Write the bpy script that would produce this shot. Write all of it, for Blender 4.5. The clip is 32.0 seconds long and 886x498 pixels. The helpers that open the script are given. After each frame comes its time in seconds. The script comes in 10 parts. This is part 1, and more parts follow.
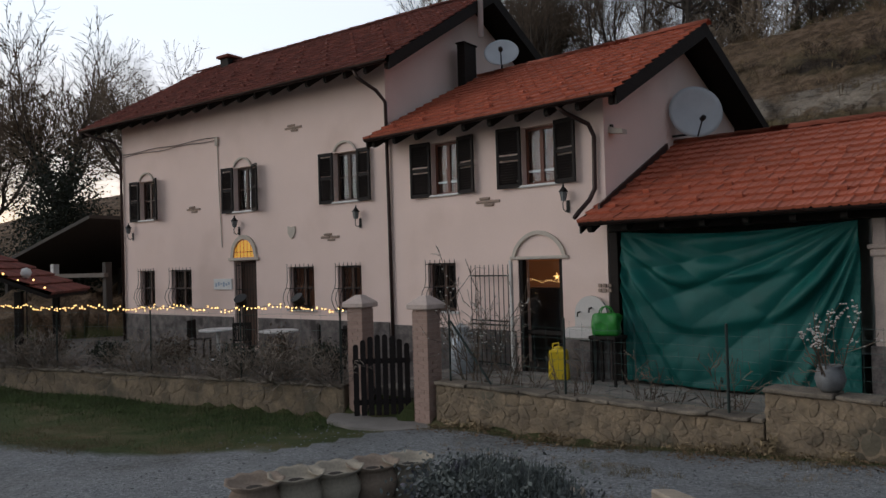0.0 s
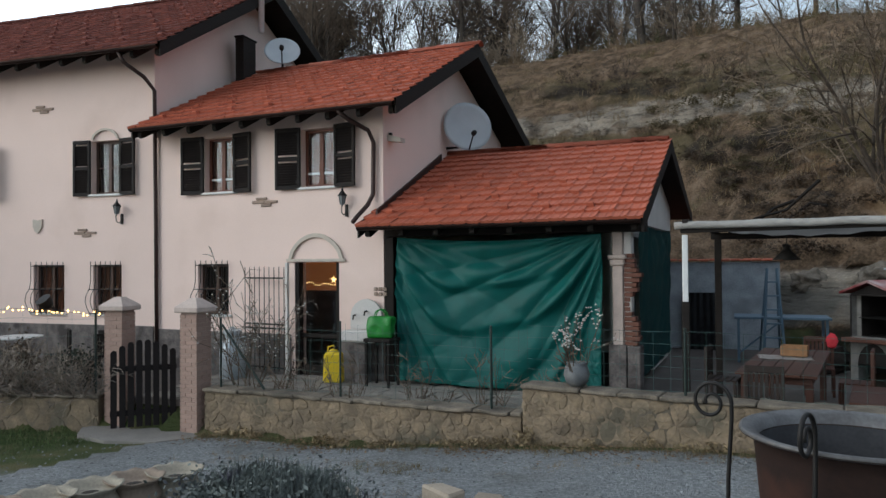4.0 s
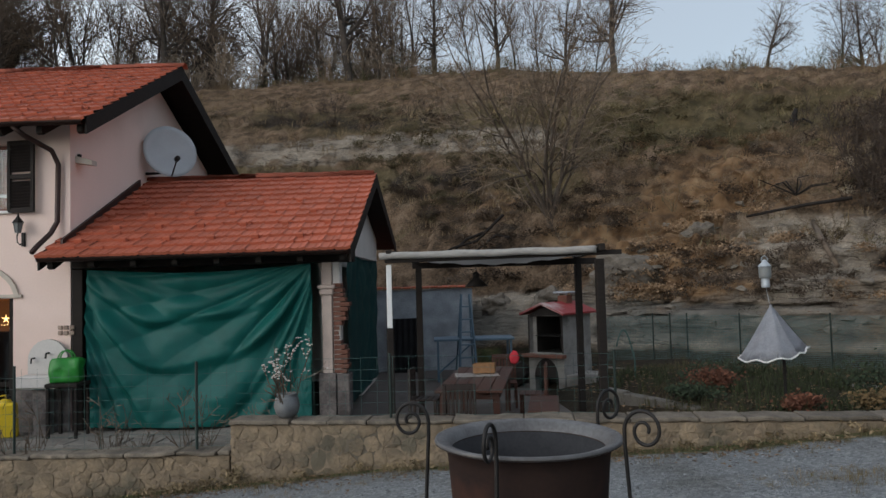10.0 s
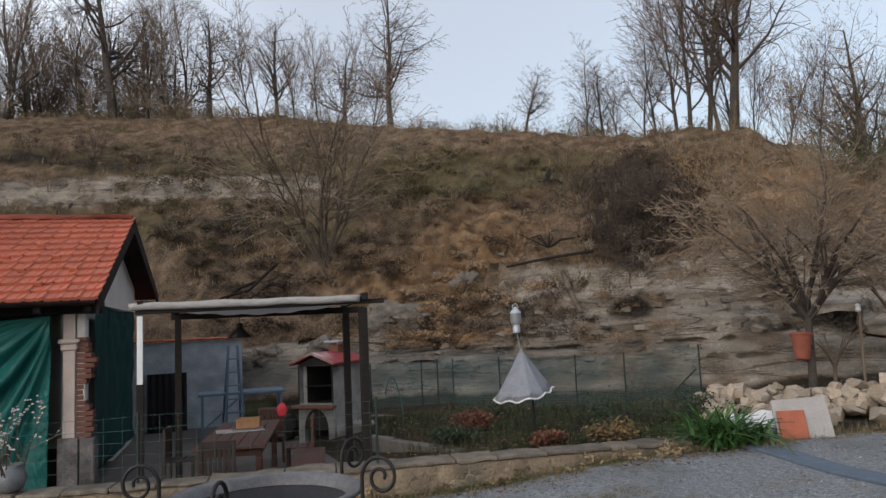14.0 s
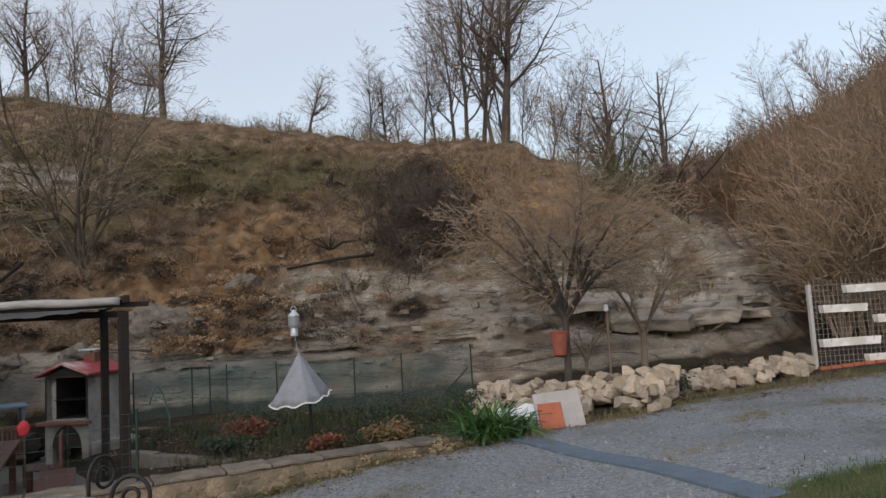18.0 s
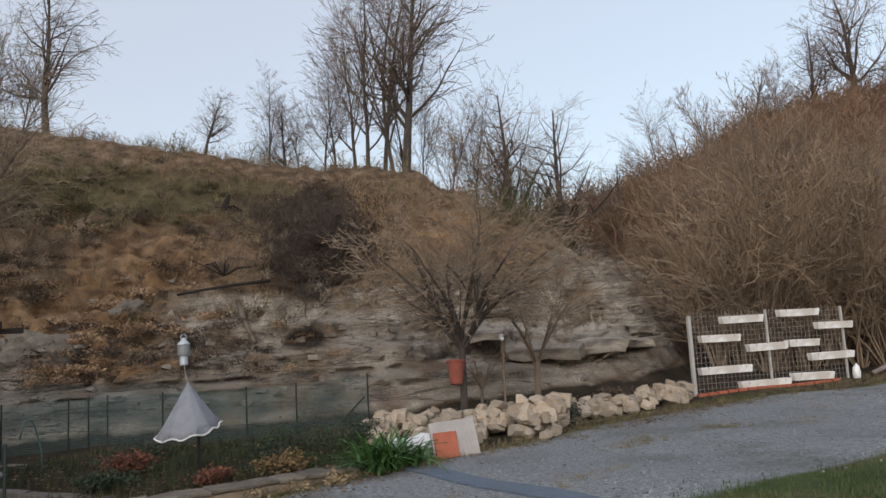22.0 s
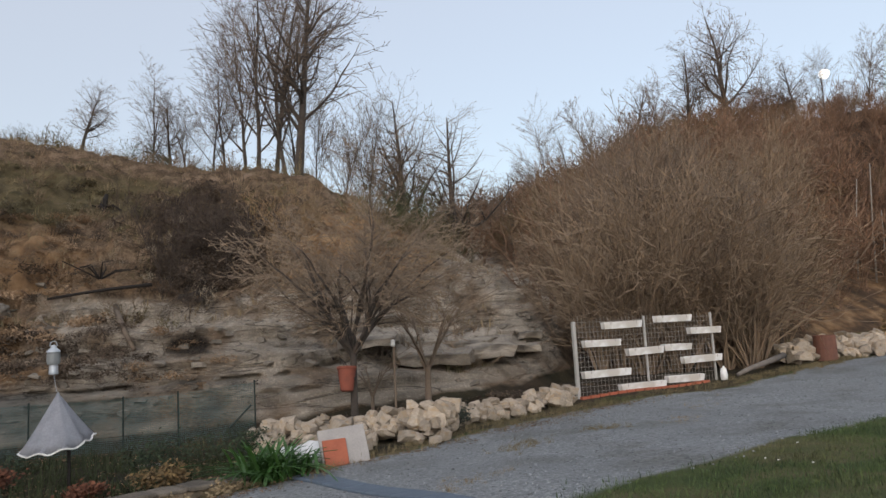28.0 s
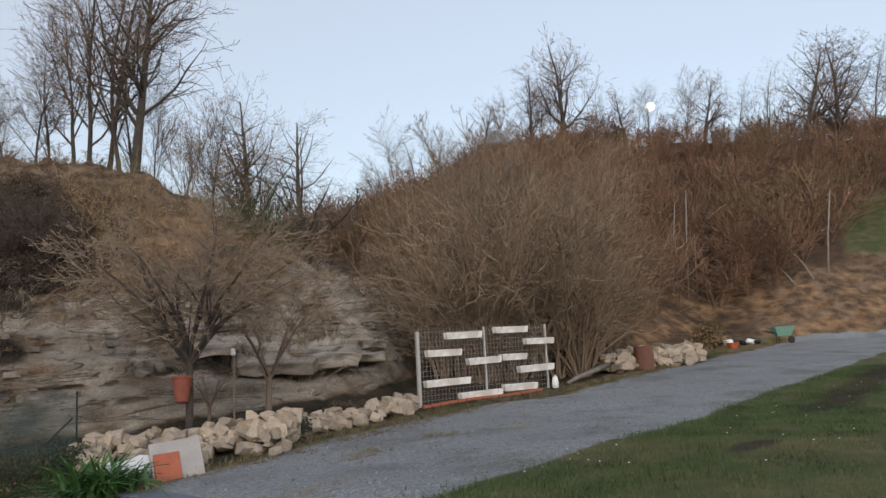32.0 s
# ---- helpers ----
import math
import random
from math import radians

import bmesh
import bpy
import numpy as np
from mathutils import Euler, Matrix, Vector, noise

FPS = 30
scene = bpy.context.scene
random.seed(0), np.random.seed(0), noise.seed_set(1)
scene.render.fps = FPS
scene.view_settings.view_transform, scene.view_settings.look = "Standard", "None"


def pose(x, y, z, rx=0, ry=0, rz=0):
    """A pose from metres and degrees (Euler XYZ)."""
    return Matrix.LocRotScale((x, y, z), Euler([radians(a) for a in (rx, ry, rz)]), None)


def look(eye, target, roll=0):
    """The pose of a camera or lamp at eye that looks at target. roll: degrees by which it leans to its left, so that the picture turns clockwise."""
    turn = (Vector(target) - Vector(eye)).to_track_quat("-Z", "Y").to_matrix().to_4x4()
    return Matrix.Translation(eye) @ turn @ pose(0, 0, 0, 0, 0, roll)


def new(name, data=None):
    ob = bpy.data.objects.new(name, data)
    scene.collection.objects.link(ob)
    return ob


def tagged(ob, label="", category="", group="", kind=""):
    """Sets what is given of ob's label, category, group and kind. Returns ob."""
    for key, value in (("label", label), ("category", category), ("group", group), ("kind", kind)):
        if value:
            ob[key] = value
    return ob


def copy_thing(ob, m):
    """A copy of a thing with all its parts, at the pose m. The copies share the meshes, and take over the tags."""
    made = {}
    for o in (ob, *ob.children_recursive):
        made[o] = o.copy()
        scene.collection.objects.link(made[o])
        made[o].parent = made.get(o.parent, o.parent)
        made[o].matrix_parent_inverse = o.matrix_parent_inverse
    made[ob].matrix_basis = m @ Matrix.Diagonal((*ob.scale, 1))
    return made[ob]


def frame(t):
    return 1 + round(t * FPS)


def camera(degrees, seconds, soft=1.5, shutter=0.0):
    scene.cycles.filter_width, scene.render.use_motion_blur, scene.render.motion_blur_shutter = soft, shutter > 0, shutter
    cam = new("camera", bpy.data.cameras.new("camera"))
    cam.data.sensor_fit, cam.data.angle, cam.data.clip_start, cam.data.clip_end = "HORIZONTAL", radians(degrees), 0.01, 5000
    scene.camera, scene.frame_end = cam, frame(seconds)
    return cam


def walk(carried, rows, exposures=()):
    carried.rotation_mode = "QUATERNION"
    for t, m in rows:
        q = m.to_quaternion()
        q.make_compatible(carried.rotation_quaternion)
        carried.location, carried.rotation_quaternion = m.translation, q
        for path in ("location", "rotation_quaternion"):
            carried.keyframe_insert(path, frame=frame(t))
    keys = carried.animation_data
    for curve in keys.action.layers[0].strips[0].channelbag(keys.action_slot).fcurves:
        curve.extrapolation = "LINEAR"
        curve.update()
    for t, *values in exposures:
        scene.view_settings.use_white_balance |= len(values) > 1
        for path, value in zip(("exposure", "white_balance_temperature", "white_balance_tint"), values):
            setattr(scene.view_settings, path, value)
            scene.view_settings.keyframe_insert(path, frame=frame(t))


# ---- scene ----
cam = camera(62.74, 32.0)
PATH = [
    (0, pose(0.025, 0.087, 2.238, 90.89, 1.65, 35.47)),
    (0.5, pose(0.029, 0.072, 2.246, 90.85, 1.30, 33.49)),
    (1, pose(0.021, 0.046, 2.249, 90.93, 1.19, 31.32)),
    (1.5, pose(0.008, 0.028, 2.247, 90.97, 1.25, 29.21)),
    (2, pose(0.005, 0.018, 2.243, 90.97, 1.05, 27.43)),
    (2.5, pose(0.006, 0.007, 2.246, 90.98, 0.85, 25.50)),
    (3, pose(0.005, 0.005, 2.251, 90.97, 0.65, 22.58)),
    (3.5, pose(0.002, 0.012, 2.250, 90.91, 0.52, 19.98)),
    (5.5, pose(-0.001, 0.014, 2.248, 90.41, 0.42, 11.82)),
    (6, pose(0.000, 0.004, 2.249, 90.47, 0.48, 9.58)),
    (6.5, pose(0.008, -0.004, 2.252, 90.59, 0.49, 7.76)),
    (7, pose(0.019, -0.010, 2.252, 90.59, 0.52, 5.86)),
    (7.5, pose(0.030, -0.022, 2.251, 90.73, 0.75, 4.33)),
    (8, pose(0.035, -0.041, 2.250, 90.81, 0.98, 2.77)),
    (8.5, pose(0.029, -0.052, 2.250, 90.93, 1.20, 0.78)),
    (9, pose(0.020, -0.055, 2.253, 91.10, 1.21, -2.09)),
    (9.5, pose(0.013, -0.064, 2.258, 92.11, 1.34, -2.96)),
    (10, pose(0.030, -0.076, 2.261, 92.71, 1.54, -4.66)),
    (10.5, pose(0.084, -0.095, 2.263, 93.17, 1.69, -5.87)),
    (11, pose(0.153, -0.130, 2.267, 93.74, 1.45, -7.87)),
    (11.5, pose(0.207, -0.166, 2.268, 94.19, 1.37, -9.62)),
    (12, pose(0.229, -0.190, 2.271, 94.49, 1.38, -10.83)),
    (12.5, pose(0.229, -0.209, 2.276, 95.19, 1.42, -12.67)),
    (13, pose(0.234, -0.222, 2.277, 95.58, 1.80, -16.28)),
    (13.5, pose(0.237, -0.195, 2.265, 95.77, 2.30, -19.68)),
    (15.5, pose(0.227, -0.141, 2.249, 96.36, 2.83, -27.35)),
    (16, pose(0.235, -0.118, 2.246, 96.09, 3.03, -31.69)),
    (16.5, pose(0.260, -0.117, 2.245, 95.95, 3.16, -34.70)),
    (17, pose(0.277, -0.120, 2.243, 95.85, 3.17, -35.51)),
    (17.5, pose(0.293, -0.118, 2.243, 95.59, 3.29, -36.97)),
    (18, pose(0.310, -0.113, 2.244, 95.30, 3.33, -38.76)),
    (18.5, pose(0.314, -0.122, 2.246, 95.04, 3.35, -39.93)),
    (19, pose(0.306, -0.137, 2.247, 94.95, 3.23, -41.30)),
    (19.5, pose(0.295, -0.148, 2.249, 95.39, 3.25, -42.18)),
    (20, pose(0.281, -0.156, 2.253, 95.94, 3.29, -44.10)),
    (20.5, pose(0.267, -0.162, 2.256, 96.25, 3.30, -45.04)),
    (21, pose(0.262, -0.163, 2.257, 96.65, 3.23, -45.42)),
    (21.5, pose(0.265, -0.161, 2.257, 96.89, 3.23, -46.18)),
    (22, pose(0.269, -0.154, 2.257, 97.04, 3.11, -46.79)),
    (22.5, pose(0.276, -0.139, 2.255, 97.11, 2.96, -47.22)),
    (23, pose(0.283, -0.129, 2.253, 97.10, 2.95, -48.08)),
    (23.5, pose(0.286, -0.132, 2.253, 97.00, 3.00, -49.53)),
    (24, pose(0.285, -0.139, 2.254, 96.80, 3.06, -50.61)),
    (24.5, pose(0.281, -0.142, 2.253, 96.62, 3.07, -51.35)),
    (25, pose(0.280, -0.143, 2.248, 96.48, 3.08, -51.99)),
    (25.5, pose(0.282, -0.146, 2.249, 96.56, 3.14, -52.40)),
    (27.5, pose(0.278, -0.153, 2.256, 96.95, 3.30, -54.66)),
    (28, pose(0.269, -0.163, 2.260, 97.00, 3.33, -55.25)),
    (28.5, pose(0.268, -0.175, 2.260, 97.02, 3.44, -56.44)),
    (29, pose(0.269, -0.182, 2.257, 97.03, 3.56, -57.93)),
    (29.5, pose(0.271, -0.176, 2.256, 96.97, 3.68, -59.21)),
    (30, pose(0.265, -0.165, 2.257, 96.92, 3.57, -60.13)),
    (30.5, pose(0.243, -0.159, 2.258, 96.90, 3.26, -61.36)),
    (31, pose(0.211, -0.163, 2.259, 96.96, 3.19, -62.86)),
    (31.5, pose(0.181, -0.180, 2.261, 97.00, 3.13, -64.99)),
    (32, pose(0.161, -0.207, 2.263, 97.06, 2.97, -67.43)),
]
EXPOSURES = [(0, -0.9, 6500, 10), (2, -0.66, 6450, 8), (3, -0.3, 6250, 5), (6, 0.05, 6100, 2), (8, 0.15, 6150, 3), (9, 0.0, 6300, 5), (10, -0.2, 6450, 7), (11, -0.05, 6500, 10), (13, 0.06, 6600, 11), (19, 0.08, 6700, 11), (32, 0.02, 6650, 11)]
walk(cam, PATH, EXPOSURES)
SKY, SUN = 0.53, 1.9

# ---- world, sun, exposure ----
world = bpy.data.worlds.new("dusk_sky")
scene.world = world
world.use_nodes = True
wn = world.node_tree
for nd in list(wn.nodes):
    wn.nodes.remove(nd)
sky = wn.nodes.new("ShaderNodeTexSky")
sky.sky_type = "NISHITA"
sky.sun_disc = False
sky.sun_elevation = radians(5)
sky.sun_rotation = radians(-95.0)
sky.altitude = 400
sky.air_density = 1.0
sky.dust_density = 0.6
sky.ozone_density = 2.0
bgd = wn.nodes.new("ShaderNodeBackground")
bgd.inputs["Strength"].default_value = SKY
wout = wn.nodes.new("ShaderNodeOutputWorld")
haze = wn.nodes.new("ShaderNodeMix")
haze.data_type = "RGBA"
haze.inputs["Factor"].default_value = 0.72
haze.inputs["B"].default_value = (1.24, 1.27, 1.39, 1)
wn.links.new(sky.outputs[0], haze.inputs["A"])
# the afterglow low in the west
geo_ = wn.nodes.new("ShaderNodeTexCoord")
dotp = wn.nodes.new("ShaderNodeVectorMath")
dotp.operation = "DOT_PRODUCT"
dotp.inputs[1].default_value = Vector((-0.86, 0.50, 0.10)).normalized()
wn.links.new(geo_.outputs["Generated"], dotp.inputs[0])
near_sun = wn.nodes.new("ShaderNodeMapRange")
near_sun.interpolation_type = "SMOOTHSTEP"
near_sun.inputs["From Min"].default_value, near_sun.inputs["From Max"].default_value = 0.30, 1.0
wn.links.new(dotp.outputs["Value"], near_sun.inputs["Value"])
sep = wn.nodes.new("ShaderNodeSeparateXYZ")
wn.links.new(geo_.outputs["Generated"], sep.inputs[0])
low_sky = wn.nodes.new("ShaderNodeMapRange")
low_sky.inputs["From Min"].default_value, low_sky.inputs["From Max"].default_value = 0.02, 0.30
wn.links.new(sep.outputs["Z"], low_sky.inputs["Value"])
tint = wn.nodes.new("ShaderNodeMix")
tint.data_type = "RGBA"
tint.inputs["A"].default_value, tint.inputs["B"].default_value = (2.5, 1.45, 0.95, 1), (2.0, 2.1, 2.2, 1)
wn.links.new(low_sky.outputs[0], tint.inputs["Factor"])
glow_mix = wn.nodes.new("ShaderNodeMix")
glow_mix.data_type = "RGBA"
glow_mix.blend_type = "ADD"
wn.links.new(near_sun.outputs[0], glow_mix.inputs["Factor"])
wn.links.new(haze.outputs["Result"], glow_mix.inputs["A"])
wn.links.new(tint.outputs["Result"], glow_mix.inputs["B"])
wn.links.new(glow_mix.outputs["Result"], bgd.inputs["Color"])
wn.links.new(bgd.outputs[0], wout.inputs["Surface"])

sun_data = bpy.data.lights.new("sun_glow", "SUN")
sun_data.energy = SUN
sun_data.angle = radians(50)
sun_data.color = (1.0, 0.96, 0.93)
sun_ob = new("sun_glow", sun_data)
sun_ob.matrix_world = look((0, 0, 30), (46, 42, 9))


# ---- materials ----
def mat(name, a, b=None, rough=0.8, scale=3.0, fine=40.0, bump=0.25, metal=0.0, spots=None, rand=0.0, spec=0.4, stretch=(1, 1, 1), depth=0.01):
    """Two colours mixed by coarse and fine noise, with relief; spots: a third colour in patches; rand: brightness shift per piece."""
    m = bpy.data.materials.new(name)
    m.use_nodes = True
    nt = m.node_tree
    bsdf = nt.nodes["Principled BSDF"]
    b = b or tuple(c * 0.72 for c in a)
    tc = nt.nodes.new("ShaderNodeTexCoord")
    mp = nt.nodes.new("ShaderNodeMapping")
    mp.inputs["Scale"].default_value = stretch
    nt.links.new(tc.outputs["Object"], mp.inputs["Vector"])
    n1 = nt.nodes.new("ShaderNodeTexNoise")
    n1.inputs["Scale"].default_value, n1.inputs["Detail"].default_value = scale, 5
    n2 = nt.nodes.new("ShaderNodeTexNoise")
    n2.inputs["Scale"].default_value, n2.inputs["Detail"].default_value = fine, 6
    nt.links.new(mp.outputs[0], n1.inputs["Vector"])
    nt.links.new(mp.outputs[0], n2.inputs["Vector"])
    ad = nt.nodes.new("ShaderNodeMath")
    ad.operation = "MULTIPLY_ADD"
    nt.links.new(n2.outputs["Fac"], ad.inputs[0])
    ad.inputs[1].default_value = 0.55
    nt.links.new(n1.outputs["Fac"], ad.inputs[2])
    rg = nt.nodes.new("ShaderNodeMapRange")
    rg.inputs["From Min"].default_value, rg.inputs["From Max"].default_value = 0.55, 1.0
    nt.links.new(ad.outputs[0], rg.inputs["Value"])
    mx = nt.nodes.new("ShaderNodeMix")
    mx.data_type = "RGBA"
    mx.inputs["A"].default_value, mx.inputs["B"].default_value = (*a, 1), (*b, 1)
    nt.links.new(rg.outputs[0], mx.inputs["Factor"])
    col = mx.outputs["Result"]
    if spots:
        n3 = nt.nodes.new("ShaderNodeTexNoise")
        n3.inputs["Scale"].default_value, n3.inputs["Detail"].default_value = scale * 0.45, 7
        nt.links.new(mp.outputs[0], n3.inputs["Vector"])
        r3 = nt.nodes.new("ShaderNodeMapRange")
        r3.inputs["From Min"].default_value, r3.inputs["From Max"].default_value = 0.54, 0.66
        nt.links.new(n3.outputs["Fac"], r3.inputs["Value"])
        m3 = nt.nodes.new("ShaderNodeMix")
        m3.data_type = "RGBA"
        m3.inputs["B"].default_value = (*spots, 1)
        nt.links.new(r3.outputs[0], m3.inputs["Factor"])
        nt.links.new(col, m3.inputs["A"])
        col = m3.outputs["Result"]
    if rand:
        oi = nt.nodes.new("ShaderNodeObjectInfo")
        ge = nt.nodes.new("ShaderNodeNewGeometry")
        sm = nt.nodes.new("ShaderNodeMath")
        nt.links.new(oi.outputs["Random"], sm.inputs[0])
        nt.links.new(ge.outputs["Random Per Island"], sm.inputs[1])
        fr = nt.nodes.new("ShaderNodeMath")
        fr.operation = "FRACT"
        nt.links.new(sm.outputs[0], fr.inputs[0])
        rr = nt.nodes.new("ShaderNodeMapRange")
        rr.inputs["To Min"].default_value, rr.inputs["To Max"].default_value = 1 - rand, 1 + rand * 0.8
        nt.links.new(fr.outputs[0], rr.inputs["Value"])
        hs = nt.nodes.new("ShaderNodeHueSaturation")
        nt.links.new(rr.outputs[0], hs.inputs["Value"])
        nt.links.new(col, hs.inputs["Color"])
        col = hs.outputs["Color"]
    nt.links.new(col, bsdf.inputs["Base Color"])
    bsdf.inputs["Metallic"].default_value = metal
    bsdf.inputs["Specular IOR Level"].default_value = spec
    rv = nt.nodes.new("ShaderNodeMapRange")
    rv.inputs["To Min"].default_value, rv.inputs["To Max"].default_value = max(0.02, rough - 0.1), min(1, rough + 0.1)
    nt.links.new(n2.outputs["Fac"], rv.inputs["Value"])
    nt.links.new(rv.outputs[0], bsdf.inputs["Roughness"])
    if bump:
        bp = nt.nodes.new("ShaderNodeBump")
        bp.inputs["Strength"].default_value, bp.inputs["Distance"].default_value = bump, depth
        nt.links.new(ad.outputs[0], bp.inputs["Height"])
        nt.links.new(bp.outputs[0], bsdf.inputs["Normal"])
    return m


def glow(name, colour, strength):
    m = bpy.data.materials.new(name)
    m.use_nodes = True
    bs = m.node_tree.nodes["Principled BSDF"]
    bs.inputs["Base Color"].default_value = (*colour, 1)
    bs.inputs["Emission Color"].default_value = (*colour, 1)
    bs.inputs["Emission Strength"].default_value = strength
    return m


PLASTER = mat("pink_plaster", (0.83, 0.645, 0.575), (0.77, 0.595, 0.525), 0.9, 0.9, 30, 0.15, spots=(0.72, 0.55, 0.48))
PLASTER_PALE = mat("pale_plaster", (0.62, 0.58, 0.55), (0.52, 0.49, 0.46), 0.9, 1.2, 30, 0.15)
PLINTH = mat("cement_plinth", (0.20, 0.172, 0.160), (0.075, 0.066, 0.064), 0.9, 5, 30, 0.7, spots=(0.060, 0.050, 0.048), depth=0.03)
TILE_NEW = mat("orange_clay_tile", (0.44, 0.115, 0.060), (0.34, 0.082, 0.044), 0.7, 2.2, 60, 0.3, rand=0.14, spots=(0.40, 0.125, 0.072))
TILE_OLD = mat("dark_clay_tile", (0.215, 0.062, 0.042), (0.15, 0.043, 0.033), 0.8, 4, 60, 0.3, rand=0.25)
DARKWOOD = mat("dark_stained_wood", (0.014, 0.011, 0.010), (0.023, 0.018, 0.015), 0.75, 5, 60, 0.2, stretch=(1, 1, 6), spec=0.2)
SHUTTER = mat("dark_brown_shutter_paint", (0.013, 0.010, 0.010), (0.019, 0.015, 0.014), 0.7, 5, 60, 0.15, spec=0.2)
FRAMEWOOD = mat("brown_window_wood", (0.075, 0.036, 0.022), (0.055, 0.026, 0.017), 0.5, 6, 70, 0.15)
COPPER = mat("brown_copper_pipe", (0.055, 0.032, 0.026), (0.04, 0.022, 0.02), 0.45, 6, 50, 0.1, metal=0.4)
IRON = mat("black_wrought_iron", (0.016, 0.015, 0.015), (0.028, 0.024, 0.022), 0.55, 12, 80, 0.2, metal=0.5)
RUSTIRON = mat("rusty_cauldron_iron", (0.020, 0.013, 0.012), (0.034, 0.020, 0.016), 0.85, 4, 50, 0.25, spots=(0.056, 0.027, 0.020), spec=0.12)
STONE = mat("tan_rubble_stone", (0.290, 0.218, 0.142), (0.142, 0.110, 0.078), 0.95, 3.2, 26, 0.8, rand=0.20, spots=(0.115, 0.098, 0.070), depth=0.02)
MORTAR = mat("sandy_mortar", (0.290, 0.220, 0.150), (0.150, 0.116, 0.084), 0.95, 2.2, 26, 0.8, spots=(0.12, 0.10, 0.075), depth=0.02)
COPING = mat("grey_stone_coping", (0.225, 0.185, 0.140), (0.095, 0.080, 0.064), 0.9, 5, 45, 0.7, rand=0.3, spots=(0.10, 0.085, 0.066))
PALEROCK = mat("pale_limestone", (0.40, 0.33, 0.255), (0.27, 0.22, 0.17), 0.95, 4, 35, 0.7, rand=0.28, spots=(0.34, 0.25, 0.16), depth=0.02)
BRICK = mat("pale_brick", (0.40, 0.275, 0.225), (0.32, 0.215, 0.178), 0.9, 6, 50, 0.4, rand=0.08)
WHITE = mat("white_paint", (0.74, 0.73, 0.71), (0.64, 0.63, 0.61), 0.6, 3, 40, 0.1)
TARP = mat("green_tarpaulin", (0.017, 0.200, 0.176), (0.012, 0.150, 0.133), 0.48, 2.5, 60, 0.12)
NETTING = mat("dark_green_mesh", (0.014, 0.088, 0.086), (0.010, 0.060, 0.060), 0.7, 3, 80, 0.2)
BARK = mat("grey_brown_bark", (0.080, 0.064, 0.053), (0.045, 0.036, 0.030), 0.95, 6, 40, 0.5, rand=0.2)
TWIG = mat("brown_twigs", (0.165, 0.122, 0.088), (0.115, 0.084, 0.062), 0.95, 2, 30, 0.1, rand=0.3)
TERRACOTTA = mat("terracotta", (0.42, 0.17, 0.095), (0.33, 0.13, 0.075), 0.85, 6, 50, 0.25)
FLOORING = mat("porphyry_paving", (0.119, 0.101, 0.091), (0.084, 0.073, 0.066), 0.85, 2, 30, 0.3)


# ---- builders ----
def box(bm, x0, x1, y0, y1, z0, z1, bevel=0.0, m=None):
    """An axis-aligned block, its edges bevelled, turned by m."""
    lo, hi = (min(x0, x1), min(y0, y1), min(z0, z1)), (max(x0, x1), max(y0, y1), max(z0, z1))
    r = bmesh.ops.create_cube(bm, size=1)
    vs = r["verts"]
    for v in vs:
        v.co = Vector([lo[i] + (v.co[i] + 0.5) * (hi[i] - lo[i]) for i in range(3)])
    if bevel:
        es = {e for v in vs for e in v.link_edges}
        r2 = bmesh.ops.bevel(bm, geom=list(es), offset=bevel, segments=1, affect="EDGES")
        vs = list({v for f in r2["faces"] for v in f.verts} | {v for v in vs if v.is_valid})
    if m is not None:
        bmesh.ops.transform(bm, matrix=m, verts=vs)
    return vs


def block(x0, x1, y0, y1, z0, z1, bevel=0.0, m=None):
    bm = bmesh.new()
    box(bm, x0, x1, y0, y1, z0, z1, bevel, m)
    return bm


def prism(bm, outline, axis, a, b):
    """A polygon in the two other axes, drawn out along axis from a to b."""
    def at(p, w):
        q = list(p)
        q.insert(axis, w)
        return bm.verts.new(q)
    lo, hi = [at(p, a) for p in outline], [at(p, b) for p in outline]
    n = len(outline)
    bm.faces.new(lo)
    bm.faces.new(hi[::-1])
    for i in range(n):
        bm.faces.new((lo[i], hi[i], hi[(i + 1) % n], lo[(i + 1) % n]))
    bmesh.ops.recalc_face_normals(bm, faces=bm.faces)


def tube(bm, pts, r, sides=6, r1=None, cap=True):
    """A round bar along pts, tapering from r to r1."""
    pts = [Vector(p) for p in pts]
    r1 = r if r1 is None else r1
    rings = []
    n = len(pts)
    up = None
    for i, p in enumerate(pts):
        d = (pts[min(i + 1, n - 1)] - pts[max(i - 1, 0)])
        d = d.normalized() if d.length > 1e-9 else Vector((0, 0, 1))
        if up is None:
            up = Vector((0, 0, 1)) if abs(d.z) < 0.9 else Vector((1, 0, 0))
        a = d.cross(up)
        a = a.normalized() if a.length > 1e-6 else Vector((1, 0, 0))
        b = d.cross(a).normalized()
        up = -b if b.dot(up) < 0 else b
        up = a.cross(d)
        rr = r + (r1 - r) * i / max(1, n - 1)
        rings.append([bm.verts.new(p + (a * math.cos(k * 2 * math.pi / sides) + b * math.sin(k * 2 * math.pi / sides)) * rr) for k in range(sides)])
    for i in range(n - 1):
        for k in range(sides):
            bm.faces.new((rings[i][k], rings[i][(k + 1) % sides], rings[i + 1][(k + 1) % sides], rings[i + 1][k]))
    if cap and sides > 2:
        bm.faces.new(rings[0][::-1])
        bm.faces.new(rings[-1])


def bar(pts, r, sides=8, r1=None):
    bm = bmesh.new()
    tube(bm, pts, r, sides, r1)
    return bm


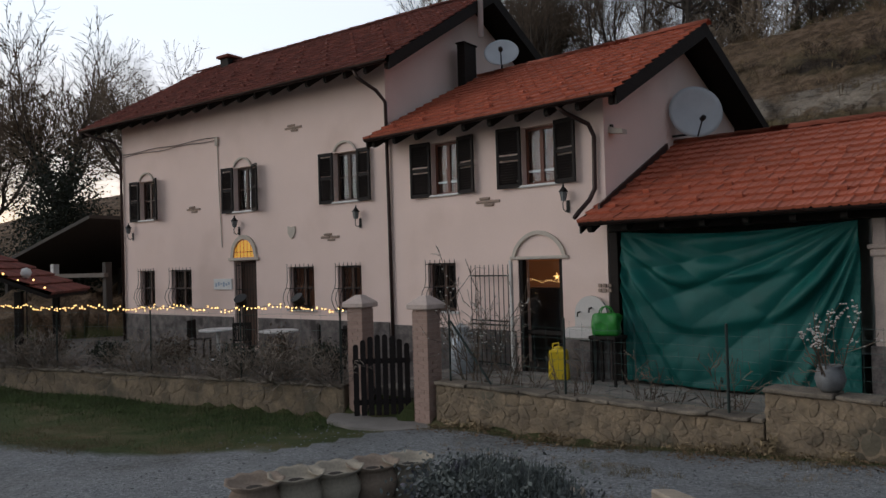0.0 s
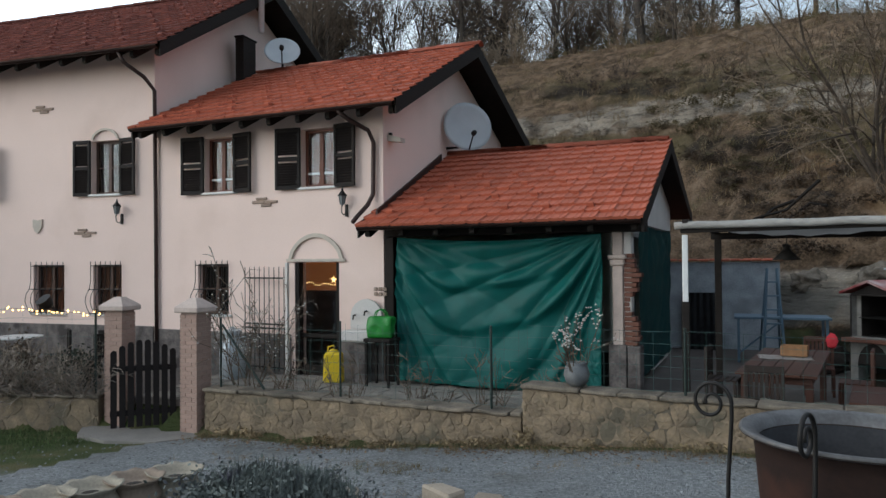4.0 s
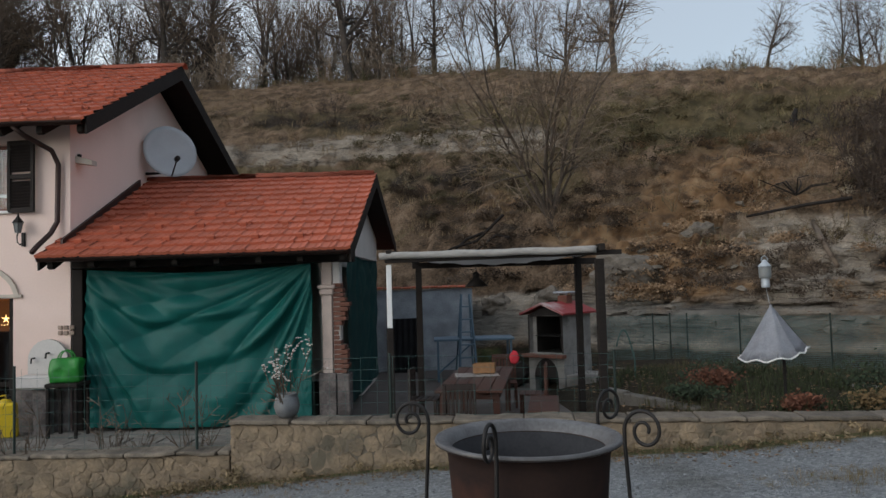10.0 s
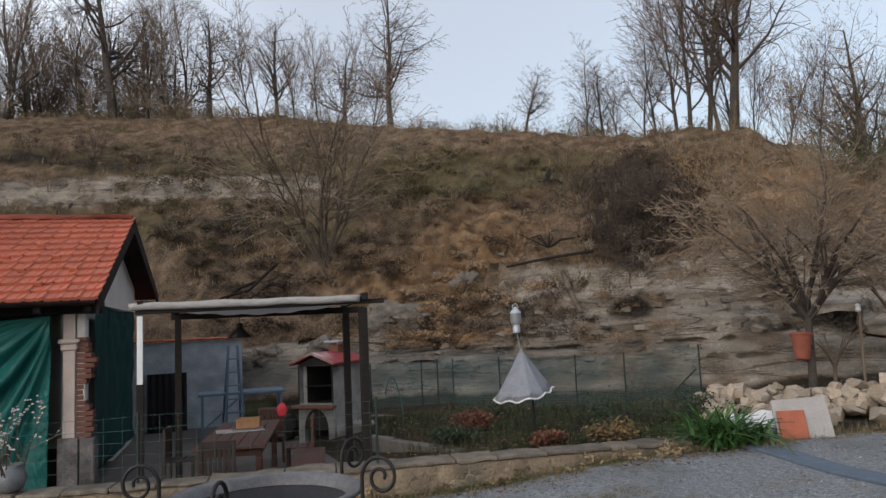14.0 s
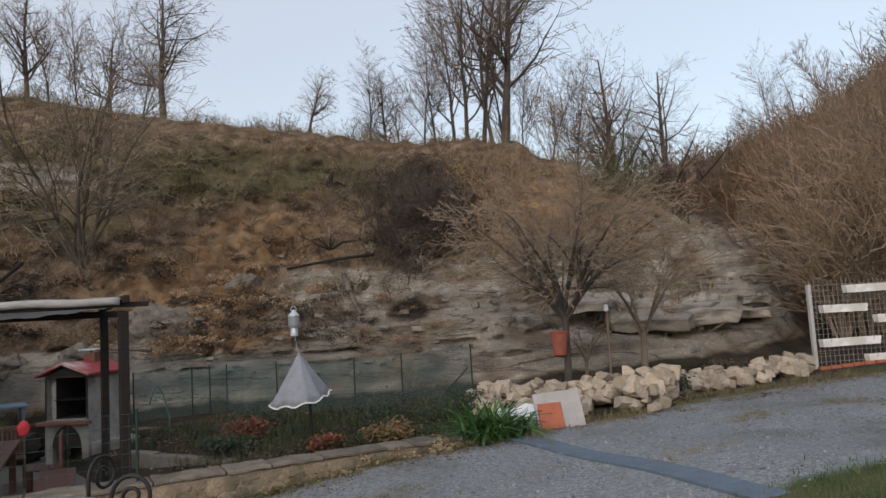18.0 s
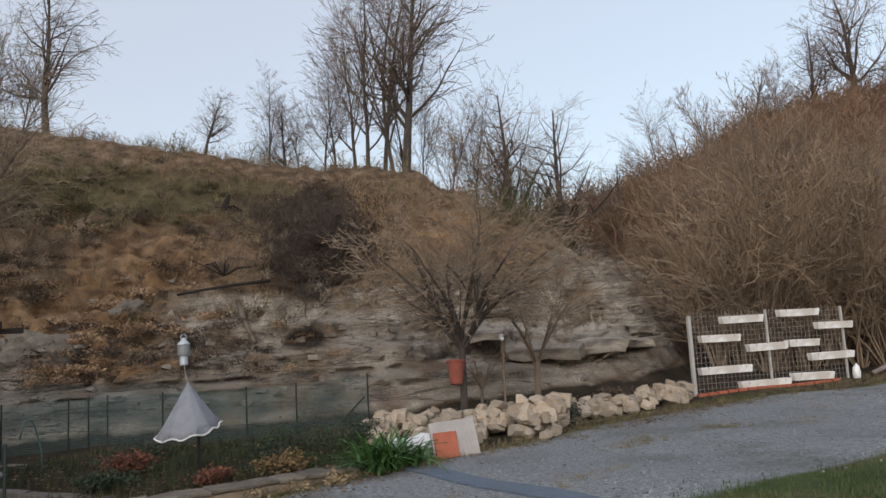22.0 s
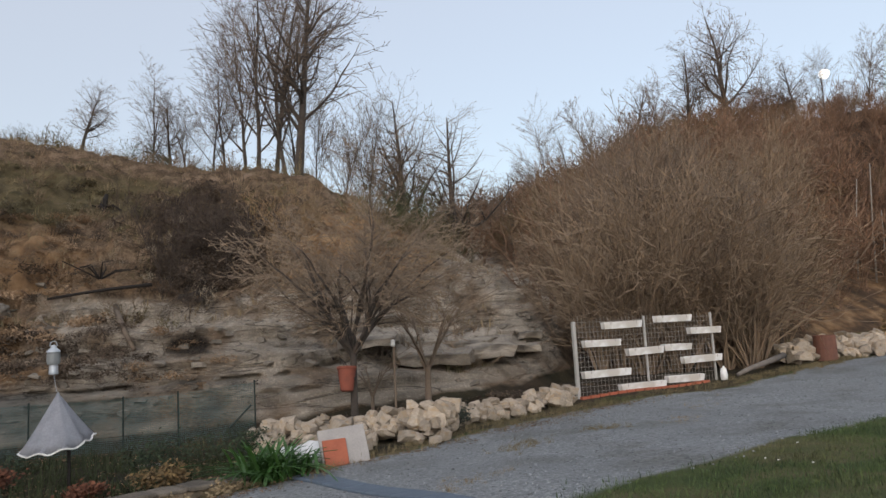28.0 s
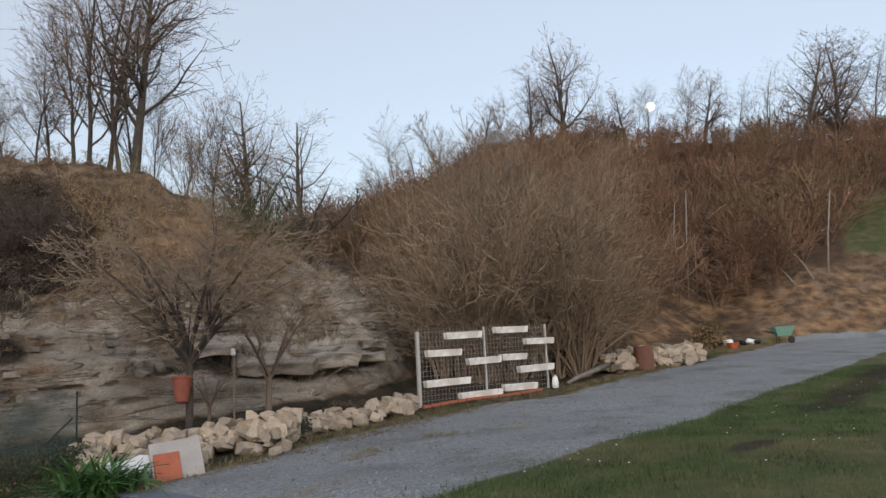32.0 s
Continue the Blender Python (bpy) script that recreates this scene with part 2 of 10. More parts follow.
def lathe(bm, profile, segs=24, c=(0, 0, 0), wob=None):
    """A solid of revolution about z through c; profile: (radius, z) from the bottom up."""
    rings = []
    for r, zz in profile:
        ring = []
        for k in range(segs):
            a = k * 2 * math.pi / segs
            q = wob(a, r, zz) if wob else r
            ring.append(bm.verts.new((c[0] + q * math.cos(a), c[1] + q * math.sin(a), c[2] + zz)))
        rings.append(ring)
    for i in range(len(rings) - 1):
        for k in range(segs):
            bm.faces.new((rings[i][k], rings[i][(k + 1) % segs], rings[i + 1][(k + 1) % segs], rings[i + 1][k]))
    bm.faces.new(rings[0][::-1])
    if profile[-1][0] > 1e-4:
        bm.faces.new(rings[-1])


def turned(profile, segs=24, c=(0, 0, 0), wob=None):
    bm = bmesh.new()
    lathe(bm, profile, segs, c, wob)
    return bm


def mesh_of(bm, name, material, smooth=False):
    me = bpy.data.meshes.new(name)
    bm.to_mesh(me)
    bm.free()
    me.materials.append(material)
    if smooth:
        me.polygons.foreach_set("use_smooth", [True] * len(me.polygons))
    return me


def part(name, bm, material, parent=None, label="", smooth=False, m=None):
    """Links a bmesh as one mesh object under a thing or under a part."""
    ob = new(name, mesh_of(bm, name, material, smooth))
    if parent is not None:
        ob.parent = parent
    if m is not None:
        ob.matrix_basis = m
    if label:
        ob["label"] = label
    return ob


def thing(name, label, category, m=None, group="", kind=""):
    ob = new(name)
    if m is not None:
        ob.matrix_basis = m
    return tagged(ob, label, category, group, kind)


def share(name, me, parent, m):
    """One more piece on an existing mesh."""
    ob = new(name, me)
    ob.parent = parent
    ob.matrix_basis = m
    return ob


def smooth01(a, b, x):
    t = np.clip((np.asarray(x, float) - a) / (b - a), 0, 1)
    return t * t * (3 - 2 * t)


def wall_with_openings(bm, u0, u1, v0, v1, z0, z1, holes):
    """A straight wall with rectangular openings (u0, u1, z0, z1) that go through it."""
    us = sorted({u0, u1, *[h[0] for h in holes], *[h[1] for h in holes]})
    zs = sorted({z0, z1, *[h[2] for h in holes], *[h[3] for h in holes]})
    us, zs = [u for u in us if u0 <= u <= u1], [q for q in zs if z0 <= q <= z1]

    def solid(i, j):
        if not (0 <= i < len(us) - 1 and 0 <= j < len(zs) - 1):
            return False
        cu, cz = (us[i] + us[i + 1]) / 2, (zs[j] + zs[j + 1]) / 2
        return not any(h[0] < cu < h[1] and h[2] < cz < h[3] for h in holes)
    cache = {}

    def vert(i, j, k):
        if (i, j, k) not in cache:
            cache[i, j, k] = bm.verts.new((us[i], (v0, v1)[k], zs[j]))
        return cache[i, j, k]
    for i in range(len(us) - 1):
        for j in range(len(zs) - 1):
            if not solid(i, j):
                continue
            bm.faces.new((vert(i, j, 0), vert(i + 1, j, 0), vert(i + 1, j + 1, 0), vert(i, j + 1, 0)))
            bm.faces.new((vert(i, j, 1), vert(i, j + 1, 1), vert(i + 1, j + 1, 1), vert(i + 1, j, 1)))
            for di, dj, q in ((-1, 0, ((0, 0), (0, 1))), (1, 0, ((1, 1), (1, 0))), (0, -1, ((1, 0), (0, 0))), (0, 1, ((0, 1), (1, 1)))):
                if not solid(i + di, j + dj):
                    (a, b), (c, d) = q
                    bm.faces.new((vert(i + a, j + b, 0), vert(i + a, j + b, 1), vert(i + c, j + d, 1), vert(i + c, j + d, 0)))
    bmesh.ops.recalc_face_normals(bm, faces=bm.faces)

# ---- the lie of the land ----
from mathutils.bvhtree import BVHTree


def wall_line(x):
    """The y of the garden wall's front at x."""
    return np.interp(x, [-40, -18, -9.1, -7.3, -1.9, 6.75], [4.2, 8.03, 9.6, 9.69, 9.2, 7.55])


def yard_height(x, y):
    base = np.interp(x, [-80, -18, -9, -7.2, -4.6, -2.3, 0, 3.3, 6.5, 16, 25, 45, 70, 200], [-2.0, -0.5, -0.48, -0.39, -0.30, -0.13, 0.05, 0.27, 0.44, 0.70, 0.95, 1.3, 1.6, 3.0])
    lift = 0.065 * (1 - smooth01(6, 16, x))
    return base + lift * np.clip(8.5 - y, -1, 8.5)


def polar(x, y):
    return np.degrees(np.arctan2(-x, y)), np.hypot(x, y)


NEAR_AZ = [-68, -66, -63, -58, -52, -46, -35, -22, -10, 5, 20, 35, 50, 70, 95]
NEAR_FOOT = [22, 21, 19, 17.4, 16.0, 15.2, 15.2, 16.8, 19.5, 22.0, 25, 28, 32, 40, 60]
NEAR_RIDGE = [25.5, 26, 27, 30, 34, 38, 40, 42, 45, 48, 50, 55, 60, 70, 90]
NEAR_EL = [-4, -1.6, 3.2, 5.8, 9.7, 13.0, 13.8, 15.2, 16.4, 15.6, 14.5, 12, 8, 2.5, 1]
FAR_AZ = [-180, -150, -130, -115, -105, -97, -92, -86, -78, -72, -66, -62, -55, -45, -30, 0, 60, 90, 130, 180]
FAR_EL = [2, 4, 8, 10.0, 11.4, 12.4, 13.2, 13.8, 14.4, 13.6, 10.9, 9.8, 8.5, 8, 6, 2, 0, 0, 1, 2]


def hill_height(x, y):
    az, r = polar(x, y)
    rf, rr = np.interp(az, NEAR_AZ, NEAR_FOOT), np.interp(az, NEAR_AZ, NEAR_RIDGE)
    zr = 2.25 + rr * np.tan(np.radians(np.interp(az, NEAR_AZ, NEAR_EL)))
    s = (r - rf) / (rr - rf)
    rise = np.interp(s, [0, 0.05, 0.14, 0.24, 0.37, 0.62, 0.88, 1.0], [0, 0.075, 0.185, 0.27, 0.39, 0.67, 0.94, 1.0])
    near = 0.2 + (zr - 0.2) * rise - np.clip(r - rr, 0, 60) * 0.10
    near = np.where((s < 0) | (az < -68) | (az > 95), -50, near)
    ff = np.interp(az, [-130, -100, -94, -88, -75, -66, 180], [44, 43, 41, 38, 29, 27, 27])
    zf = 2.25 + 78 * np.tan(np.radians(np.interp(az, FAR_AZ, FAR_EL)))
    sf = (r - ff) / (78 - ff)
    low = np.interp(az, [-130, -94, -88, -80], [0.9, 0.9, 1.3, 1.0])
    far = 1.0 + (zf - 1.0) * np.clip(sf, 0, 1) ** low - np.clip(r - 78, 0, 200) * 0.02
    far = np.where(sf < 0, -50, far)
    return np.maximum(near, far)


def land(x, y):
    """Height of the ground sheet."""
    x, y = np.asarray(x, float), np.asarray(y, float)
    yard = yard_height(x, y)
    behind = smooth01(0.05, 0.30, y - wall_line(x)) * (1 - smooth01(6.6, 7.6, x))
    bed = np.interp(x, [-40, -9, 2.8, 4.6, 7], [-0.35, -0.15, -0.12, 0.40, 0.46])
    z0 = yard * (1 - behind) + bed * behind
    az, r = polar(x, y)
    bump = 0.03 * np.sin(x * 1.7 + y * 0.6) * np.sin(y * 1.3 - x * 0.4) * smooth01(2, 6, r)
    h = hill_height(x, y)
    return np.maximum(z0 + bump * (1 - behind), h)


def relief(x, y, az, r):
    """Knolls and ledges of the hillside."""
    out = np.zeros_like(x)
    hilly = smooth01(15.5, 20, r) * (1 - 0.6 * smooth01(33, 41, r))
    for i in range(len(x)):
        if hilly[i] > 0:
            p = Vector((x[i], y[i], 0))
            out[i] = hilly[i] * (0.75 * noise.noise(p * 0.16) + 0.50 * noise.noise(p * 0.45) + 0.46 * noise.noise(p * 1.1) - 0.45 * abs(noise.noise(p * 0.8 + Vector((4, 0, 0)))) + 0.30 * noise.noise(p * 2.6))
    return out


az_steps = np.concatenate([np.arange(-180, -110, 3.0), np.arange(-110, -66, 0.7), np.arange(-66, 32, 0.28), np.arange(32, 66, 0.34), np.arange(66, 75, 0.8), np.arange(75, 180, 3.5)])
r_steps = np.concatenate([[0.4, 1.2, 2, 3], np.arange(3.5, 8.0, 0.35), np.arange(8.0, 10.2, 0.14), np.arange(10.2, 15.4, 0.4), np.arange(15.4, 23, 0.075), np.arange(23, 27, 0.14), np.arange(27, 48, 0.36), np.arange(48, 95, 2.2), [100, 115, 140, 180, 260, 400, 700, 1200]])
A, Rr = np.meshgrid(np.radians(az_steps), r_steps)
GX, GY = (-np.sin(A) * Rr).ravel(), (np.cos(A) * Rr).ravel()
GZ = land(GX, GY)
gaz, gr = polar(GX, GY)
GZ = GZ + relief(GX, GY, gaz, gr) * smooth01(0.3, 2.0, GZ - yard_height(GX, GY))

# bedding planes: the rock breaks into ledges that jut over darker hollows
bed_zone = smooth01(-66, -62, gaz) * (1 - smooth01(-22, -8, gaz)) * smooth01(15.8, 17.5, gr) * (1 - smooth01(25, 29, gr)) * smooth01(0.15, 0.6, GZ - yard_height(GX, GY))
wob = np.array([noise.noise(Vector((a * 0.10, b * 0.10, 5.0))) + 0.35 * noise.noise(Vector((a * 0.5, b * 0.5, 2.0))) if q > 0 else 0.0 for a, b, q in zip(GX, GY, bed_zone)])
layer = GZ / 0.72 + 0.55 * wob + 0.012 * gaz
frac = layer - np.floor(layer)
stair = np.floor(layer) + smooth01(0.0, 0.22, frac)
GZ = GZ + bed_zone * 0.38 * (stair - layer) * 0.72
rough_n = np.array([0.13 * noise.noise(Vector((a * 2.2, b * 2.2, c * 3.4))) + 0.07 * noise.noise(Vector((a * 5.5, b * 5.5, c * 9))) if q > 0 else 0.0 for a, b, c, q in zip(GX, GY, GZ, bed_zone)])
jut = bed_zone * rough_n + bed_zone * 0.12 * np.exp(-((frac - 0.20) / 0.10) ** 2)
GX, GY = GX * (1 - jut / gr), GY * (1 - jut / gr)

# deep notches under the two long ledges
el0 = np.degrees(np.arctan2(GZ - 2.25, gr))
noise_el = wob * 2.0
broken = np.array([noise.noise(Vector((a * 0.45, 3.0, 0.0))) if q > 0 else 0.0 for a, q in zip(gaz, bed_zone)])
for azs, els, depth, tall, gaps in (([-63, -57, -50], [-0.3, -1.1, -0.3], 1.2, 0.26, 0), ([-62.4, -57, -52], [-1.4, -2.1, -1.6], 1.1, 0.26, 0), ([-50, -44, -37, -30, -22], [-0.9, -1.8, -1.9, -2.1, -1.7], 0.42, 0.16, 1),
                                    ([-38, -32, -26], [-0.7, -0.9, -1.0], 0.35, 0.14, -1), ([-48, -42, -36], [-2.9, -3.1, -2.8], 0.35, 0.14, -1), ([-33, -26, -18], [-2.9, -3.0, -2.6], 0.35, 0.14, 1), ([-22, -16, -9], [-0.2, -0.5, -0.8], 0.4, 0.16, 1), ([-60, -54, -46], [1.3, 1.8, 1.2], 0.35, 0.14, -1), ([-58, -52], [3.4, 3.8], 0.3, 0.14, 1)):
    depth = depth * (smooth01(-0.05, 0.2, gaps * broken + 0.06) if gaps else 1.0)
    under = np.exp(-((el0 - np.interp(gaz, azs, els) + 0.10 * noise_el + tall) / tall) ** 4) * smooth01(azs[0] - 0.8, azs[0] + 0.8, gaz) * (1 - smooth01(azs[-1] - 1.5, azs[-1] + 1.5, gaz)) * (gr < 30)
    GX, GY = GX * (1 + depth * under / gr), GY * (1 + depth * under / gr)

# zones of the sheet
hill_on = smooth01(0.05, 0.5, hill_height(GX, GY) - yard_height(GX, GY))
elev = np.degrees(np.arctan2(GZ - 2.25, gr))
EDGE_X, EDGE_Y = [2, 6.4, 7.3, 8.6, 11.3, 15.4, 27], [4.0, 2.55, 2.1, 1.68, 0.95, 0.12, -4.0]
road_edge = np.interp(GX, [-30, -9.8, -8.2] + EDGE_X + [50, 90], [3.5, 5.4, 7.1] + EDGE_Y + [-11, -22])
verge_top = np.interp(GX, [-30, -9, 6.7, 9, 12, 16, 18.2, 25, 45, 90], [-5, 7.0, 7.1, 6.9, 6.4, 5.6, 4.0, 2.2, -3.5, -14])
road = smooth01(-0.1, 0.5, GY - np.where(GX > 2, road_edge, -30)) * (1 - smooth01(-0.2, 0.35, GY - np.where(GX > 6.7, verge_top, wall_line(GX) - 0.35)))
road = road * (1 - smooth01(-1.3, 0.7, np.where(GX < -7.6, GY - road_edge, -9))) * (1 - smooth01(0.2, 0.8, hill_on))
rock_top = np.interp(gaz, [-66, -63, -58, -52, -47, -40, -33, -26, -20, -14, -6, 4], [2.2, 3.8, 6.6, 7.4, 6.0, 3.2, 3.9, 5.2, 2.6, 0.6, -1.0, -3])
rock = hill_on * smooth01(-66, -64, gaz) * (1 - smooth01(-0.9, 1.3, elev - rock_top)) * np.interp(gaz, [-66, -24, -12, -4, 4], [1, 1, 0.72, 0.55, 0])
rock = rock * (1 - 0.62 * smooth01(-31, -26, gaz) * smooth01(-1.2, -0.2, elev))
scar_el = np.interp(gaz, [-18, -14.5, -4.6, 0.6, 7.8, 12.5, 22], [10.6, 11.0, 11.2, 10.9, 10.2, 10.0, 9.2])
scar = hill_on * np.exp(-((elev - scar_el) / 0.8) ** 2) * smooth01(-17, -12, gaz) * (1 - smooth01(18, 24, gaz))
rock = np.maximum(rock, 1.6 * scar)


def blob(a, e, wa, we):
    return np.exp(-((gaz - a) / wa) ** 2 - ((elev - e) / we) ** 2)


# below the ledge lines: slightly greyer rock, with the overhang's shade painted in
shaded_bed = np.interp(gaz, [-66, -48, -38, -28], [0.25, 0.28, 0.40, 0.60]) * hill_on * smooth01(-66, -60, gaz) * (1 - smooth01(-6, 2, gaz)) * (1 - smooth01(-0.25, 0.35, elev - np.interp(gaz, [-63, -57, -50, -44, -37, -30, -22, -10], [-1.0, -2.2, -1.2, -1.8, -1.9, -2.1, -1.7, -1.5])))
ochre = hill_on * np.clip(blob(-22.5, 4.8, 3.0, 1.6) + blob(-48.5, 7.6, 3.0, 1.8) + 0.9 * blob(-54, 6.0, 3.0, 1.0) + 0.7 * blob(-18, 2.4, 2.0, 1.2) + 0.8 * blob(-24, -0.9, 4.0, 0.7) + 0.6 * blob(-9, 6.5, 3, 1.5) + 0.5 * blob(-38, 5.0, 4, 1.2) + 0.75 * blob(-50, 8.6, 4.5, 2.2) + 0.7 * blob(-23, 1.5, 4.5, 1.8) + 0.75 * blob(-26, 7.0, 5, 2.4) + 0.6 * blob(-15, 3.5, 4, 1.5), 0, 1)
ochre = np.maximum(ochre, 0.40 * smooth01(29, 33, gr) * (1 - smooth01(46, 50, gr)) * (1 - smooth01(-81, -79, gaz)))
# near-black ground: brush, plus shade beneath it and the slope tree, as colour
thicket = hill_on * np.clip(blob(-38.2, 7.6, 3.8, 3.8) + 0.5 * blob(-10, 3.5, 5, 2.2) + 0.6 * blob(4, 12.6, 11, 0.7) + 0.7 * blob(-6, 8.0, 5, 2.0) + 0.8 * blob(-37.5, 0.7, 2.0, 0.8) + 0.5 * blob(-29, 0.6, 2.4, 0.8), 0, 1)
wood = np.maximum(hill_on * (1 - smooth01(-67, -64, gaz)), 0.35 * hill_on * smooth01(-16, 8, gaz) * smooth01(11.8, 13, elev))
meadow = np.maximum((1 - smooth01(-98, -96, gaz)) * (1 - smooth01(7.5, 9, elev)) * smooth01(3.6, 4.4, elev), 0.0)
wood = wood * (1 - meadow)
bank = hill_on * (1 - smooth01(-93, -87, gaz)) * (1 - smooth01(3.4, 4.4, elev))
ochre = np.maximum(ochre, 0.30 * bank)
wood = wood * (1 - 0.8 * bank)
turf = hill_on * np.clip(1.1 * blob(-25, 11.5, 9, 1.9) + blob(-10, 12.0, 9, 2.0) + 0.8 * blob(-12, 7.5, 5, 2.0) + 0.9 * blob(4, 8.2, 8, 1.2) + 0.6 * blob(-35, 11.5, 5, 1.2) + 0.7 * blob(16, 8, 8, 1.5) + 0.6 * blob(6, 12.8, 8, 1.2), 0, 1)
earth = smooth01(2.6, 3.6, GX) * smooth01(0.0, 0.5, GY - np.where(GX > 6.7, verge_top, wall_line(GX))) * (1 - smooth01(28, 34, gr))

BARE = ((15.5, -1.5, 1.0), (18.0, -2.2, 1.1), (21.0, -3.1, 1.1), (9.0, -0.2, 0.45))
for px_, py_, w_ in BARE:
    earth = np.maximum(earth, np.exp(-(((GX - px_) / (2.0 * w_)) ** 2 + ((GY - py_ + 0.28 * (GX - px_)) / (0.55 * w_)) ** 2)))
nA, nR = len(az_steps), len(r_steps)
vid = np.arange(nA * nR).reshape(nR, nA)
quads = np.stack([vid[:-1, :-1], vid[:-1, 1:], vid[1:, 1:], vid[1:, :-1]], -1).reshape(-1, 4)
seam = np.stack([vid[:-1, -1], vid[:-1, 0], vid[1:, 0], vid[1:, -1]], -1).reshape(-1, 4)
quads = np.concatenate([quads, seam])
ground_mesh = bpy.data.meshes.new("ground")
cols = np.stack([GX, GY, GZ], 1)
ground_mesh.from_pydata(cols.tolist(), [], [q[::-1] for q in quads.tolist()] + [vid[0].tolist()])
for nm, arr in (("road", road), ("rock", rock), ("wood", wood), ("hill", hill_on * (1 - meadow)), ("ochre", ochre), ("thicket", thicket), ("turf", turf), ("shaded_bed", shaded_bed), ("earth", earth)):
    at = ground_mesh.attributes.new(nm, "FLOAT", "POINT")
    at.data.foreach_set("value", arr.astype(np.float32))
ground_mesh.polygons.foreach_set("use_smooth", [True] * len(ground_mesh.polygons))


def ground_material():
    m = bpy.data.materials.new("gravel_grass_and_rock")
    m.use_nodes = True
    nt = m.node_tree
    bsdf = nt.nodes["Principled BSDF"]
    bsdf.inputs["Roughness"].default_value = 0.95
    bsdf.inputs["Specular IOR Level"].default_value = 0.2
    tc = nt.nodes.new("ShaderNodeTexCoord")

    def noise_at(scale, detail=6, stretch=None, distort=0.0):
        n = nt.nodes.new("ShaderNodeTexNoise")
        n.inputs["Scale"].default_value, n.inputs["Detail"].default_value = scale, detail
        n.inputs["Distortion"].default_value = distort
        if stretch:
            mp = nt.nodes.new("ShaderNodeMapping")
            mp.inputs["Scale"].default_value = stretch
            nt.links.new(tc.outputs["Object"], mp.inputs["Vector"])
            nt.links.new(mp.outputs[0], n.inputs["Vector"])
        else:
            nt.links.new(tc.outputs["Object"], n.inputs["Vector"])
        return n.outputs["Fac"]

    def ramp(fac, stops):
        r = nt.nodes.new("ShaderNodeValToRGB")
        el = r.color_ramp.elements
        while len(el) < len(stops):
            el.new(0.5)
        for e, (p, c) in zip(el, stops):
            e.position, e.color = p, (*c, 1)
        nt.links.new(fac, r.inputs["Fac"])
        return r.outputs["Color"]

    def mix(f, a, b):
        x = nt.nodes.new("ShaderNodeMix")
        x.data_type = "RGBA"
        nt.links.new(f, x.inputs["Factor"])
        nt.links.new(a, x.inputs["A"])
        nt.links.new(b, x.inputs["B"])
        return x.outputs["Result"]

    def mask(attr, wobble, amount=0.8, lo=0.35, hi=0.65):
        a = nt.nodes.new("ShaderNodeAttribute")
        a.attribute_name = attr
        s = nt.nodes.new("ShaderNodeMath")
        s.operation = "MULTIPLY_ADD"
        nt.links.new(wobble, s.inputs[0])
        s.inputs[1].default_value = amount
        nt.links.new(a.outputs["Fac"], s.inputs[2])
        r = nt.nodes.new("ShaderNodeMapRange")
        r.inputs["From Min"].default_value, r.inputs["From Max"].default_value = lo + amount / 2, hi + amount / 2
        nt.links.new(s.outputs[0], r.inputs["Value"])
        return r.outputs[0]

    big, mid_n, fine, grit = noise_at(0.35, 5), noise_at(1.6, 6), noise_at(14, 6), noise_at(55, 3)
    grass = mix(fine, ramp(mid_n, [(0.3, (0.036, 0.058, 0.016)), (0.47, (0.070, 0.092, 0.030)), (0.60, (0.150, 0.122, 0.064)), (0.72, (0.19, 0.145, 0.085))]), ramp(big, [(0.35, (0.056, 0.082, 0.025)), (0.66, (0.120, 0.112, 0.055))]))
    vor = nt.nodes.new("ShaderNodeTexVoronoi")
    vor.inputs["Scale"].default_value = 34
    nt.links.new(tc.outputs["Object"], vor.inputs["Vector"])
    pebble = ramp(vor.outputs["Color"], [(0.0, (0.11, 0.117, 0.124)), (0.5, (0.275, 0.288, 0.297)), (1.0, (0.58, 0.59, 0.60))])
    gravel = mix(mid_n, pebble, ramp(fine, [(0.3, (0.19, 0.20, 0.208)), (0.7, (0.325, 0.332, 0.336))]))
    coarse = noise_at(0.75, 7)
    gravel = mix(ramp(coarse, [(0.50, (0, 0, 0)), (0.66, (0.6, 0.6, 0.6))]), gravel, ramp(fine, [(0.35, (0.070, 0.066, 0.056)), (0.65, (0.21, 0.205, 0.185))]))
    gravel = mix(ramp(big, [(0.35, (0.35, 0.35, 0.35)), (0.6, (0, 0, 0))]), gravel, ramp(grit, [(0.35, (0.11, 0.117, 0.12)), (0.65, (0.31, 0.318, 0.32))]))
    slope = mix(coarse, ramp(mid_n, [(0.32, (0.036, 0.024, 0.016)), (0.45, (0.142, 0.095, 0.059)), (0.56, (0.250, 0.168, 0.108)), (0.68, (0.360, 0.255, 0.175))]), ramp(fine, [(0.36, (0.026, 0.019, 0.013)), (0.5, (0.115, 0.078, 0.049)), (0.66, (0.270, 0.184, 0.115))]))
    sward = mix(fine, ramp(mid_n, [(0.34, (0.038, 0.031, 0.015)), (0.5, (0.108, 0.086, 0.042)), (0.66, (0.200, 0.150, 0.082))]), ramp(coarse, [(0.38, (0.068, 0.055, 0.027)), (0.62, (0.180, 0.134, 0.074))]))
    strata = noise_at(1.0, 9, (0.22, 0.22, 1.5), 0.9)
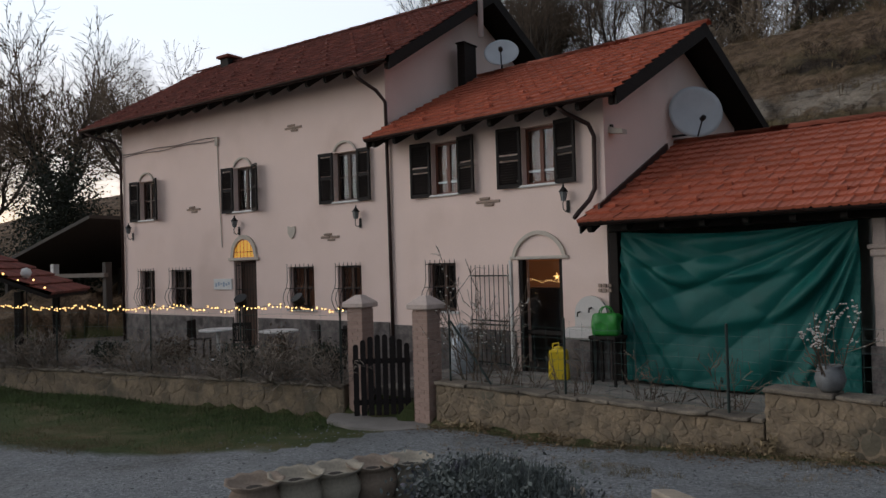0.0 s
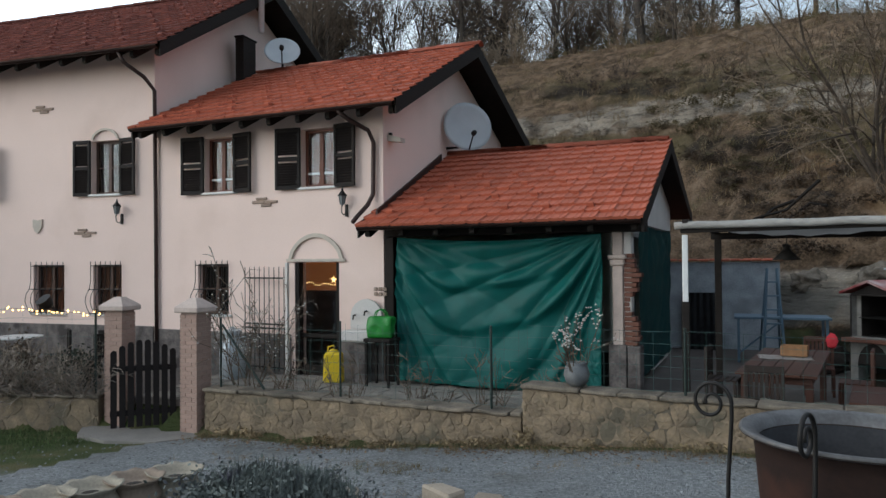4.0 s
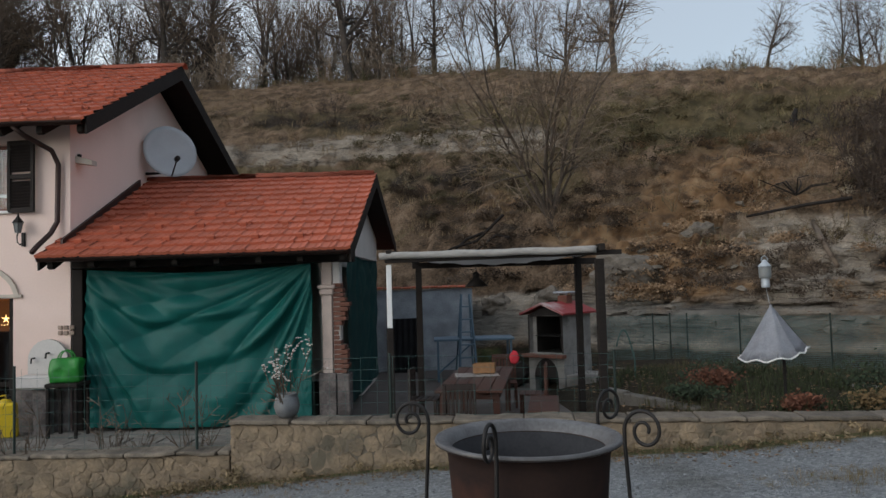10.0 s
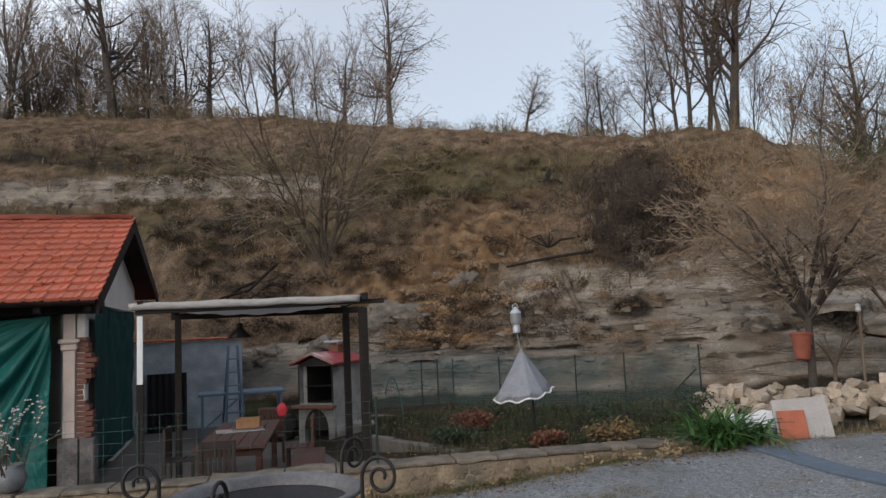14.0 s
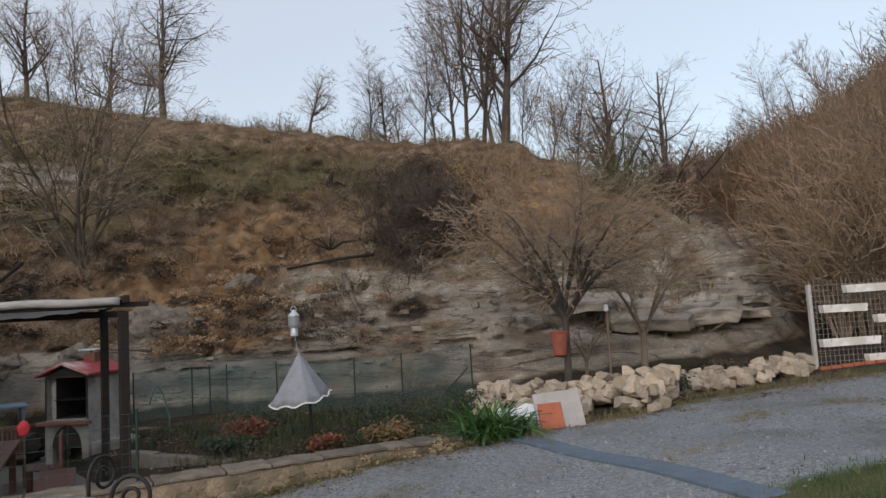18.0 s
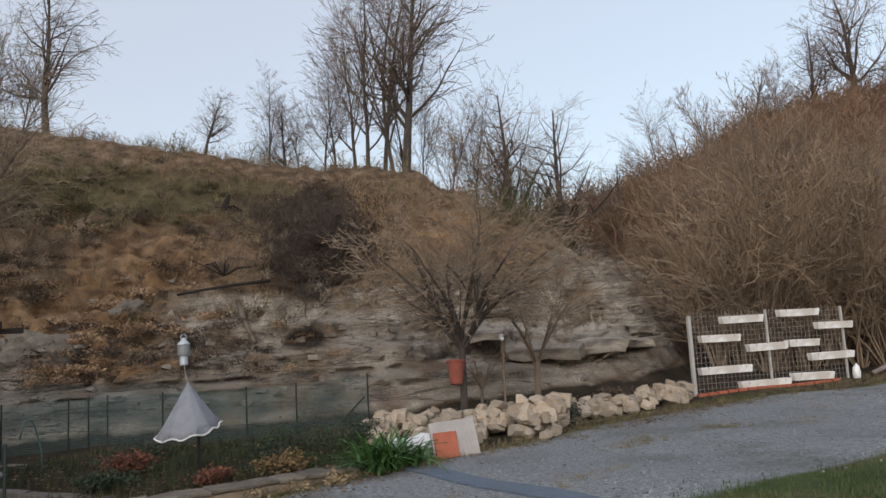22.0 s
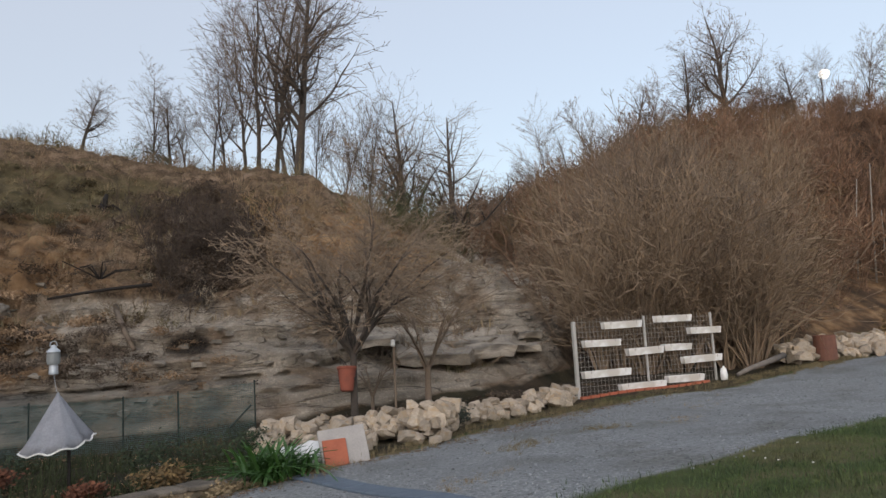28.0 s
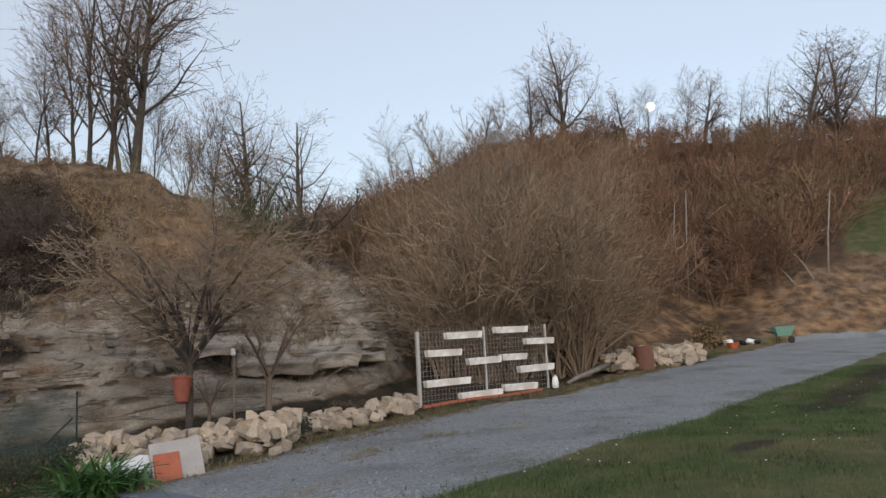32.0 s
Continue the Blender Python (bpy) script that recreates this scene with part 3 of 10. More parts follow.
    stone = mix(coarse, ramp(strata, [(0.36, (0.075, 0.062, 0.050)), (0.44, (0.290, 0.240, 0.188)), (0.58, (0.540, 0.455, 0.362)), (0.72, (0.310, 0.240, 0.170))]), ramp(mid_n, [(0.34, (0.120, 0.100, 0.080)), (0.48, (0.420, 0.352, 0.278)), (0.64, (0.560, 0.470, 0.370)), (0.76, (0.34, 0.225, 0.128))]))
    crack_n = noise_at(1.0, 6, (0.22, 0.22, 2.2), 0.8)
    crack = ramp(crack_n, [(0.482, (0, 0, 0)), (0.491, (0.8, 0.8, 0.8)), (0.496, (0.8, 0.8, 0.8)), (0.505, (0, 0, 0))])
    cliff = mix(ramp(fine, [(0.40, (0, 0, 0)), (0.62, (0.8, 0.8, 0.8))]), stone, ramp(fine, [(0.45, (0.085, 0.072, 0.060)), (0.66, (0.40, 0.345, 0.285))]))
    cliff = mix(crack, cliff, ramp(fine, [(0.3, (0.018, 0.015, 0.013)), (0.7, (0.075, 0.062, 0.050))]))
    cliff = mix(ramp(noise_at(0.55, 8), [(0.50, (0, 0, 0)), (0.64, (0.85, 0.85, 0.85))]), cliff, slope)
    # grey rock colour, darkened further to carry shade under the ledges
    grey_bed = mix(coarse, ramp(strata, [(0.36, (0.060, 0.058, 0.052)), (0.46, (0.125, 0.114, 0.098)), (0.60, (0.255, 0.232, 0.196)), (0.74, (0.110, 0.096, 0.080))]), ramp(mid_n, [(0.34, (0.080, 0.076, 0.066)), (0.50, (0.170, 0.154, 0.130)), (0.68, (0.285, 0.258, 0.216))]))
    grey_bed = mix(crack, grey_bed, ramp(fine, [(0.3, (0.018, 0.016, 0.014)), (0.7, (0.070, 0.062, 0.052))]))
    clay = ramp(mid_n, [(0.34, (0.115, 0.070, 0.040)), (0.50, (0.260, 0.152, 0.078)), (0.7, (0.40, 0.265, 0.150))])
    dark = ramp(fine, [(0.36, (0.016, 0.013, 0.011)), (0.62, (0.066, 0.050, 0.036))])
    soil = mix(fine, ramp(mid_n, [(0.35, (0.018, 0.014, 0.010)), (0.62, (0.075, 0.052, 0.032))]), ramp(big, [(0.4, (0.026, 0.028, 0.013)), (0.6, (0.055, 0.040, 0.026))]))
    litter = mix(fine, ramp(mid_n, [(0.35, (0.050, 0.032, 0.022)), (0.65, (0.120, 0.072, 0.045))]), ramp(big, [(0.35, (0.048, 0.038, 0.024)), (0.65, (0.105, 0.066, 0.043))]))
    col = mix(mask("earth", mid_n, 0.4), grass, soil)
    col = mix(mask("hill", mid_n, 0.3), col, slope)
    col = mix(mask("turf", coarse, 1.3, 0.25, 0.6), col, sward)
    col = mix(mask("wood", mid_n, 0.4), col, litter)
    col = mix(mask("rock", noise_at(0.9, 8), 1.3), col, cliff)
    col = mix(mask("shaded_bed", noise_at(1.3, 8), 1.2), col, grey_bed)
    col = mix(mask("ochre", coarse, 1.6, 0.25, 0.6), col, clay)
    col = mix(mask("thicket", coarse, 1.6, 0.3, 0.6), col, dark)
    col = mix(mask("road", noise_at(1.1, 6), 0.9, 0.3, 0.6), col, gravel)
    nt.links.new(col, bsdf.inputs["Base Color"])
    hsum = nt.nodes.new("ShaderNodeMath")
    nt.links.new(fine, hsum.inputs[0])
    nt.links.new(grit, hsum.inputs[1])
    bp = nt.nodes.new("ShaderNodeBump")
    bp.inputs["Strength"].default_value, bp.inputs["Distance"].default_value = 0.9, 0.08
    nt.links.new(hsum.outputs[0], bp.inputs["Height"])
    lay = nt.nodes.new("ShaderNodeMath")
    lay.operation = "MULTIPLY"
    nt.links.new(noise_at(1.0, 9, (0.8, 0.8, 6.0), 0.8), lay.inputs[0])
    nt.links.new(mask("rock", coarse, 0.6), lay.inputs[1])
    bl = nt.nodes.new("ShaderNodeBump")
    bl.inputs["Strength"].default_value, bl.inputs["Distance"].default_value = 1.0, 0.30
    nt.links.new(lay.outputs[0], bl.inputs["Height"])
    nt.links.new(bp.outputs[0], bl.inputs["Normal"])
    nt.links.new(bl.outputs[0], bsdf.inputs["Normal"])
    return m


ground_mesh.materials.append(ground_material())
ground = tagged(new("ground", ground_mesh), "gravel yard, grass and eroded rocky hillside in early spring", "ground", kind="structure")


def gz(x, y):
    return float(land(np.array([x]), np.array([y]))[0])


LAND_TREE = BVHTree.FromPolygons(cols.tolist(), quads.tolist())


def face_at(az, el):
    """Where the line of sight at this bearing and elevation meets the hillside."""
    c, sn = math.cos(radians(az)), -math.sin(radians(az))
    for lower in range(12):
        e = radians(el - 0.4 * lower)
        spot = LAND_TREE.ray_cast(Vector((sn * 14, c * 14, 2.25 + 14 * math.tan(e))), Vector((sn * math.cos(e), c * math.cos(e), math.sin(e))))[0]
        if spot is not None:
            return tuple(spot)
    return (sn * 30, c * 30, 2.25)


# broken slabs of the two long rock ledges and of the scar
LEDGE = mat("grey_layered_rock", (0.320, 0.272, 0.216), (0.150, 0.127, 0.102), 0.95, 1.6, 14, 0.9, rand=0.20, spots=(0.10, 0.084, 0.068), stretch=(1, 1, 3), depth=0.03)
led = random.Random(31)


def ledge_row(azs, els, size, thick, out):
    a = azs[0]
    while a < azs[-1]:
        w = led.uniform(*size)
        x, y, z = face_at(a, float(np.interp(a, azs, els)) + led.uniform(-0.12, 0.12))
        r = math.hypot(x, y)
        t = led.uniform(*thick)
        bm = block(-w * 0.56, w * 0.56, -0.5, 0.9, -t, 0.0, 0.015)
        bmesh.ops.subdivide_edges(bm, edges=[e for e in bm.edges if e.calc_length() > 0.3], cuts=2, use_grid_fill=True)
        for v in bm.verts:
            q = v.co + Vector((x, y, z))
            v.co += Vector((noise.noise(q * 1.7), 1.6 * noise.noise(q * 1.7 + Vector((7, 0, 0))), 0.55 * noise.noise(q * 2.3 + Vector((0, 9, 0))))) * 0.20
        part("ledge_slab", bm, LEDGE, ground, m=Matrix.Translation((x, y, z + t + 0.05)) @ Matrix.Rotation(radians(a + led.uniform(-16, 16)), 4, "Z") @ Matrix.Rotation(radians(led.uniform(2, 6)), 4, "X") @ Matrix.Translation((0, -out * led.uniform(0.5, 1.2), 0)))
        a += math.degrees(w / r) * led.uniform(0.86, 1.02)


def rock_lip(azs, els, out, thick, seed):
    """A long bed of harder rock that juts over the face below it."""
    bm = bmesh.new()
    rings = []
    a = azs[0]
    while a <= azs[-1]:
        el = radians(float(np.interp(a, azs, els)) + 0.22 * noise.noise(Vector((a * 0.5, seed, 0))))
        x, y, z = face_at(a, math.degrees(el))
        r = math.hypot(x, y)
        ux, uy = x / r, y / r
        fade = min(1, (a - azs[0]) / 1.5 + 0.1, (azs[-1] - a) / 1.5 + 0.1)
        broken = noise.noise(Vector((math.floor(a / 1.3) * 3.7, seed, 1)))
        o = (out * (0.75 + 0.7 * broken) + 0.16 * noise.noise(Vector((a * 1.6, seed, 2)))) * fade
        t = thick * (1 + 0.5 * noise.noise(Vector((a * 0.8, seed, 3)))) * (0.4 + 0.6 * fade)
        row = []
        for dr, dz in ((0.8, 0.03), (-o + 0.10, 0.02), (-o, 0.06), (-o - 0.03 + 0.06 * noise.noise(Vector((a * 2.7, seed, 5))), t * 0.55), (-o + 0.04, t), (-o + 0.25, t + 0.07), (1.1, t + 0.30)):
            row.append(bm.verts.new((x + ux * dr, y + uy * dr, z + dz + 0.035 * noise.noise(Vector((a * 2.2, dr, seed))))))
        rings.append(row)
        a += 0.22
    for p, q in zip(rings, rings[1:]):
        for k in range(7):
            bm.faces.new((p[k], p[(k + 1) % 7], q[(k + 1) % 7], q[k]))
    bm.faces.new(rings[0][::-1])
    bm.faces.new(rings[-1])
    bmesh.ops.recalc_face_normals(bm, faces=bm.faces)
    part("rock_ledge", bm, LEDGE, ground)


rock_lip([-63, -57, -50], [-0.3, -1.1, -0.3], 0.40, 0.30, 1.5)
rock_lip([-62.4, -57, -52], [-1.4, -2.1, -1.6], 0.28, 0.34, 4.5)

# ---- the farmhouse ----
MAIN = pose(-10.7, 13.0, 0)
SIDE = pose(-10.7, 13.0, 0, 0, 0, -6)
CURTAIN = mat("cream_curtain", (0.62, 0.48, 0.41), (0.54, 0.41, 0.35), 0.9, 6, 60, 0.2, stretch=(8, 1, 1))
ORANGE = mat("orange_brown_curtain", (0.34, 0.14, 0.075), (0.26, 0.10, 0.055), 0.9, 6, 60, 0.2, stretch=(8, 1, 1))
WARMROOM = glow("warm_lit_room", (0.50, 0.17, 0.05), 0.17)
FANGLOW = glow("lit_fanlight", (1.0, 0.48, 0.07), 0.55)
BULB = glow("warm_fairy_bulb", (1.0, 0.58, 0.20), 6.0)
CREAM = mat("cream_render_moulding", (0.56, 0.49, 0.42), (0.46, 0.40, 0.34), 0.9, 5, 50, 0.3)


REDFRAME = mat("red_brown_window_wood", (0.165, 0.050, 0.026), (0.120, 0.038, 0.021), 0.5, 6, 70, 0.15)


def window(house, u0, u1, z0, z1, curtain_or_dark=CURTAIN, low_rail=False, name="window", wood=None):
    """A two-leaf wooden window set back in its opening, with sill, panes and, behind the glass, curtains or a sheet
    painted as room darkness.
    """
    bm = bmesh.new()
    w = 0.055
    wood = wood or FRAMEWOOD
    for a, b, c, d in ((u0, u0 + w, z0, z1), (u1 - w, u1, z0, z1), (u0 + w, u1 - w, z0, z0 + w), (u0 + w, u1 - w, z1 - w, z1)):
        box(bm, a, b, 0.13, 0.20, c, d, 0.006)
    win = part(name, bm, wood, house, "brown wooden casement window set in plaster")
    mid = (u0 + u1) / 2
    part("centre_stile", block(mid - 0.045, mid + 0.045, 0.125, 0.19, z0 + w, z1 - w, 0.006), wood, win)
    rail = z0 + (z1 - z0) * 0.24 if low_rail else z0 + (z1 - z0) * 0.5
    part("glazing_bar", block(u0 + w, u1 - w, 0.135, 0.18, rail - 0.02, rail + 0.02), wood if not low_rail else WHITE, win)
    for a, b in ((u0 + w, mid - 0.045), (mid + 0.045, u1 - w)):
        part("pane", block(a, b, 0.155, 0.163, z0 + w, z1 - w), GLASS_CLEAR, win).visible_shadow = False
    bm = bmesh.new()
    n = 14
    for a, b in ((u0 + w, mid - 0.055), (mid + 0.055, u1 - w)):
        vs = [[bm.verts.new((a + (b - a) * i / n, 0.205 + 0.012 * math.sin(i * 1.9), zz)) for i in range(n + 1)] for zz in (z0 + w, z1 - w)]
        for i in range(n):
            bm.faces.new((vs[0][i], vs[0][i + 1], vs[1][i + 1], vs[1][i]))
    bmesh.ops.solidify(bm, geom=bm.faces[:], thickness=0.006)
    # with DARKROOM this sheet is no curtain but painted darkness of the room
    part("curtain_or_dark", bm, curtain_or_dark, win)
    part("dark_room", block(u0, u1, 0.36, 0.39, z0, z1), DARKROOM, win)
    part("window_sill", block(u0 - 0.08, u1 + 0.08, -0.06, 0.13, z0 - 0.05, z0 - 0.003, 0.008), WHITE, win, "pale stone sill")
    return win


def shutter(house, u_hinge, side, z0, z1, angle, width=0.5):
    """A louvred shutter leaf hinged at u_hinge; side -1 opens to the left, angle from the wall."""
    piv = pose(u_hinge, -0.012, 0, 0, 0, -side * angle)
    bm = bmesh.new()
    a, b = (0, width) if side > 0 else (-width, 0)
    t0, t1 = -0.045, 0.0
    for p, q, c, d in ((a, a + 0.06, z0, z1), (b - 0.06, b, z0, z1), (a + 0.06, b - 0.06, z0, z0 + 0.08), (a + 0.06, b - 0.06, z1 - 0.08, z1), (a + 0.06, b - 0.06, (z0 + z1) / 2 - 0.04, (z0 + z1) / 2 + 0.04)):
        box(bm, p, q, t0, t1, c, d, 0.004)
    sh = part("shutter", bm, SHUTTER, house, "dark brown louvred wooden shutter, open", m=piv)
    bm = bmesh.new()
    zz = z0 + 0.10
    while zz < z1 - 0.10:
        if abs(zz - (z0 + z1) / 2) > 0.06:
            box(bm, a + 0.06, b - 0.06, -0.026, -0.019, zz - 0.026, zz + 0.026, 0, Matrix.Translation((0, -0.022, zz)) @ Matrix.Rotation(radians(38), 4, "X") @ Matrix.Translation((0, 0.022, -zz)))
        zz += 0.05
    part("louvre_slats", bm, SHUTTER, sh)
    for zz in (z0 + 0.14, z1 - 0.14):
        part("hinge", block(min(a, b) if side > 0 else b - 0.09, (a + 0.09) if side > 0 else b, -0.053, -0.046, zz - 0.012, zz + 0.012), IRON, sh)
    return sh


def arch_moulding(house, u0, u1, z0, rise, wd=0.07, pointed=True, out=0.05):
    """A raised plaster hood in a slightly pointed arch."""
    bm = bmesh.new()
    mid, half, n = (u0 + u1) / 2, (u1 - u0) / 2, 18

    def curve(h, r):
        pts = []
        for i in range(n + 1):
            t = -1 + 2 * i / n
            k = (1 - abs(t) ** (1.9 if pointed else 2.0)) ** (0.62 if pointed else 0.5)
            pts.append((mid + t * h, z0 + k * r))
        return pts
    o, i_ = curve(half, rise), curve(half - wd, rise - wd)
    f = [[bm.verts.new((p[0], v, p[1])) for p in c] for c in (o, i_) for v in (-out, -0.001)]
    for k in range(n):
        bm.faces.new((f[0][k], f[2][k], f[2][k + 1], f[0][k + 1]))
        bm.faces.new((f[0][k], f[0][k + 1], f[1][k + 1], f[1][k]))
        bm.faces.new((f[2][k], f[3][k], f[3][k + 1], f[2][k + 1]))
    bmesh.ops.recalc_face_normals(bm, faces=bm.faces)
    return part("arch_moulding", bm, CREAM, house, "raised cream plaster arch above the opening")


def grille(house, u0, u1, z0, z1):
    """A bellied wrought-iron window grille."""
    bm = bmesh.new()
    n = 6
    for i in range(n + 1):
        u = u0 + (u1 - u0) * i / n
        pts = []
        for k in range(9):
            q = k / 8
            zz = z1 + 0.05 - (z1 - z0 + 0.05) * q
            pts.append((u, -0.06 - 0.16 * max(0, math.sin(math.pi * max(0, (q - 0.45) / 0.55))) ** 1.2, zz))
        tube(bm, pts, 0.008, 5)
    for q in (0.04, 0.5, 0.96):
        zz = z1 - (z1 - z0) * q
        v = -0.06 - 0.16 * max(0, math.sin(math.pi * max(0, (q - 0.45) / 0.55))) ** 1.2
        tube(bm, [(u0, v, zz), (u1, v, zz)], 0.009, 5)
    part("window_grille", bm, IRON, house, "bellied wrought-iron window grille")


def lantern(u, z, base, name="wall_lantern"):
    """A small coach lantern on a scrolled bracket."""
    l = thing(name, "small black wrought-iron coach lantern on the plaster wall", "wall lamp", base @ pose(u, -0.012, z), group="wall lanterns")
    part("back_plate", block(-0.03, 0.03, -0.02, 0.012, -0.28, -0.05, 0.006), IRON, l)
    part("bracket", bar([(0, -0.015, -0.20), (0, -0.09, -0.26), (0, -0.17, -0.22), (0, -0.18, -0.12), (0, -0.15, -0.06)], 0.010, 6), IRON, l)
    part("cage", turned([(0.035, -0.07), (0.045, -0.06), (0.075, 0.10), (0.068, 0.10)], 6, (0, -0.15, 0)), LAMPGLASS, l, "frosted lantern glass")
    part("roof", turned([(0.10, 0.10), (0.09, 0.115), (0.045, 0.17), (0.022, 0.20), (0.02, 0.23), (0.006, 0.26)], 6, (0, -0.15, 0)), IRON, l)
    bm = bmesh.new()
    for k in range(6):
        a = k * math.pi / 3
        tube(bm, [(0.047 * math.cos(a), -0.15 + 0.047 * math.sin(a), -0.06), (0.078 * math.cos(a), -0.15 + 0.078 * math.sin(a), 0.10)], 0.005, 4)
    part("cage_bars", bm, IRON, l)
    return l


def bare_bricks(house, u, z, pattern):
    """A few old bricks left bare in the plaster."""
    for du, dz, w in pattern:
        part("brick", block(u + du, u + du + w, -0.028, 0.05, z + dz, z + dz + 0.055, 0.008), BRICKOLD, house)


GLASS_CLEAR = bpy.data.materials.new("window_pane_glass")
GLASS_CLEAR.use_nodes = True
_n = GLASS_CLEAR.node_tree
_b = _n.nodes["Principled BSDF"]
_b.inputs["Base Color"].default_value = (0.75, 0.78, 0.8, 1)
_b.inputs["Roughness"].default_value = 0.03
_b.inputs["Transmission Weight"].default_value = 1.0
_b.inputs["IOR"].default_value = 1.38
# near-black colour stands in for the lack of light indoors
DARKROOM = mat("painted_room_dark", (0.018, 0.015, 0.014), (0.012, 0.010, 0.010), 0.9)
LAMPGLASS = mat("frosted_lamp_glass", (0.20, 0.21, 0.21), (0.16, 0.17, 0.17), 0.35)
BRICKOLD = mat("old_bare_brick", (0.36, 0.27, 0.215), (0.28, 0.205, 0.165), 0.95, 9, 60, 0.5, rand=0.2)

main_house = thing("main_house", "two-storey pale pink plastered farmhouse with a dark red tiled roof", "house", MAIN)
middle_house = thing("middle_house", "lower pink plastered wing with an orange tiled roof", "house", SIDE)
annex = thing("porch_annex", "single-storey annex with an orange tiled roof, front hung with tarpaulin", "annex", SIDE)

# main wing: front wall with its openings
UP = [(-9.94, -9.16), (-5.44, -4.66), (-1.67, -0.89)]
DOWN = [(-10.02, -9.25), (-8.41, -7.43), (-3.33, -2.44), (-1.63, -0.86)]
holes = [(a, b, 3.74, 4.92) for a, b in UP] + [(a, b, 1.10, 2.18) for a, b in DOWN] + [(-5.52, -4.60, 0.0, 2.38)]
bm = bmesh.new()
wall_with_openings(bm, -10.87, 0.02, 0, 0.4, -0.7, 6.98, holes)
part("front_wall", bm, PLASTER, main_house, "pale pink plaster front wall")
bm = bmesh.new()
prism(bm, [(0.4, -0.7), (7.2, -0.7), (7.2, 7.55), (3.7, 9.16), (0.4, 7.10)], 0, -0.38, 0.0)
part("gable_wall", bm, PLASTER, main_house)
bm = bmesh.new()
prism(bm, [(0.4, -0.7), (7.2, -0.7), (7.2, 7.55), (3.7, 9.16), (0.4, 7.10)], 0, -10.86, -10.48)
part("gable_wall", bm, PLASTER, main_house)
part("back_wall", block(-10.46, -0.40, 6.85, 7.19, -0.7, 7.5), PLASTER, main_house)
part("plinth", block(-4.55, -0.01, -0.035, -0.003, -0.6, 0.85, 0.006), PLINTH, main_house, "grey stone plinth")
part("plinth", block(-10.86, -5.57, -0.035, -0.003, -0.6, 0.85, 0.006), PLINTH, main_house, "grey stone plinth")
for a, b in UP:
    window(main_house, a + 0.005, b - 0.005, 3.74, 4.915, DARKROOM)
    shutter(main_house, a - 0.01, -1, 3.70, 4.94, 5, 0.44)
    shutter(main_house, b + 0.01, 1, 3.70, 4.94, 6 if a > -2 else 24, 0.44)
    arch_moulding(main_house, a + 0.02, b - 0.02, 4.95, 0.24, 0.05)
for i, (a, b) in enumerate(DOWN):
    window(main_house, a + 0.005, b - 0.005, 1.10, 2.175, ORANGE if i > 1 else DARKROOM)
    grille(main_house, a - 0.02, b + 0.02, 1.06, 2.2)

# entrance with its lit fanlight
door = part("front_door", block(-5.52, -4.60, 0.24, 0.29, 0.0, 2.36, 0.006), FRAMEWOOD, main_house, "dark wooden entrance door behind an iron grille")
bm = bmesh.new()
for i in range(9):
    u = -5.5 + 0.9 * i / 8
    tube(bm, [(u, 0.06, 0.02), (u, 0.06, 2.32)], 0.009, 5)
for zz in (0.1, 0.9, 1.6, 2.25):
    tube(bm, [(-5.5, 0.06, zz), (-4.6, 0.06, zz)], 0.010, 5)
part("door_grille", bm, IRON, door)
part("door_lintel", block(-5.68, -4.46, -0.07, -0.002, 2.39, 2.47, 0.01), CREAM, main_house)
bm = bmesh.new()
n = 14
vs = [bm.verts.new((-5.06 + 0.43 * math.cos(math.pi * i / n), -0.012, 2.475 + 0.46 * math.sin(math.pi * i / n))) for i in range(n + 1)]
bm.faces.new(vs)
fan = part("fanlight", bm, FANGLOW, main_house, "arched fanlight glowing amber")
bm = bmesh.new()
for k in range(1, 6):
    u = -5.06 - 0.43 + 0.86 * k / 6
    h = 0.46 * math.sqrt(max(0.01, 1 - ((u + 5.06) / 0.43) ** 2))
    tube(bm, [(u, -0.03, 2.475), (u, -0.03, 2.475 + h)], 0.008, 4)
tube(bm, [(-5.47, -0.03, 2.62), (-4.65, -0.03, 2.62)], 0.008, 4)
part("fanlight_bars", bm, IRON, fan)
arch_moulding(main_house, -5.60, -4.52, 2.475, 0.60, 0.11, False, 0.06)

# middle wing
MID_UP = [(1.40, 2.16), (3.80, 4.56)]
holes = [(a, b, 3.66, 4.78) for a, b in MID_UP] + [(1.21, 2.01, 1.15, 2.18), (3.63, 4.64, 0.0, 2.2)]
bm = bmesh.new()
wall_with_openings(bm, 0.02, 5.60, 0, 0.38, -0.6, 5.20, holes)
part("front_wall", bm, PLASTER, middle_house, "pale pink plaster front wall")
bm = bmesh.new()
prism(bm, [(0.38, -0.6), (6.6, -0.6), (6.6, 5.30), (3.3, 6.78), (0.38, 5.32)], 0, 5.24, 5.595)
part("gable_wall", bm, PLASTER, middle_house)
part("back_wall", block(0.1, 5.2, 6.3, 6.6, -0.6, 5.2), PLASTER, middle_house)
for a, b in MID_UP:
    window(middle_house, a + 0.005, b - 0.005, 3.66, 4.775, ORANGE, True, wood=REDFRAME)
    shutter(middle_house, a - 0.01, -1, 3.62, 4.82, 6, 0.55)
    shutter(middle_house, b + 0.01, 1, 3.62, 4.82, 9, 0.50)
window(middle_house, 1.215, 2.005, 1.15, 2.175, DARKROOM)
grille(middle_house, 1.19, 2.03, 1.12, 2.2)
arch_moulding(middle_house, 3.50, 4.76, 2.24, 0.52, 0.075)
part("door_lintel", block(3.46, 4.80, -0.045, -0.002, 2.21, 2.27, 0.008), CREAM, middle_house)
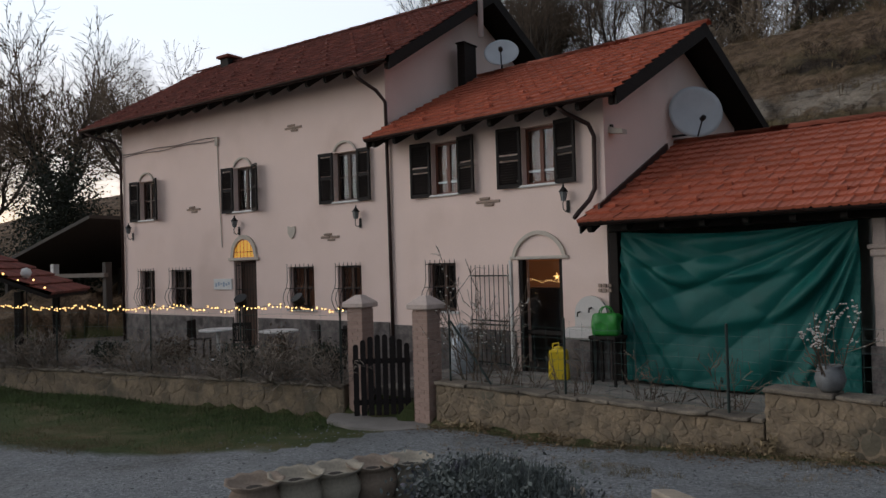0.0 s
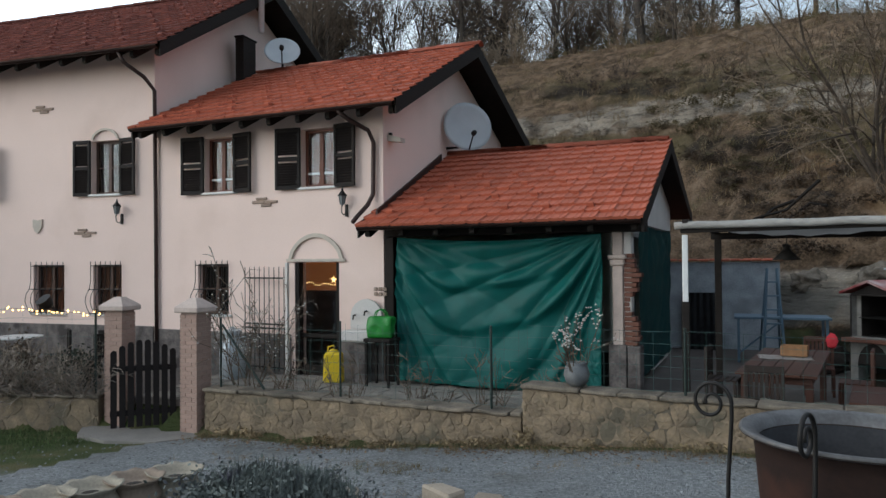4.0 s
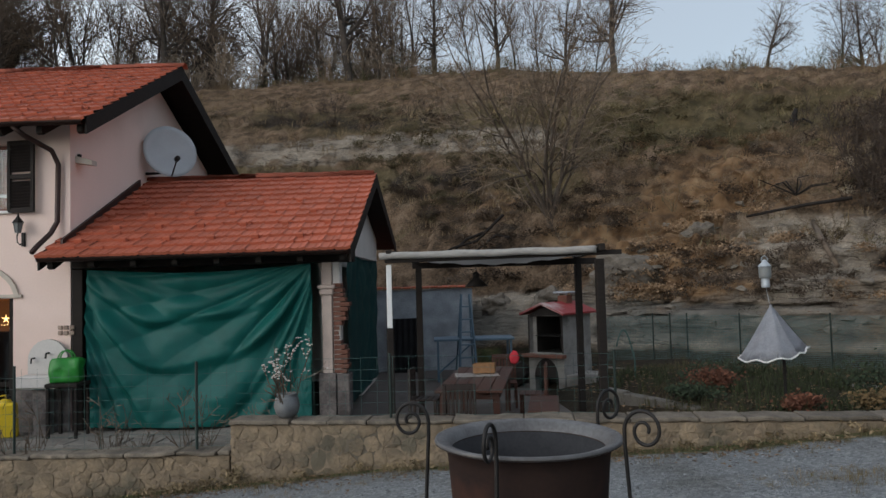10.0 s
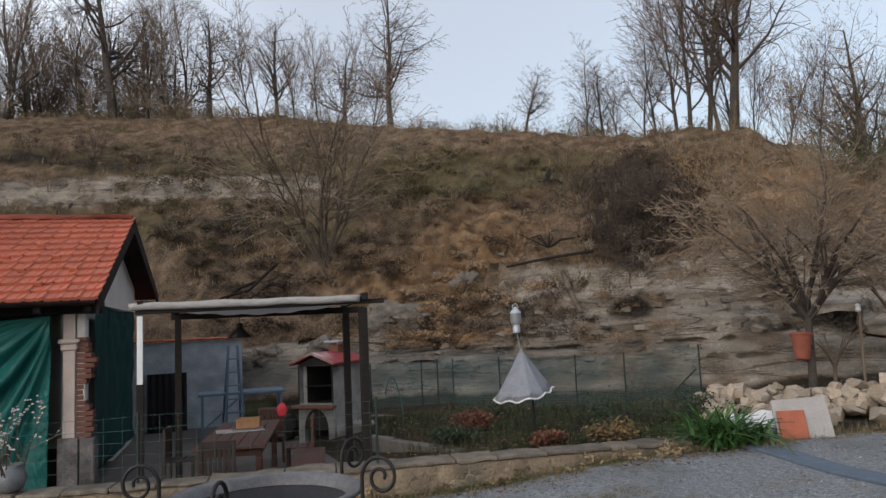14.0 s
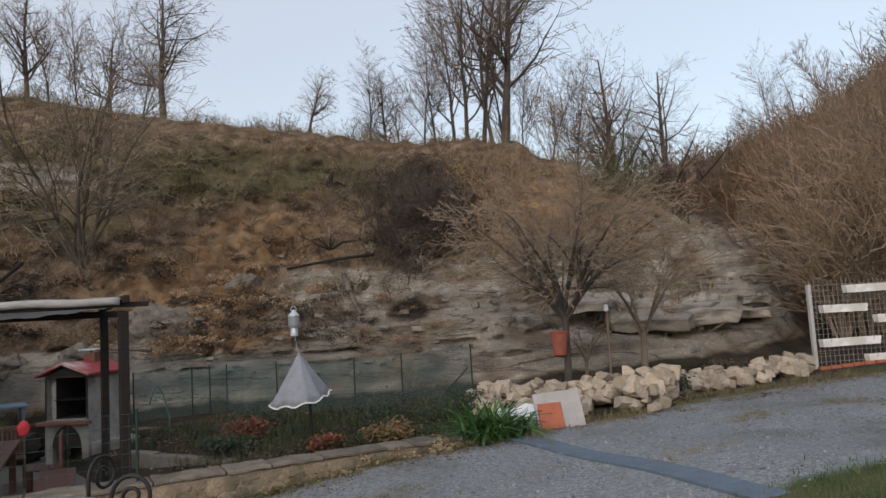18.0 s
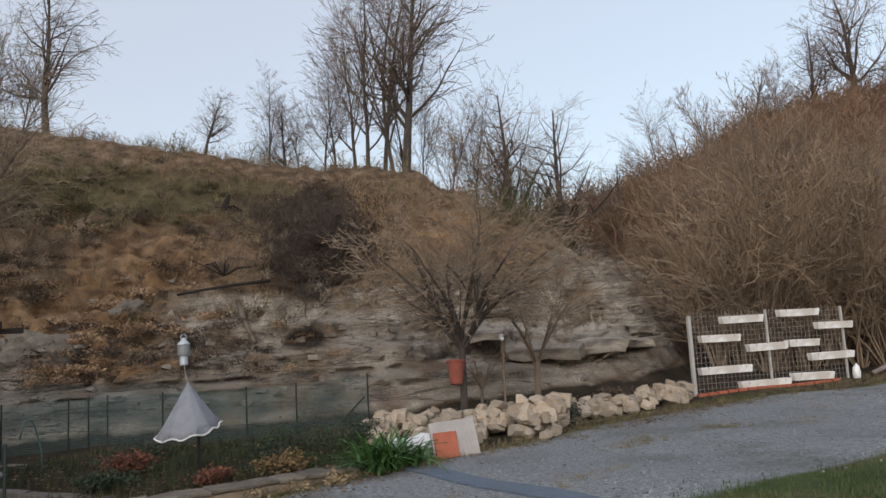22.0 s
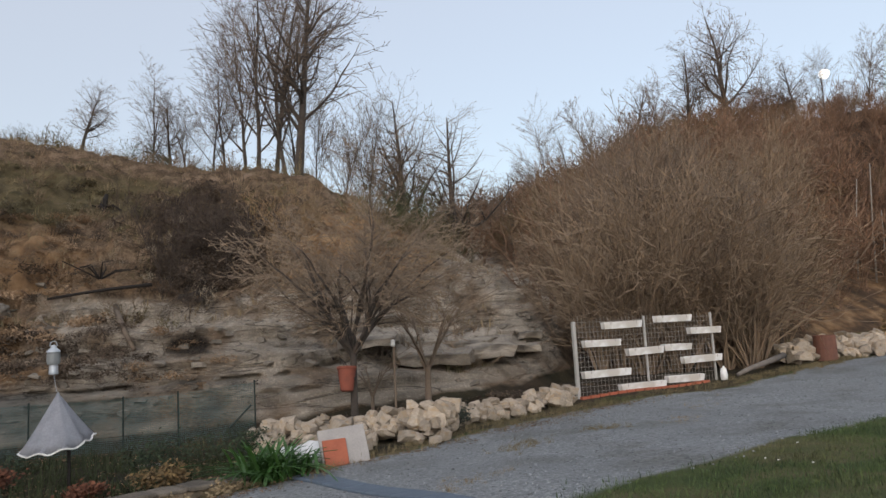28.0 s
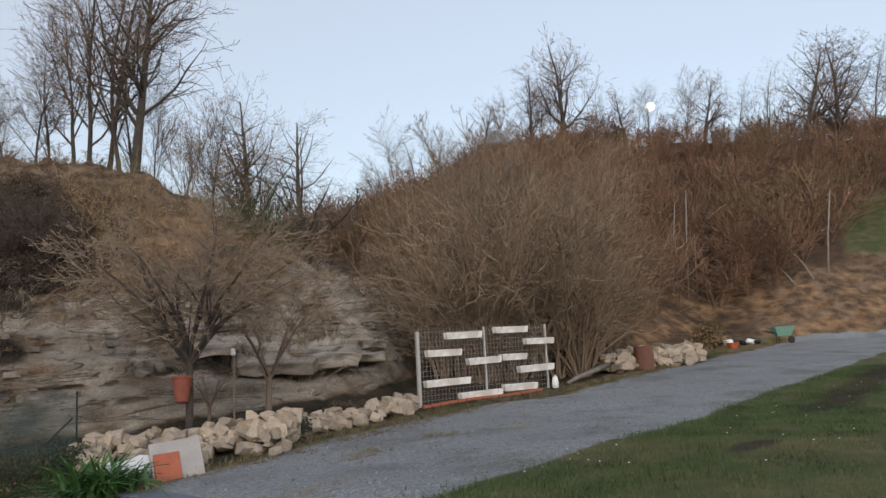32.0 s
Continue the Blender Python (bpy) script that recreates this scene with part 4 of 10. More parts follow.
part("stone_plinth", block(4.68, 5.60, -0.04, -0.003, -0.5, 0.86, 0.006), PLINTH, middle_house, "grey rubble stone plinth")
part("stone_plinth", block(0.03, 3.55, -0.04, -0.003, -0.5, 0.80, 0.006), PLINTH, middle_house, "grey rubble stone plinth")

# the open kitchen door and the room behind it
part("door_frame", block(3.63, 3.72, 0.02, 0.16, 0.0, 2.2, 0.006), DARKWOOD, middle_house)
part("door_frame", block(4.56, 4.64, 0.02, 0.16, 0.0, 2.2, 0.006), DARKWOOD, middle_house)
glz = part("glazed_door", block(3.73, 4.55, 0.10, 0.14, 0.0, 0.20, 0.005), DARKWOOD, middle_house, "dark brown glazed kitchen door with a lit room behind")
part("pane", block(3.75, 4.53, 0.115, 0.122, 0.21, 2.17), GLASS_CLEAR, glz).visible_shadow = False
part("mid_rail", block(3.73, 4.55, 0.10, 0.14, 0.74, 0.82, 0.005), DARKWOOD, glz)
part("room_glow", block(2.4, 4.9, 0.90, 0.94, 1.62, 2.4), WARMROOM, glz, "warm lit kitchen wall")
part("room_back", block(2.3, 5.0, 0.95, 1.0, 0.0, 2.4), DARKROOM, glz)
bm = bmesh.new()
for k in range(16):
    u = 3.78 + 0.74 * k / 15
    bmesh.ops.create_icosphere(bm, subdivisions=1, radius=0.008, matrix=Matrix.Translation((u, 0.20, 1.80 + 0.025 * math.sin(k * 0.9) - 0.03 * math.sin(math.pi * k / 15))))
part("fairy_lights", bm, BULB, glz, "string of warm fairy lights")["kind"] = "stuff"
bm = bmesh.new()
for k in range(5):
    a = math.pi / 2 + k * 2 * math.pi / 5
    tube(bm, [(4.40, 0.19, 1.86), (4.40 + 0.075 * math.cos(a), 0.19, 1.86 + 0.075 * math.sin(a))], 0.012, 4, 0.003)
part("star_ornament", bm, BULB, glz)


# ---- roofs ----
def roof(house, u0, u1, ve, ze, vr, zr, vb, zb, board=0.22):
    """Rafters, decking and barge boards under a tiled gable roof; eave (ve, ze), ridge (vr, zr), back eave (vb, zb)."""
    bm = bmesh.new()
    prism(bm, [(ve, ze - 0.05), (ve, ze), (vr, zr), (vb, zb), (vb, zb - 0.05), (vr, zr - 0.06)], 0, u0, u1)
    part("roof_deck", bm, DARKWOOD, house, "dark stained timber roof deck")
    for side, a, b in ((0, u0 - 0.035, u0 - 0.002), (1, u1 + 0.002, u1 + 0.035)):
        bm = bmesh.new()
        prism(bm, [(ve - 0.02, ze - board), (ve - 0.02, ze + 0.05), (vr, zr + 0.06), (vr, zr - board - 0.02)], 0, a, b)
        part("barge_board", bm, DARKWOOD, house)
        bm = bmesh.new()
        prism(bm, [(vr + 0.004, zr - board - 0.02), (vr + 0.004, zr + 0.06), (vb, zb + 0.05), (vb, zb - board)], 0, a, b)
        part("barge_board", bm, DARKWOOD, house)
    me = None
    s = (zr - ze) / (vr - ve)
    n = max(2, int((u1 - u0) / 0.62))
    for i in range(n + 1):
        u = u0 + 0.12 + (u1 - u0 - 0.24) * i / n
        if me is None:
            b2 = bmesh.new()
            prism(b2, [(ve + 0.05, ze - 0.055), (ve + 0.05, ze - 0.155), (ve + 0.11, ze - 0.185), (ve + 0.95, ze + 0.9 * s - 0.20), (ve + 0.95, ze + 0.9 * s - 0.055)], 0, -0.045, 0.045)
            me = mesh_of(b2, "rafter_end", DARKWOOD)
        share("rafter_end", me, house, pose(u, 0, 0))
    # half-round gutter
    bm = bmesh.new()
    k = 8
    rows = [[bm.verts.new((u, ve - 0.075 + 0.065 * math.cos(math.pi + math.pi * j / k), ze - 0.012 + 0.065 * math.sin(math.pi + math.pi * j / k))) for j in range(k + 1)] for u in (u0, u1)]
    for j in range(k):
        bm.faces.new((rows[0][j], rows[1][j], rows[1][j + 1], rows[0][j + 1]))
    bmesh.ops.solidify(bm, geom=bm.faces[:], thickness=0.006)
    part("gutter", bm, COPPER, house, "dark half-round gutter")


def tile_mesh(name, material, w, length):
    """One interlocking clay roof tile, its roll along the right edge."""
    prof = [(0, 0.012), (0.10, 0.0), (0.42, 0.0), (0.52, 0.012), (0.62, 0.0), (0.80, 0.004), (0.88, 0.017), (0.95, 0.021), (1.0, 0.012)]
    bm = bmesh.new()
    up = [[bm.verts.new((p * w, y, h + dz)) for p, h in prof] for y, dz in ((0, 0.046), (length, 0.0))]
    lo = [bm.verts.new((p * w, 0.0, h - 0.004)) for p, h in prof]
    for i in range(len(prof) - 1):
        bm.faces.new((up[0][i], up[0][i + 1], up[1][i + 1], up[1][i]))
        bm.faces.new((lo[i], lo[i + 1], up[0][i + 1], up[0][i]))
    return mesh_of(bm, name, material)


def tile_slope(house, material, u0, u1, v0, z0, v1, z1, singles, w=0.225, gauge=0.31):
    """Courses of tiles from the eave (v0, z0) to the ridge (v1, z1); the first ones are pieces of their own, the rest one sheet."""
    run = math.hypot(v1 - v0, z1 - z0)
    pitch = math.atan2(z1 - z0, v1 - v0)
    rows, cols = int(run / gauge), int((u1 - u0) / w)
    cw, cg = (u1 - u0) / cols, run / rows
    me = tile_mesh("roof_tile", material, cw * 1.02, cg * 1.18)
    base = Matrix.Translation((0, v0, z0 + 0.02)) @ Matrix.Rotation(pitch, 4, "X")
    rest = bmesh.new()
    n = 0
    for j in range(rows):
        for i in range(cols):
            m = base @ Matrix.Translation((u0 + i * cw + random.uniform(-0.004, 0.004), j * cg + random.uniform(-0.012, 0.012), 0.004 + random.uniform(0, 0.012))) @ Matrix.Rotation(random.uniform(-0.012, 0.012), 4, "Z")
            if n < singles:
                share("roof_tile", me, house, m)
            else:
                k = len(rest.verts)
                rest.from_mesh(me)
                rest.verts.ensure_lookup_table()
                for v in rest.verts[k:]:
                    v.co = m @ v.co
            n += 1
    if n > singles:
        ob = part("roof_tiles", rest, material, house)
        ob["kind"] = "stuff"
    else:
        rest.free()


def ridge_tiles(house, material, u0, u1, v, z, name="ridge_tile"):
    bm = bmesh.new()
    k = 6
    rows = [[bm.verts.new((u, 0.13 * rr * math.cos(math.pi * j / k), 0.10 * rr * math.sin(math.pi * j / k) - 0.01)) for j in range(k + 1)] for u, rr in ((0, 1.08), (0.37, 0.95))]
    for j in range(k):
        bm.faces.new((rows[0][j], rows[1][j], rows[1][j + 1], rows[0][j + 1]))
    bmesh.ops.solidify(bm, geom=bm.faces[:], thickness=0.014)
    me = mesh_of(bm, name, material)
    u = u0
    while u < u1 - 0.2:
        share(name, me, house, pose(u, v, z + random.uniform(0.035, 0.05)))
        u += 0.345


ROOFS = [(main_house, TILE_OLD, -11.95, 0.72, -0.70, 6.66, 3.75, 9.36, 8.0, 7.45, 0.24),
         (middle_house, TILE_NEW, 0.10, 6.20, -0.66, 4.98, 3.30, 6.98, 7.4, 5.20, 0.22),
         (annex, TILE_NEW, 5.48, 10.33, -0.66, 2.83, 3.10, 4.52, 7.5, 3.25, 0.20)]
for h, tm, u0, u1, ve, ze, vr, zr, vb, zb, bd in ROOFS:
    roof(h, u0, u1, ve, ze, vr, zr, vb, zb, bd)

# ---- fittings on the house front ----
for u, zz in ((-10.35, 3.42), (-5.25, 3.36), (-0.84, 3.34)):
    lantern(u, zz, MAIN)
lantern(4.82, 3.34, SIDE)
for hs, u, zz in ((main_house, -7.55, 3.88), (main_house, -3.35, 5.70), (main_house, -2.15, 2.86), (middle_house, 2.62, 3.38)):
    bare_bricks(hs, u, zz, ((0.10, 0.065, 0.26), (0.0, 0.0, 0.30), (0.31, 0.0, 0.30), (0.22, -0.065, 0.24)))
bm = bmesh.new()
prism(bm, [(-0.13, 0.14), (0.0, 0.11), (0.13, 0.14), (0.13, -0.02), (0.07, -0.13), (0.0, -0.18), (-0.07, -0.13), (-0.13, -0.02)], 1, -0.035, -0.002)
shield = part("shield_plaque", bm, CREAM, None, m=MAIN @ pose(-3.19, 0, 3.08))
tagged(shield, "small cream shield-shaped plaque on the plaster wall", "plaque")
sign = part("wall_sign", block(-6.38, -5.60, -0.03, -0.004, 1.60, 1.90, 0.004), WHITE, None, m=MAIN)
tagged(sign, "white enamel house sign with a faded blue drawing", "sign")
SIGNBLUE = mat("faded_blue_print", (0.28, 0.36, 0.46), (0.35, 0.42, 0.50), 0.6)
bm = bmesh.new()
for k in range(6):
    box(bm, -6.30 + k * 0.11, -6.23 + k * 0.11, -0.034, -0.031, 1.68 + 0.03 * (k % 3), 1.78 + 0.03 * (k % 2))
part("print", bm, SIGNBLUE, sign)

cable_box = thing("junction_box", "pale junction box with cables on the plaster wall", "cable box", MAIN)
part("box_body", block(-6.16, -6.04, -0.06, -0.002, 5.62, 5.86, 0.006), CREAM, cable_box)
part("conduit", bar([(-6.09, -0.02, 5.62), (-6.05, -0.02, 4.2), (-5.98, -0.02, 2.77)], 0.014, 6), CREAM, cable_box)
bm = bmesh.new()
for off in (0.0, 0.07):
    tube(bm, [(-10.8 + 4.65 * k / 10, -0.03, 5.86 - off - 0.02 * math.sin(k * 1.3 + off * 30) + 0.0 * k) for k in range(11)], 0.009, 5)
part("cables", bm, COPPER, cable_box)


def downpipe(house, pts, name="downpipe"):
    p = part(name, bar(pts, 0.042, 10), COPPER, house, "dark brown round downpipe", smooth=True)
    for q in pts[1:-1]:
        pass
    return p


downpipe(main_house, [(-0.3, -0.74, 6.62), (-0.22, -0.66, 6.40), (0.0, -0.30, 6.15), (0.09, -0.09, 5.90), (0.10, -0.07, 3.0), (0.12, -0.07, 0.05)])
downpipe(main_house, [(-11.75, -0.74, 6.60), (-11.5, -0.6, 6.45), (-10.95, -0.2, 6.25), (-10.86, -0.07, 5.9), (-10.84, -0.07, 0.0)])
downpipe(middle_house, [(5.05, -0.70, 4.93), (5.15, -0.55, 4.80), (5.38, -0.16, 4.62), (5.44, -0.07, 4.40), (5.42, -0.07, 3.45), (5.36, -0.16, 3.25), (5.30, -0.45, 3.02), (5.32, -0.62, 2.92)])
bm = bmesh.new()
prism(bm, [(-0.06, 4.93), (2.6, 6.38), (2.6, 6.55), (-0.06, 5.10)], 0, 0.03, 0.06)
part("roof_flashing", bm, COPPER, middle_house, "brown copper flashing against the taller wall")
bm = bmesh.new()
prism(bm, [(-0.3, 2.95), (2.6, 4.30), (2.6, 4.52), (-0.3, 3.14)], 0, 5.60, 5.64)
part("roof_flashing", bm, COPPER, annex, "brown copper flashing against the taller wall")


def satellite_dish(base, u, v, z, r, yaw, tilt, wall_pt, name="satellite_dish"):
    d = thing(name, "pale grey round satellite dish on a bracket", "satellite dish", base @ pose(u, v, z, 90 + tilt, 0, yaw))
    bm = bmesh.new()
    rings = [(0.02, 0.0), (0.3, 0.012), (0.6, 0.05), (0.85, 0.10), (1.0, 0.14)]
    lathe(bm, [(r * a, r * b - 0.014) for a, b in rings] + [(r * a, r * b) for a, b in rings][::-1], 48)
    part("reflector", bm, DISHGREY, d, "pale grey reflector", smooth=True)
    part("feed_arm", bar([(0.0, -r * 0.96, r * 0.12), (0.0, -r * 0.55, r * 0.75)], 0.016, 6), IRON, d)
    part("feed_head", turned([(0.03, 0.0), (0.055, 0.03), (0.055, 0.12), (0.03, 0.15)], 12, (0, -r * 0.52, r * 0.68)), IRON, d)
    part("mount", bar([(0, 0, -0.02), (0, 0, -0.18), (0, -0.35, -0.30), (wall_pt, -0.40, -0.30)], 0.028, 8), IRON, d)
    return d


DISHGREY = mat("pale_dish_paint", (0.50, 0.52, 0.54), (0.44, 0.46, 0.48), 0.5, 3, 40, 0.05)
satellite_dish(SIDE, 6.05, 3.03, 5.14, 0.55, 40, -10, -0.42)
satellite_dish(SIDE, 1.02, 3.2, 7.46, 0.44, 34, -30, 0.0)

flue = thing("chimney_flue", "dark chimney stack with a bright steel flue", "chimney", MAIN)
part("stack", block(0.30, 0.54, 2.60, 3.15, 6.4, 7.80, 0.01), DARKWOOD, flue)
part("stack_cap", block(0.28, 0.56, 2.56, 3.19, 7.80, 7.84, 0.01), DARKWOOD, flue)
STEEL = mat("bright_steel", (0.80, 0.80, 0.80), (0.70, 0.70, 0.71), 0.35, 5, 60, 0.05, metal=0.15)
part("flue_pipe", turned([(0.075, 8.0), (0.075, 9.9), (0.11, 9.92), (0.11, 10.05)], 16, (0.80, 3.0, 0)), STEEL, flue, "bright steel flue pipe", smooth=True)
stack = thing("ridge_chimney", "low dark chimney on the ridge of the old roof", "chimney", MAIN)
part("stack", block(-10.35, -9.9, 3.45, 3.9, 9.1, 9.55, 0.02), SHUTTER, stack)
part("cowl", block(-10.45, -9.8, 3.35, 4.0, 9.56, 9.66, 0.02), TILE_OLD, stack)
bm = bmesh.new()
for k in range(4):
    tube(bm, [(-0.25, 0.05 + 0.03 * k, 8.6), (-0.1, 0.0, 8.75)], 0.01, 4)
eave_light = thing("flood_light", "small wedge-shaped flood light under the eaves", "flood light", SIDE @ pose(5.62, 0.25, 4.52))
part("bracket", block(-0.02, 0.03, -0.03, 0.03, -0.02, 0.10), IRON, eave_light)
bm2 = bmesh.new()
prism(bm2, [(-0.02, 0.06), (0.26, -0.02), (0.26, -0.10), (-0.02, -0.06)], 1, -0.09, 0.09)
part("housing", bm2, CREAM, eave_light)
bm.free()

# iron gate leaf folded open before the kitchen wall
leaf = thing("iron_gate_leaf", "open wrought-iron gate leaf with spear tips before the kitchen door", "gate", SIDE @ pose(3.58, -0.22, 0.1, 0, 0, 174))
for k in range(9):
    x = 0.05 + k * 0.128
    part("bar", bar([(x, 0, 0.0), (x, 0, 1.92), (x, 0, 2.02)], 0.010, 6, 0.006), IRON, leaf)
for zz in (0.06, 0.82, 0.90, 1.80):
    part("rail", block(0.03, 1.10, -0.012, 0.012, zz - 0.014, zz + 0.014), IRON, leaf)
part("gate_post", block(-0.06, 0.0, -0.03, 0.03, -0.08, 2.1, 0.005), PLASTER_PALE, leaf, "pale post")

# water fountain, meters, bag, milk churn, yellow sack
fountain = thing("wall_fountain", "pale stone wall fountain with an arched back and basin", "fountain", SIDE @ pose(5.28, -0.05, 0.16))
bm = bmesh.new()
prism(bm, [(-0.33, 0.80)] + [(0.33 * math.cos(math.pi * (1 - k / 12)), 1.02 + 0.34 * math.sin(math.pi * k / 12)) for k in range(13)] + [(0.33, 0.80)], 1, -0.06, 0.0)
part("back_slab", bm, PLASTER_PALE, fountain)
part("basin", block(-0.34, 0.34, -0.42, -0.065, 0.60, 0.80, 0.03), PLASTER_PALE, fountain)
part("pedestal", block(-0.12, 0.12, -0.3, -0.07, -0.16, 0.59, 0.02), PLINTH, fountain)
part("tap", bar([(0.02, -0.06, 1.14), (0.02, -0.14, 1.14), (0.02, -0.16, 1.06)], 0.016, 8), IRON, fountain)
part("tap", bar([(-0.22, -0.06, 1.06), (-0.22, -0.14, 1.06), (-0.22, -0.16, 0.98)], 0.014, 8), IRON, fountain)
for k in range(3):
    for j in range(2):
        sock = part("wall_socket", block(5.40 + k * 0.10, 5.47 + k * 0.10, -0.03, -0.003, 1.58 + j * 0.09, 1.645 + j * 0.09, 0.006), BRICKOLD, None, m=SIDE)
        tagged(sock, "small square brown socket box on the plaster wall", "socket", group="socket boxes")
LIME = mat("lime_green_plastic", (0.035, 0.28, 0.04), (0.022, 0.17, 0.026), 0.4, 8, 60, 0.3)
YELLOW = mat("yellow_plastic", (0.78, 0.56, 0.02), (0.66, 0.46, 0.02), 0.45, 8, 60, 0.3)
GALV = mat("galvanised_metal", (0.46, 0.49, 0.52), (0.36, 0.39, 0.42), 0.45, 6, 50, 0.1, metal=0.35)


def lump(r, squash, seed, segs=3, amp=0.18, freq=2.2):
    """An irregular rounded mass."""
    bm = bmesh.new()
    bmesh.ops.create_icosphere(bm, subdivisions=segs, radius=1.0)
    off = Vector((seed * 3.7, seed * 1.3, seed * 5.1))
    for v in bm.verts:
        q = v.co.copy()
        k = 1 + amp * noise.noise(q * freq + off) + amp * 0.5 * noise.noise(q * freq * 2.3 + off)
        v.co = Vector((q.x * squash[0], q.y * squash[1], q.z * squash[2])) * k * r
    return bm


bag = thing("green_bag", "bright lime green plastic carrier bag on a dark stand", "bag", SIDE @ pose(5.78, -0.45, 0.862, 0, 0, 12))
bm = block(-0.23, 0.23, -0.13, 0.13, 0.0, 0.38, 0.03)
bmesh.ops.subdivide_edges(bm, edges=[e for e in bm.edges if e.calc_length() > 0.15], cuts=5, use_grid_fill=True)
for v in bm.verts:
    bulge = 1 - 0.22 * v.co.z / 0.38
    v.co = Vector((v.co.x, v.co.y * bulge, v.co.z)) + 0.05 * Vector((noise.noise(v.co * 7), noise.noise(v.co * 7 + Vector((5, 0, 0))), 0.5 * noise.noise(v.co * 6 + Vector((0, 5, 0))))) * min(1, v.co.z * 8)
part("bag_body", bm, LIME, bag, smooth=True)
for s in (-1, 1):
    part("bag_handle", bar([(0.11 * math.cos(math.pi * k / 8), s * 0.06, 0.36 + 0.14 * math.sin(math.pi * k / 8)) for k in range(9)], 0.012, 6), LIME, bag)
stand = thing("dark_stand", "dark low stand beside the fountain", "stand", SIDE @ pose(5.80, -0.45, 0))
part("top", block(-0.26, 0.26, -0.22, 0.22, 0.80, 0.86, 0.01), DARKWOOD, stand)
for a in (-0.22, 0.22):
    for b in (-0.18, 0.18):
        part("leg", block(a - 0.02, a + 0.02, b - 0.02, b + 0.02, 0.0, 0.80), DARKWOOD, stand)
canister = thing("yellow_canister", "bright yellow plastic canister standing on the terrace", "canister", pose(-5.98, 12.05, 0.0, 0, 0, 14))
bm = block(-0.17, 0.17, -0.12, 0.12, 0.003, 0.56, 0.035)
for v in bm.verts:
    v.co.x *= 1.06 - 0.45 * max(0, v.co.z - 0.25)
part("canister_body", bm, YELLOW, canister)
part("shoulder", turned([(0.10, 0.555), (0.08, 0.60), (0.045, 0.62), (0.0001, 0.622)], 16), YELLOW, canister)
part("cap", turned([(0.035, 0.618), (0.037, 0.66), (0.03, 0.67), (0.0001, 0.67)], 14, (0.05, 0, 0)), IRON, canister, "black screw cap")
part("handle", bar([(-0.11, 0, 0.54), (-0.10, 0, 0.66), (0.0, 0, 0.68), (0.02, 0, 0.61)], 0.014, 6), YELLOW, canister)
churn = thing("milk_churn", "old galvanised milk churn on the terrace", "milk churn", pose(-8.08, 12.0, 0.0) @ Matrix.Diagonal((1.35, 1.35, 1.22, 1)))
part("body", turned([(0.17, 0.0), (0.18, 0.02), (0.18, 0.46), (0.165, 0.52), (0.10, 0.60), (0.10, 0.68), (0.13, 0.70), (0.13, 0.72)], 24), GALV, churn, smooth=True)
part("lid", turned([(0.135, 0.722), (0.135, 0.75), (0.05, 0.77), (0.03, 0.80), (0.0001, 0.81)], 24), GALV, churn)
for s in (-1, 1):
    part("handle", bar([(s * 0.10, 0, 0.64), (s * 0.20, 0, 0.66), (s * 0.20, 0, 0.58), (s * 0.165, 0, 0.53)], 0.012, 6), GALV, churn)

# ---- annex front: column, tarpaulin and side ----
COLUMN = mat("off_white_column_render", (0.58, 0.465, 0.41), (0.46, 0.37, 0.325), 0.9, 5, 40, 0.3)
pier = part("corner_pier", block(9.76, 9.93, 0.02, 0.24, -0.2, 2.78, 0.012), COLUMN, annex, "off-white rendered corner pier")
part("pier_base", block(9.70, 9.98, -0.02, 0.38, -0.2, 0.85, 0.01), PLINTH, pier, "rough grey stone base")
part("capital", block(9.73, 9.96, -0.02, 0.27, 2.12, 2.22, 0.02), COLUMN, pier)
part("capital", block(9.70, 9.99, -0.04, 0.30, 2.225, 2.29, 0.015), COLUMN, pier)
part("eave_beam", block(5.62, 10.3, -0.02, 0.22, 2.66, 2.84, 0.01), DARKWOOD, annex)
part("edge_post", block(5.62, 5.80, 0.0, 0.16, -0.2, 2.65, 0.01), DARKWOOD, annex)
part("back_wall", block(5.62, 9.95, 5.6, 5.9, -0.3, 3.35), PLASTER_PALE, annex)
bm = bmesh.new()
wall_with_openings(bm, 0.36, 5.55, -0.30, 0.0, -0.3, 2.75, [(0.62, 3.2, -0.3, 2.6)])
bmesh.ops.transform(bm, matrix=Matrix(((0, 1, 0, 9.96), (1, 0, 0, 0), (0, 0, 1, 0), (0, 0, 0, 1))), verts=bm.verts)
bmesh.ops.recalc_face_normals(bm, faces=bm.faces)
part("side_wall", bm, PLASTER_PALE, annex, "pale plaster side wall with a wide opening")
bm = bmesh.new()
prism(bm, [(0.0, 2.86), (6.3, 2.86), (6.3, 3.40), (3.1, 4.34), (0.0, 2.98)], 0, 9.72, 9.96)
part("gable_wall", bm, PLASTER_PALE, annex, "white gable infill")
BAREBRICK = mat("bare_red_brick", (0.185, 0.080, 0.055), (0.120, 0.055, 0.040), 0.95, 12, 60, 0.6)
stub = part("wall_stub", block(9.935, 10.06, 0.06, 0.30, -0.2, 2.80, 0.01), PLASTER_PALE, annex, "broken wall end beside the pier")
rb = random.Random(12)
for k in range(19):
    zz = 0.84 + k * 0.078
    reach = 10.12 + 0.07 * math.sin(k * 0.55 + 0.4) + rb.uniform(-0.03, 0.03)
    part("brick", block(9.945, reach, 0.035 + rb.uniform(0, 0.012), 0.29, zz, zz + 0.066, 0.006), BAREBRICK, stub, "bare red brick")
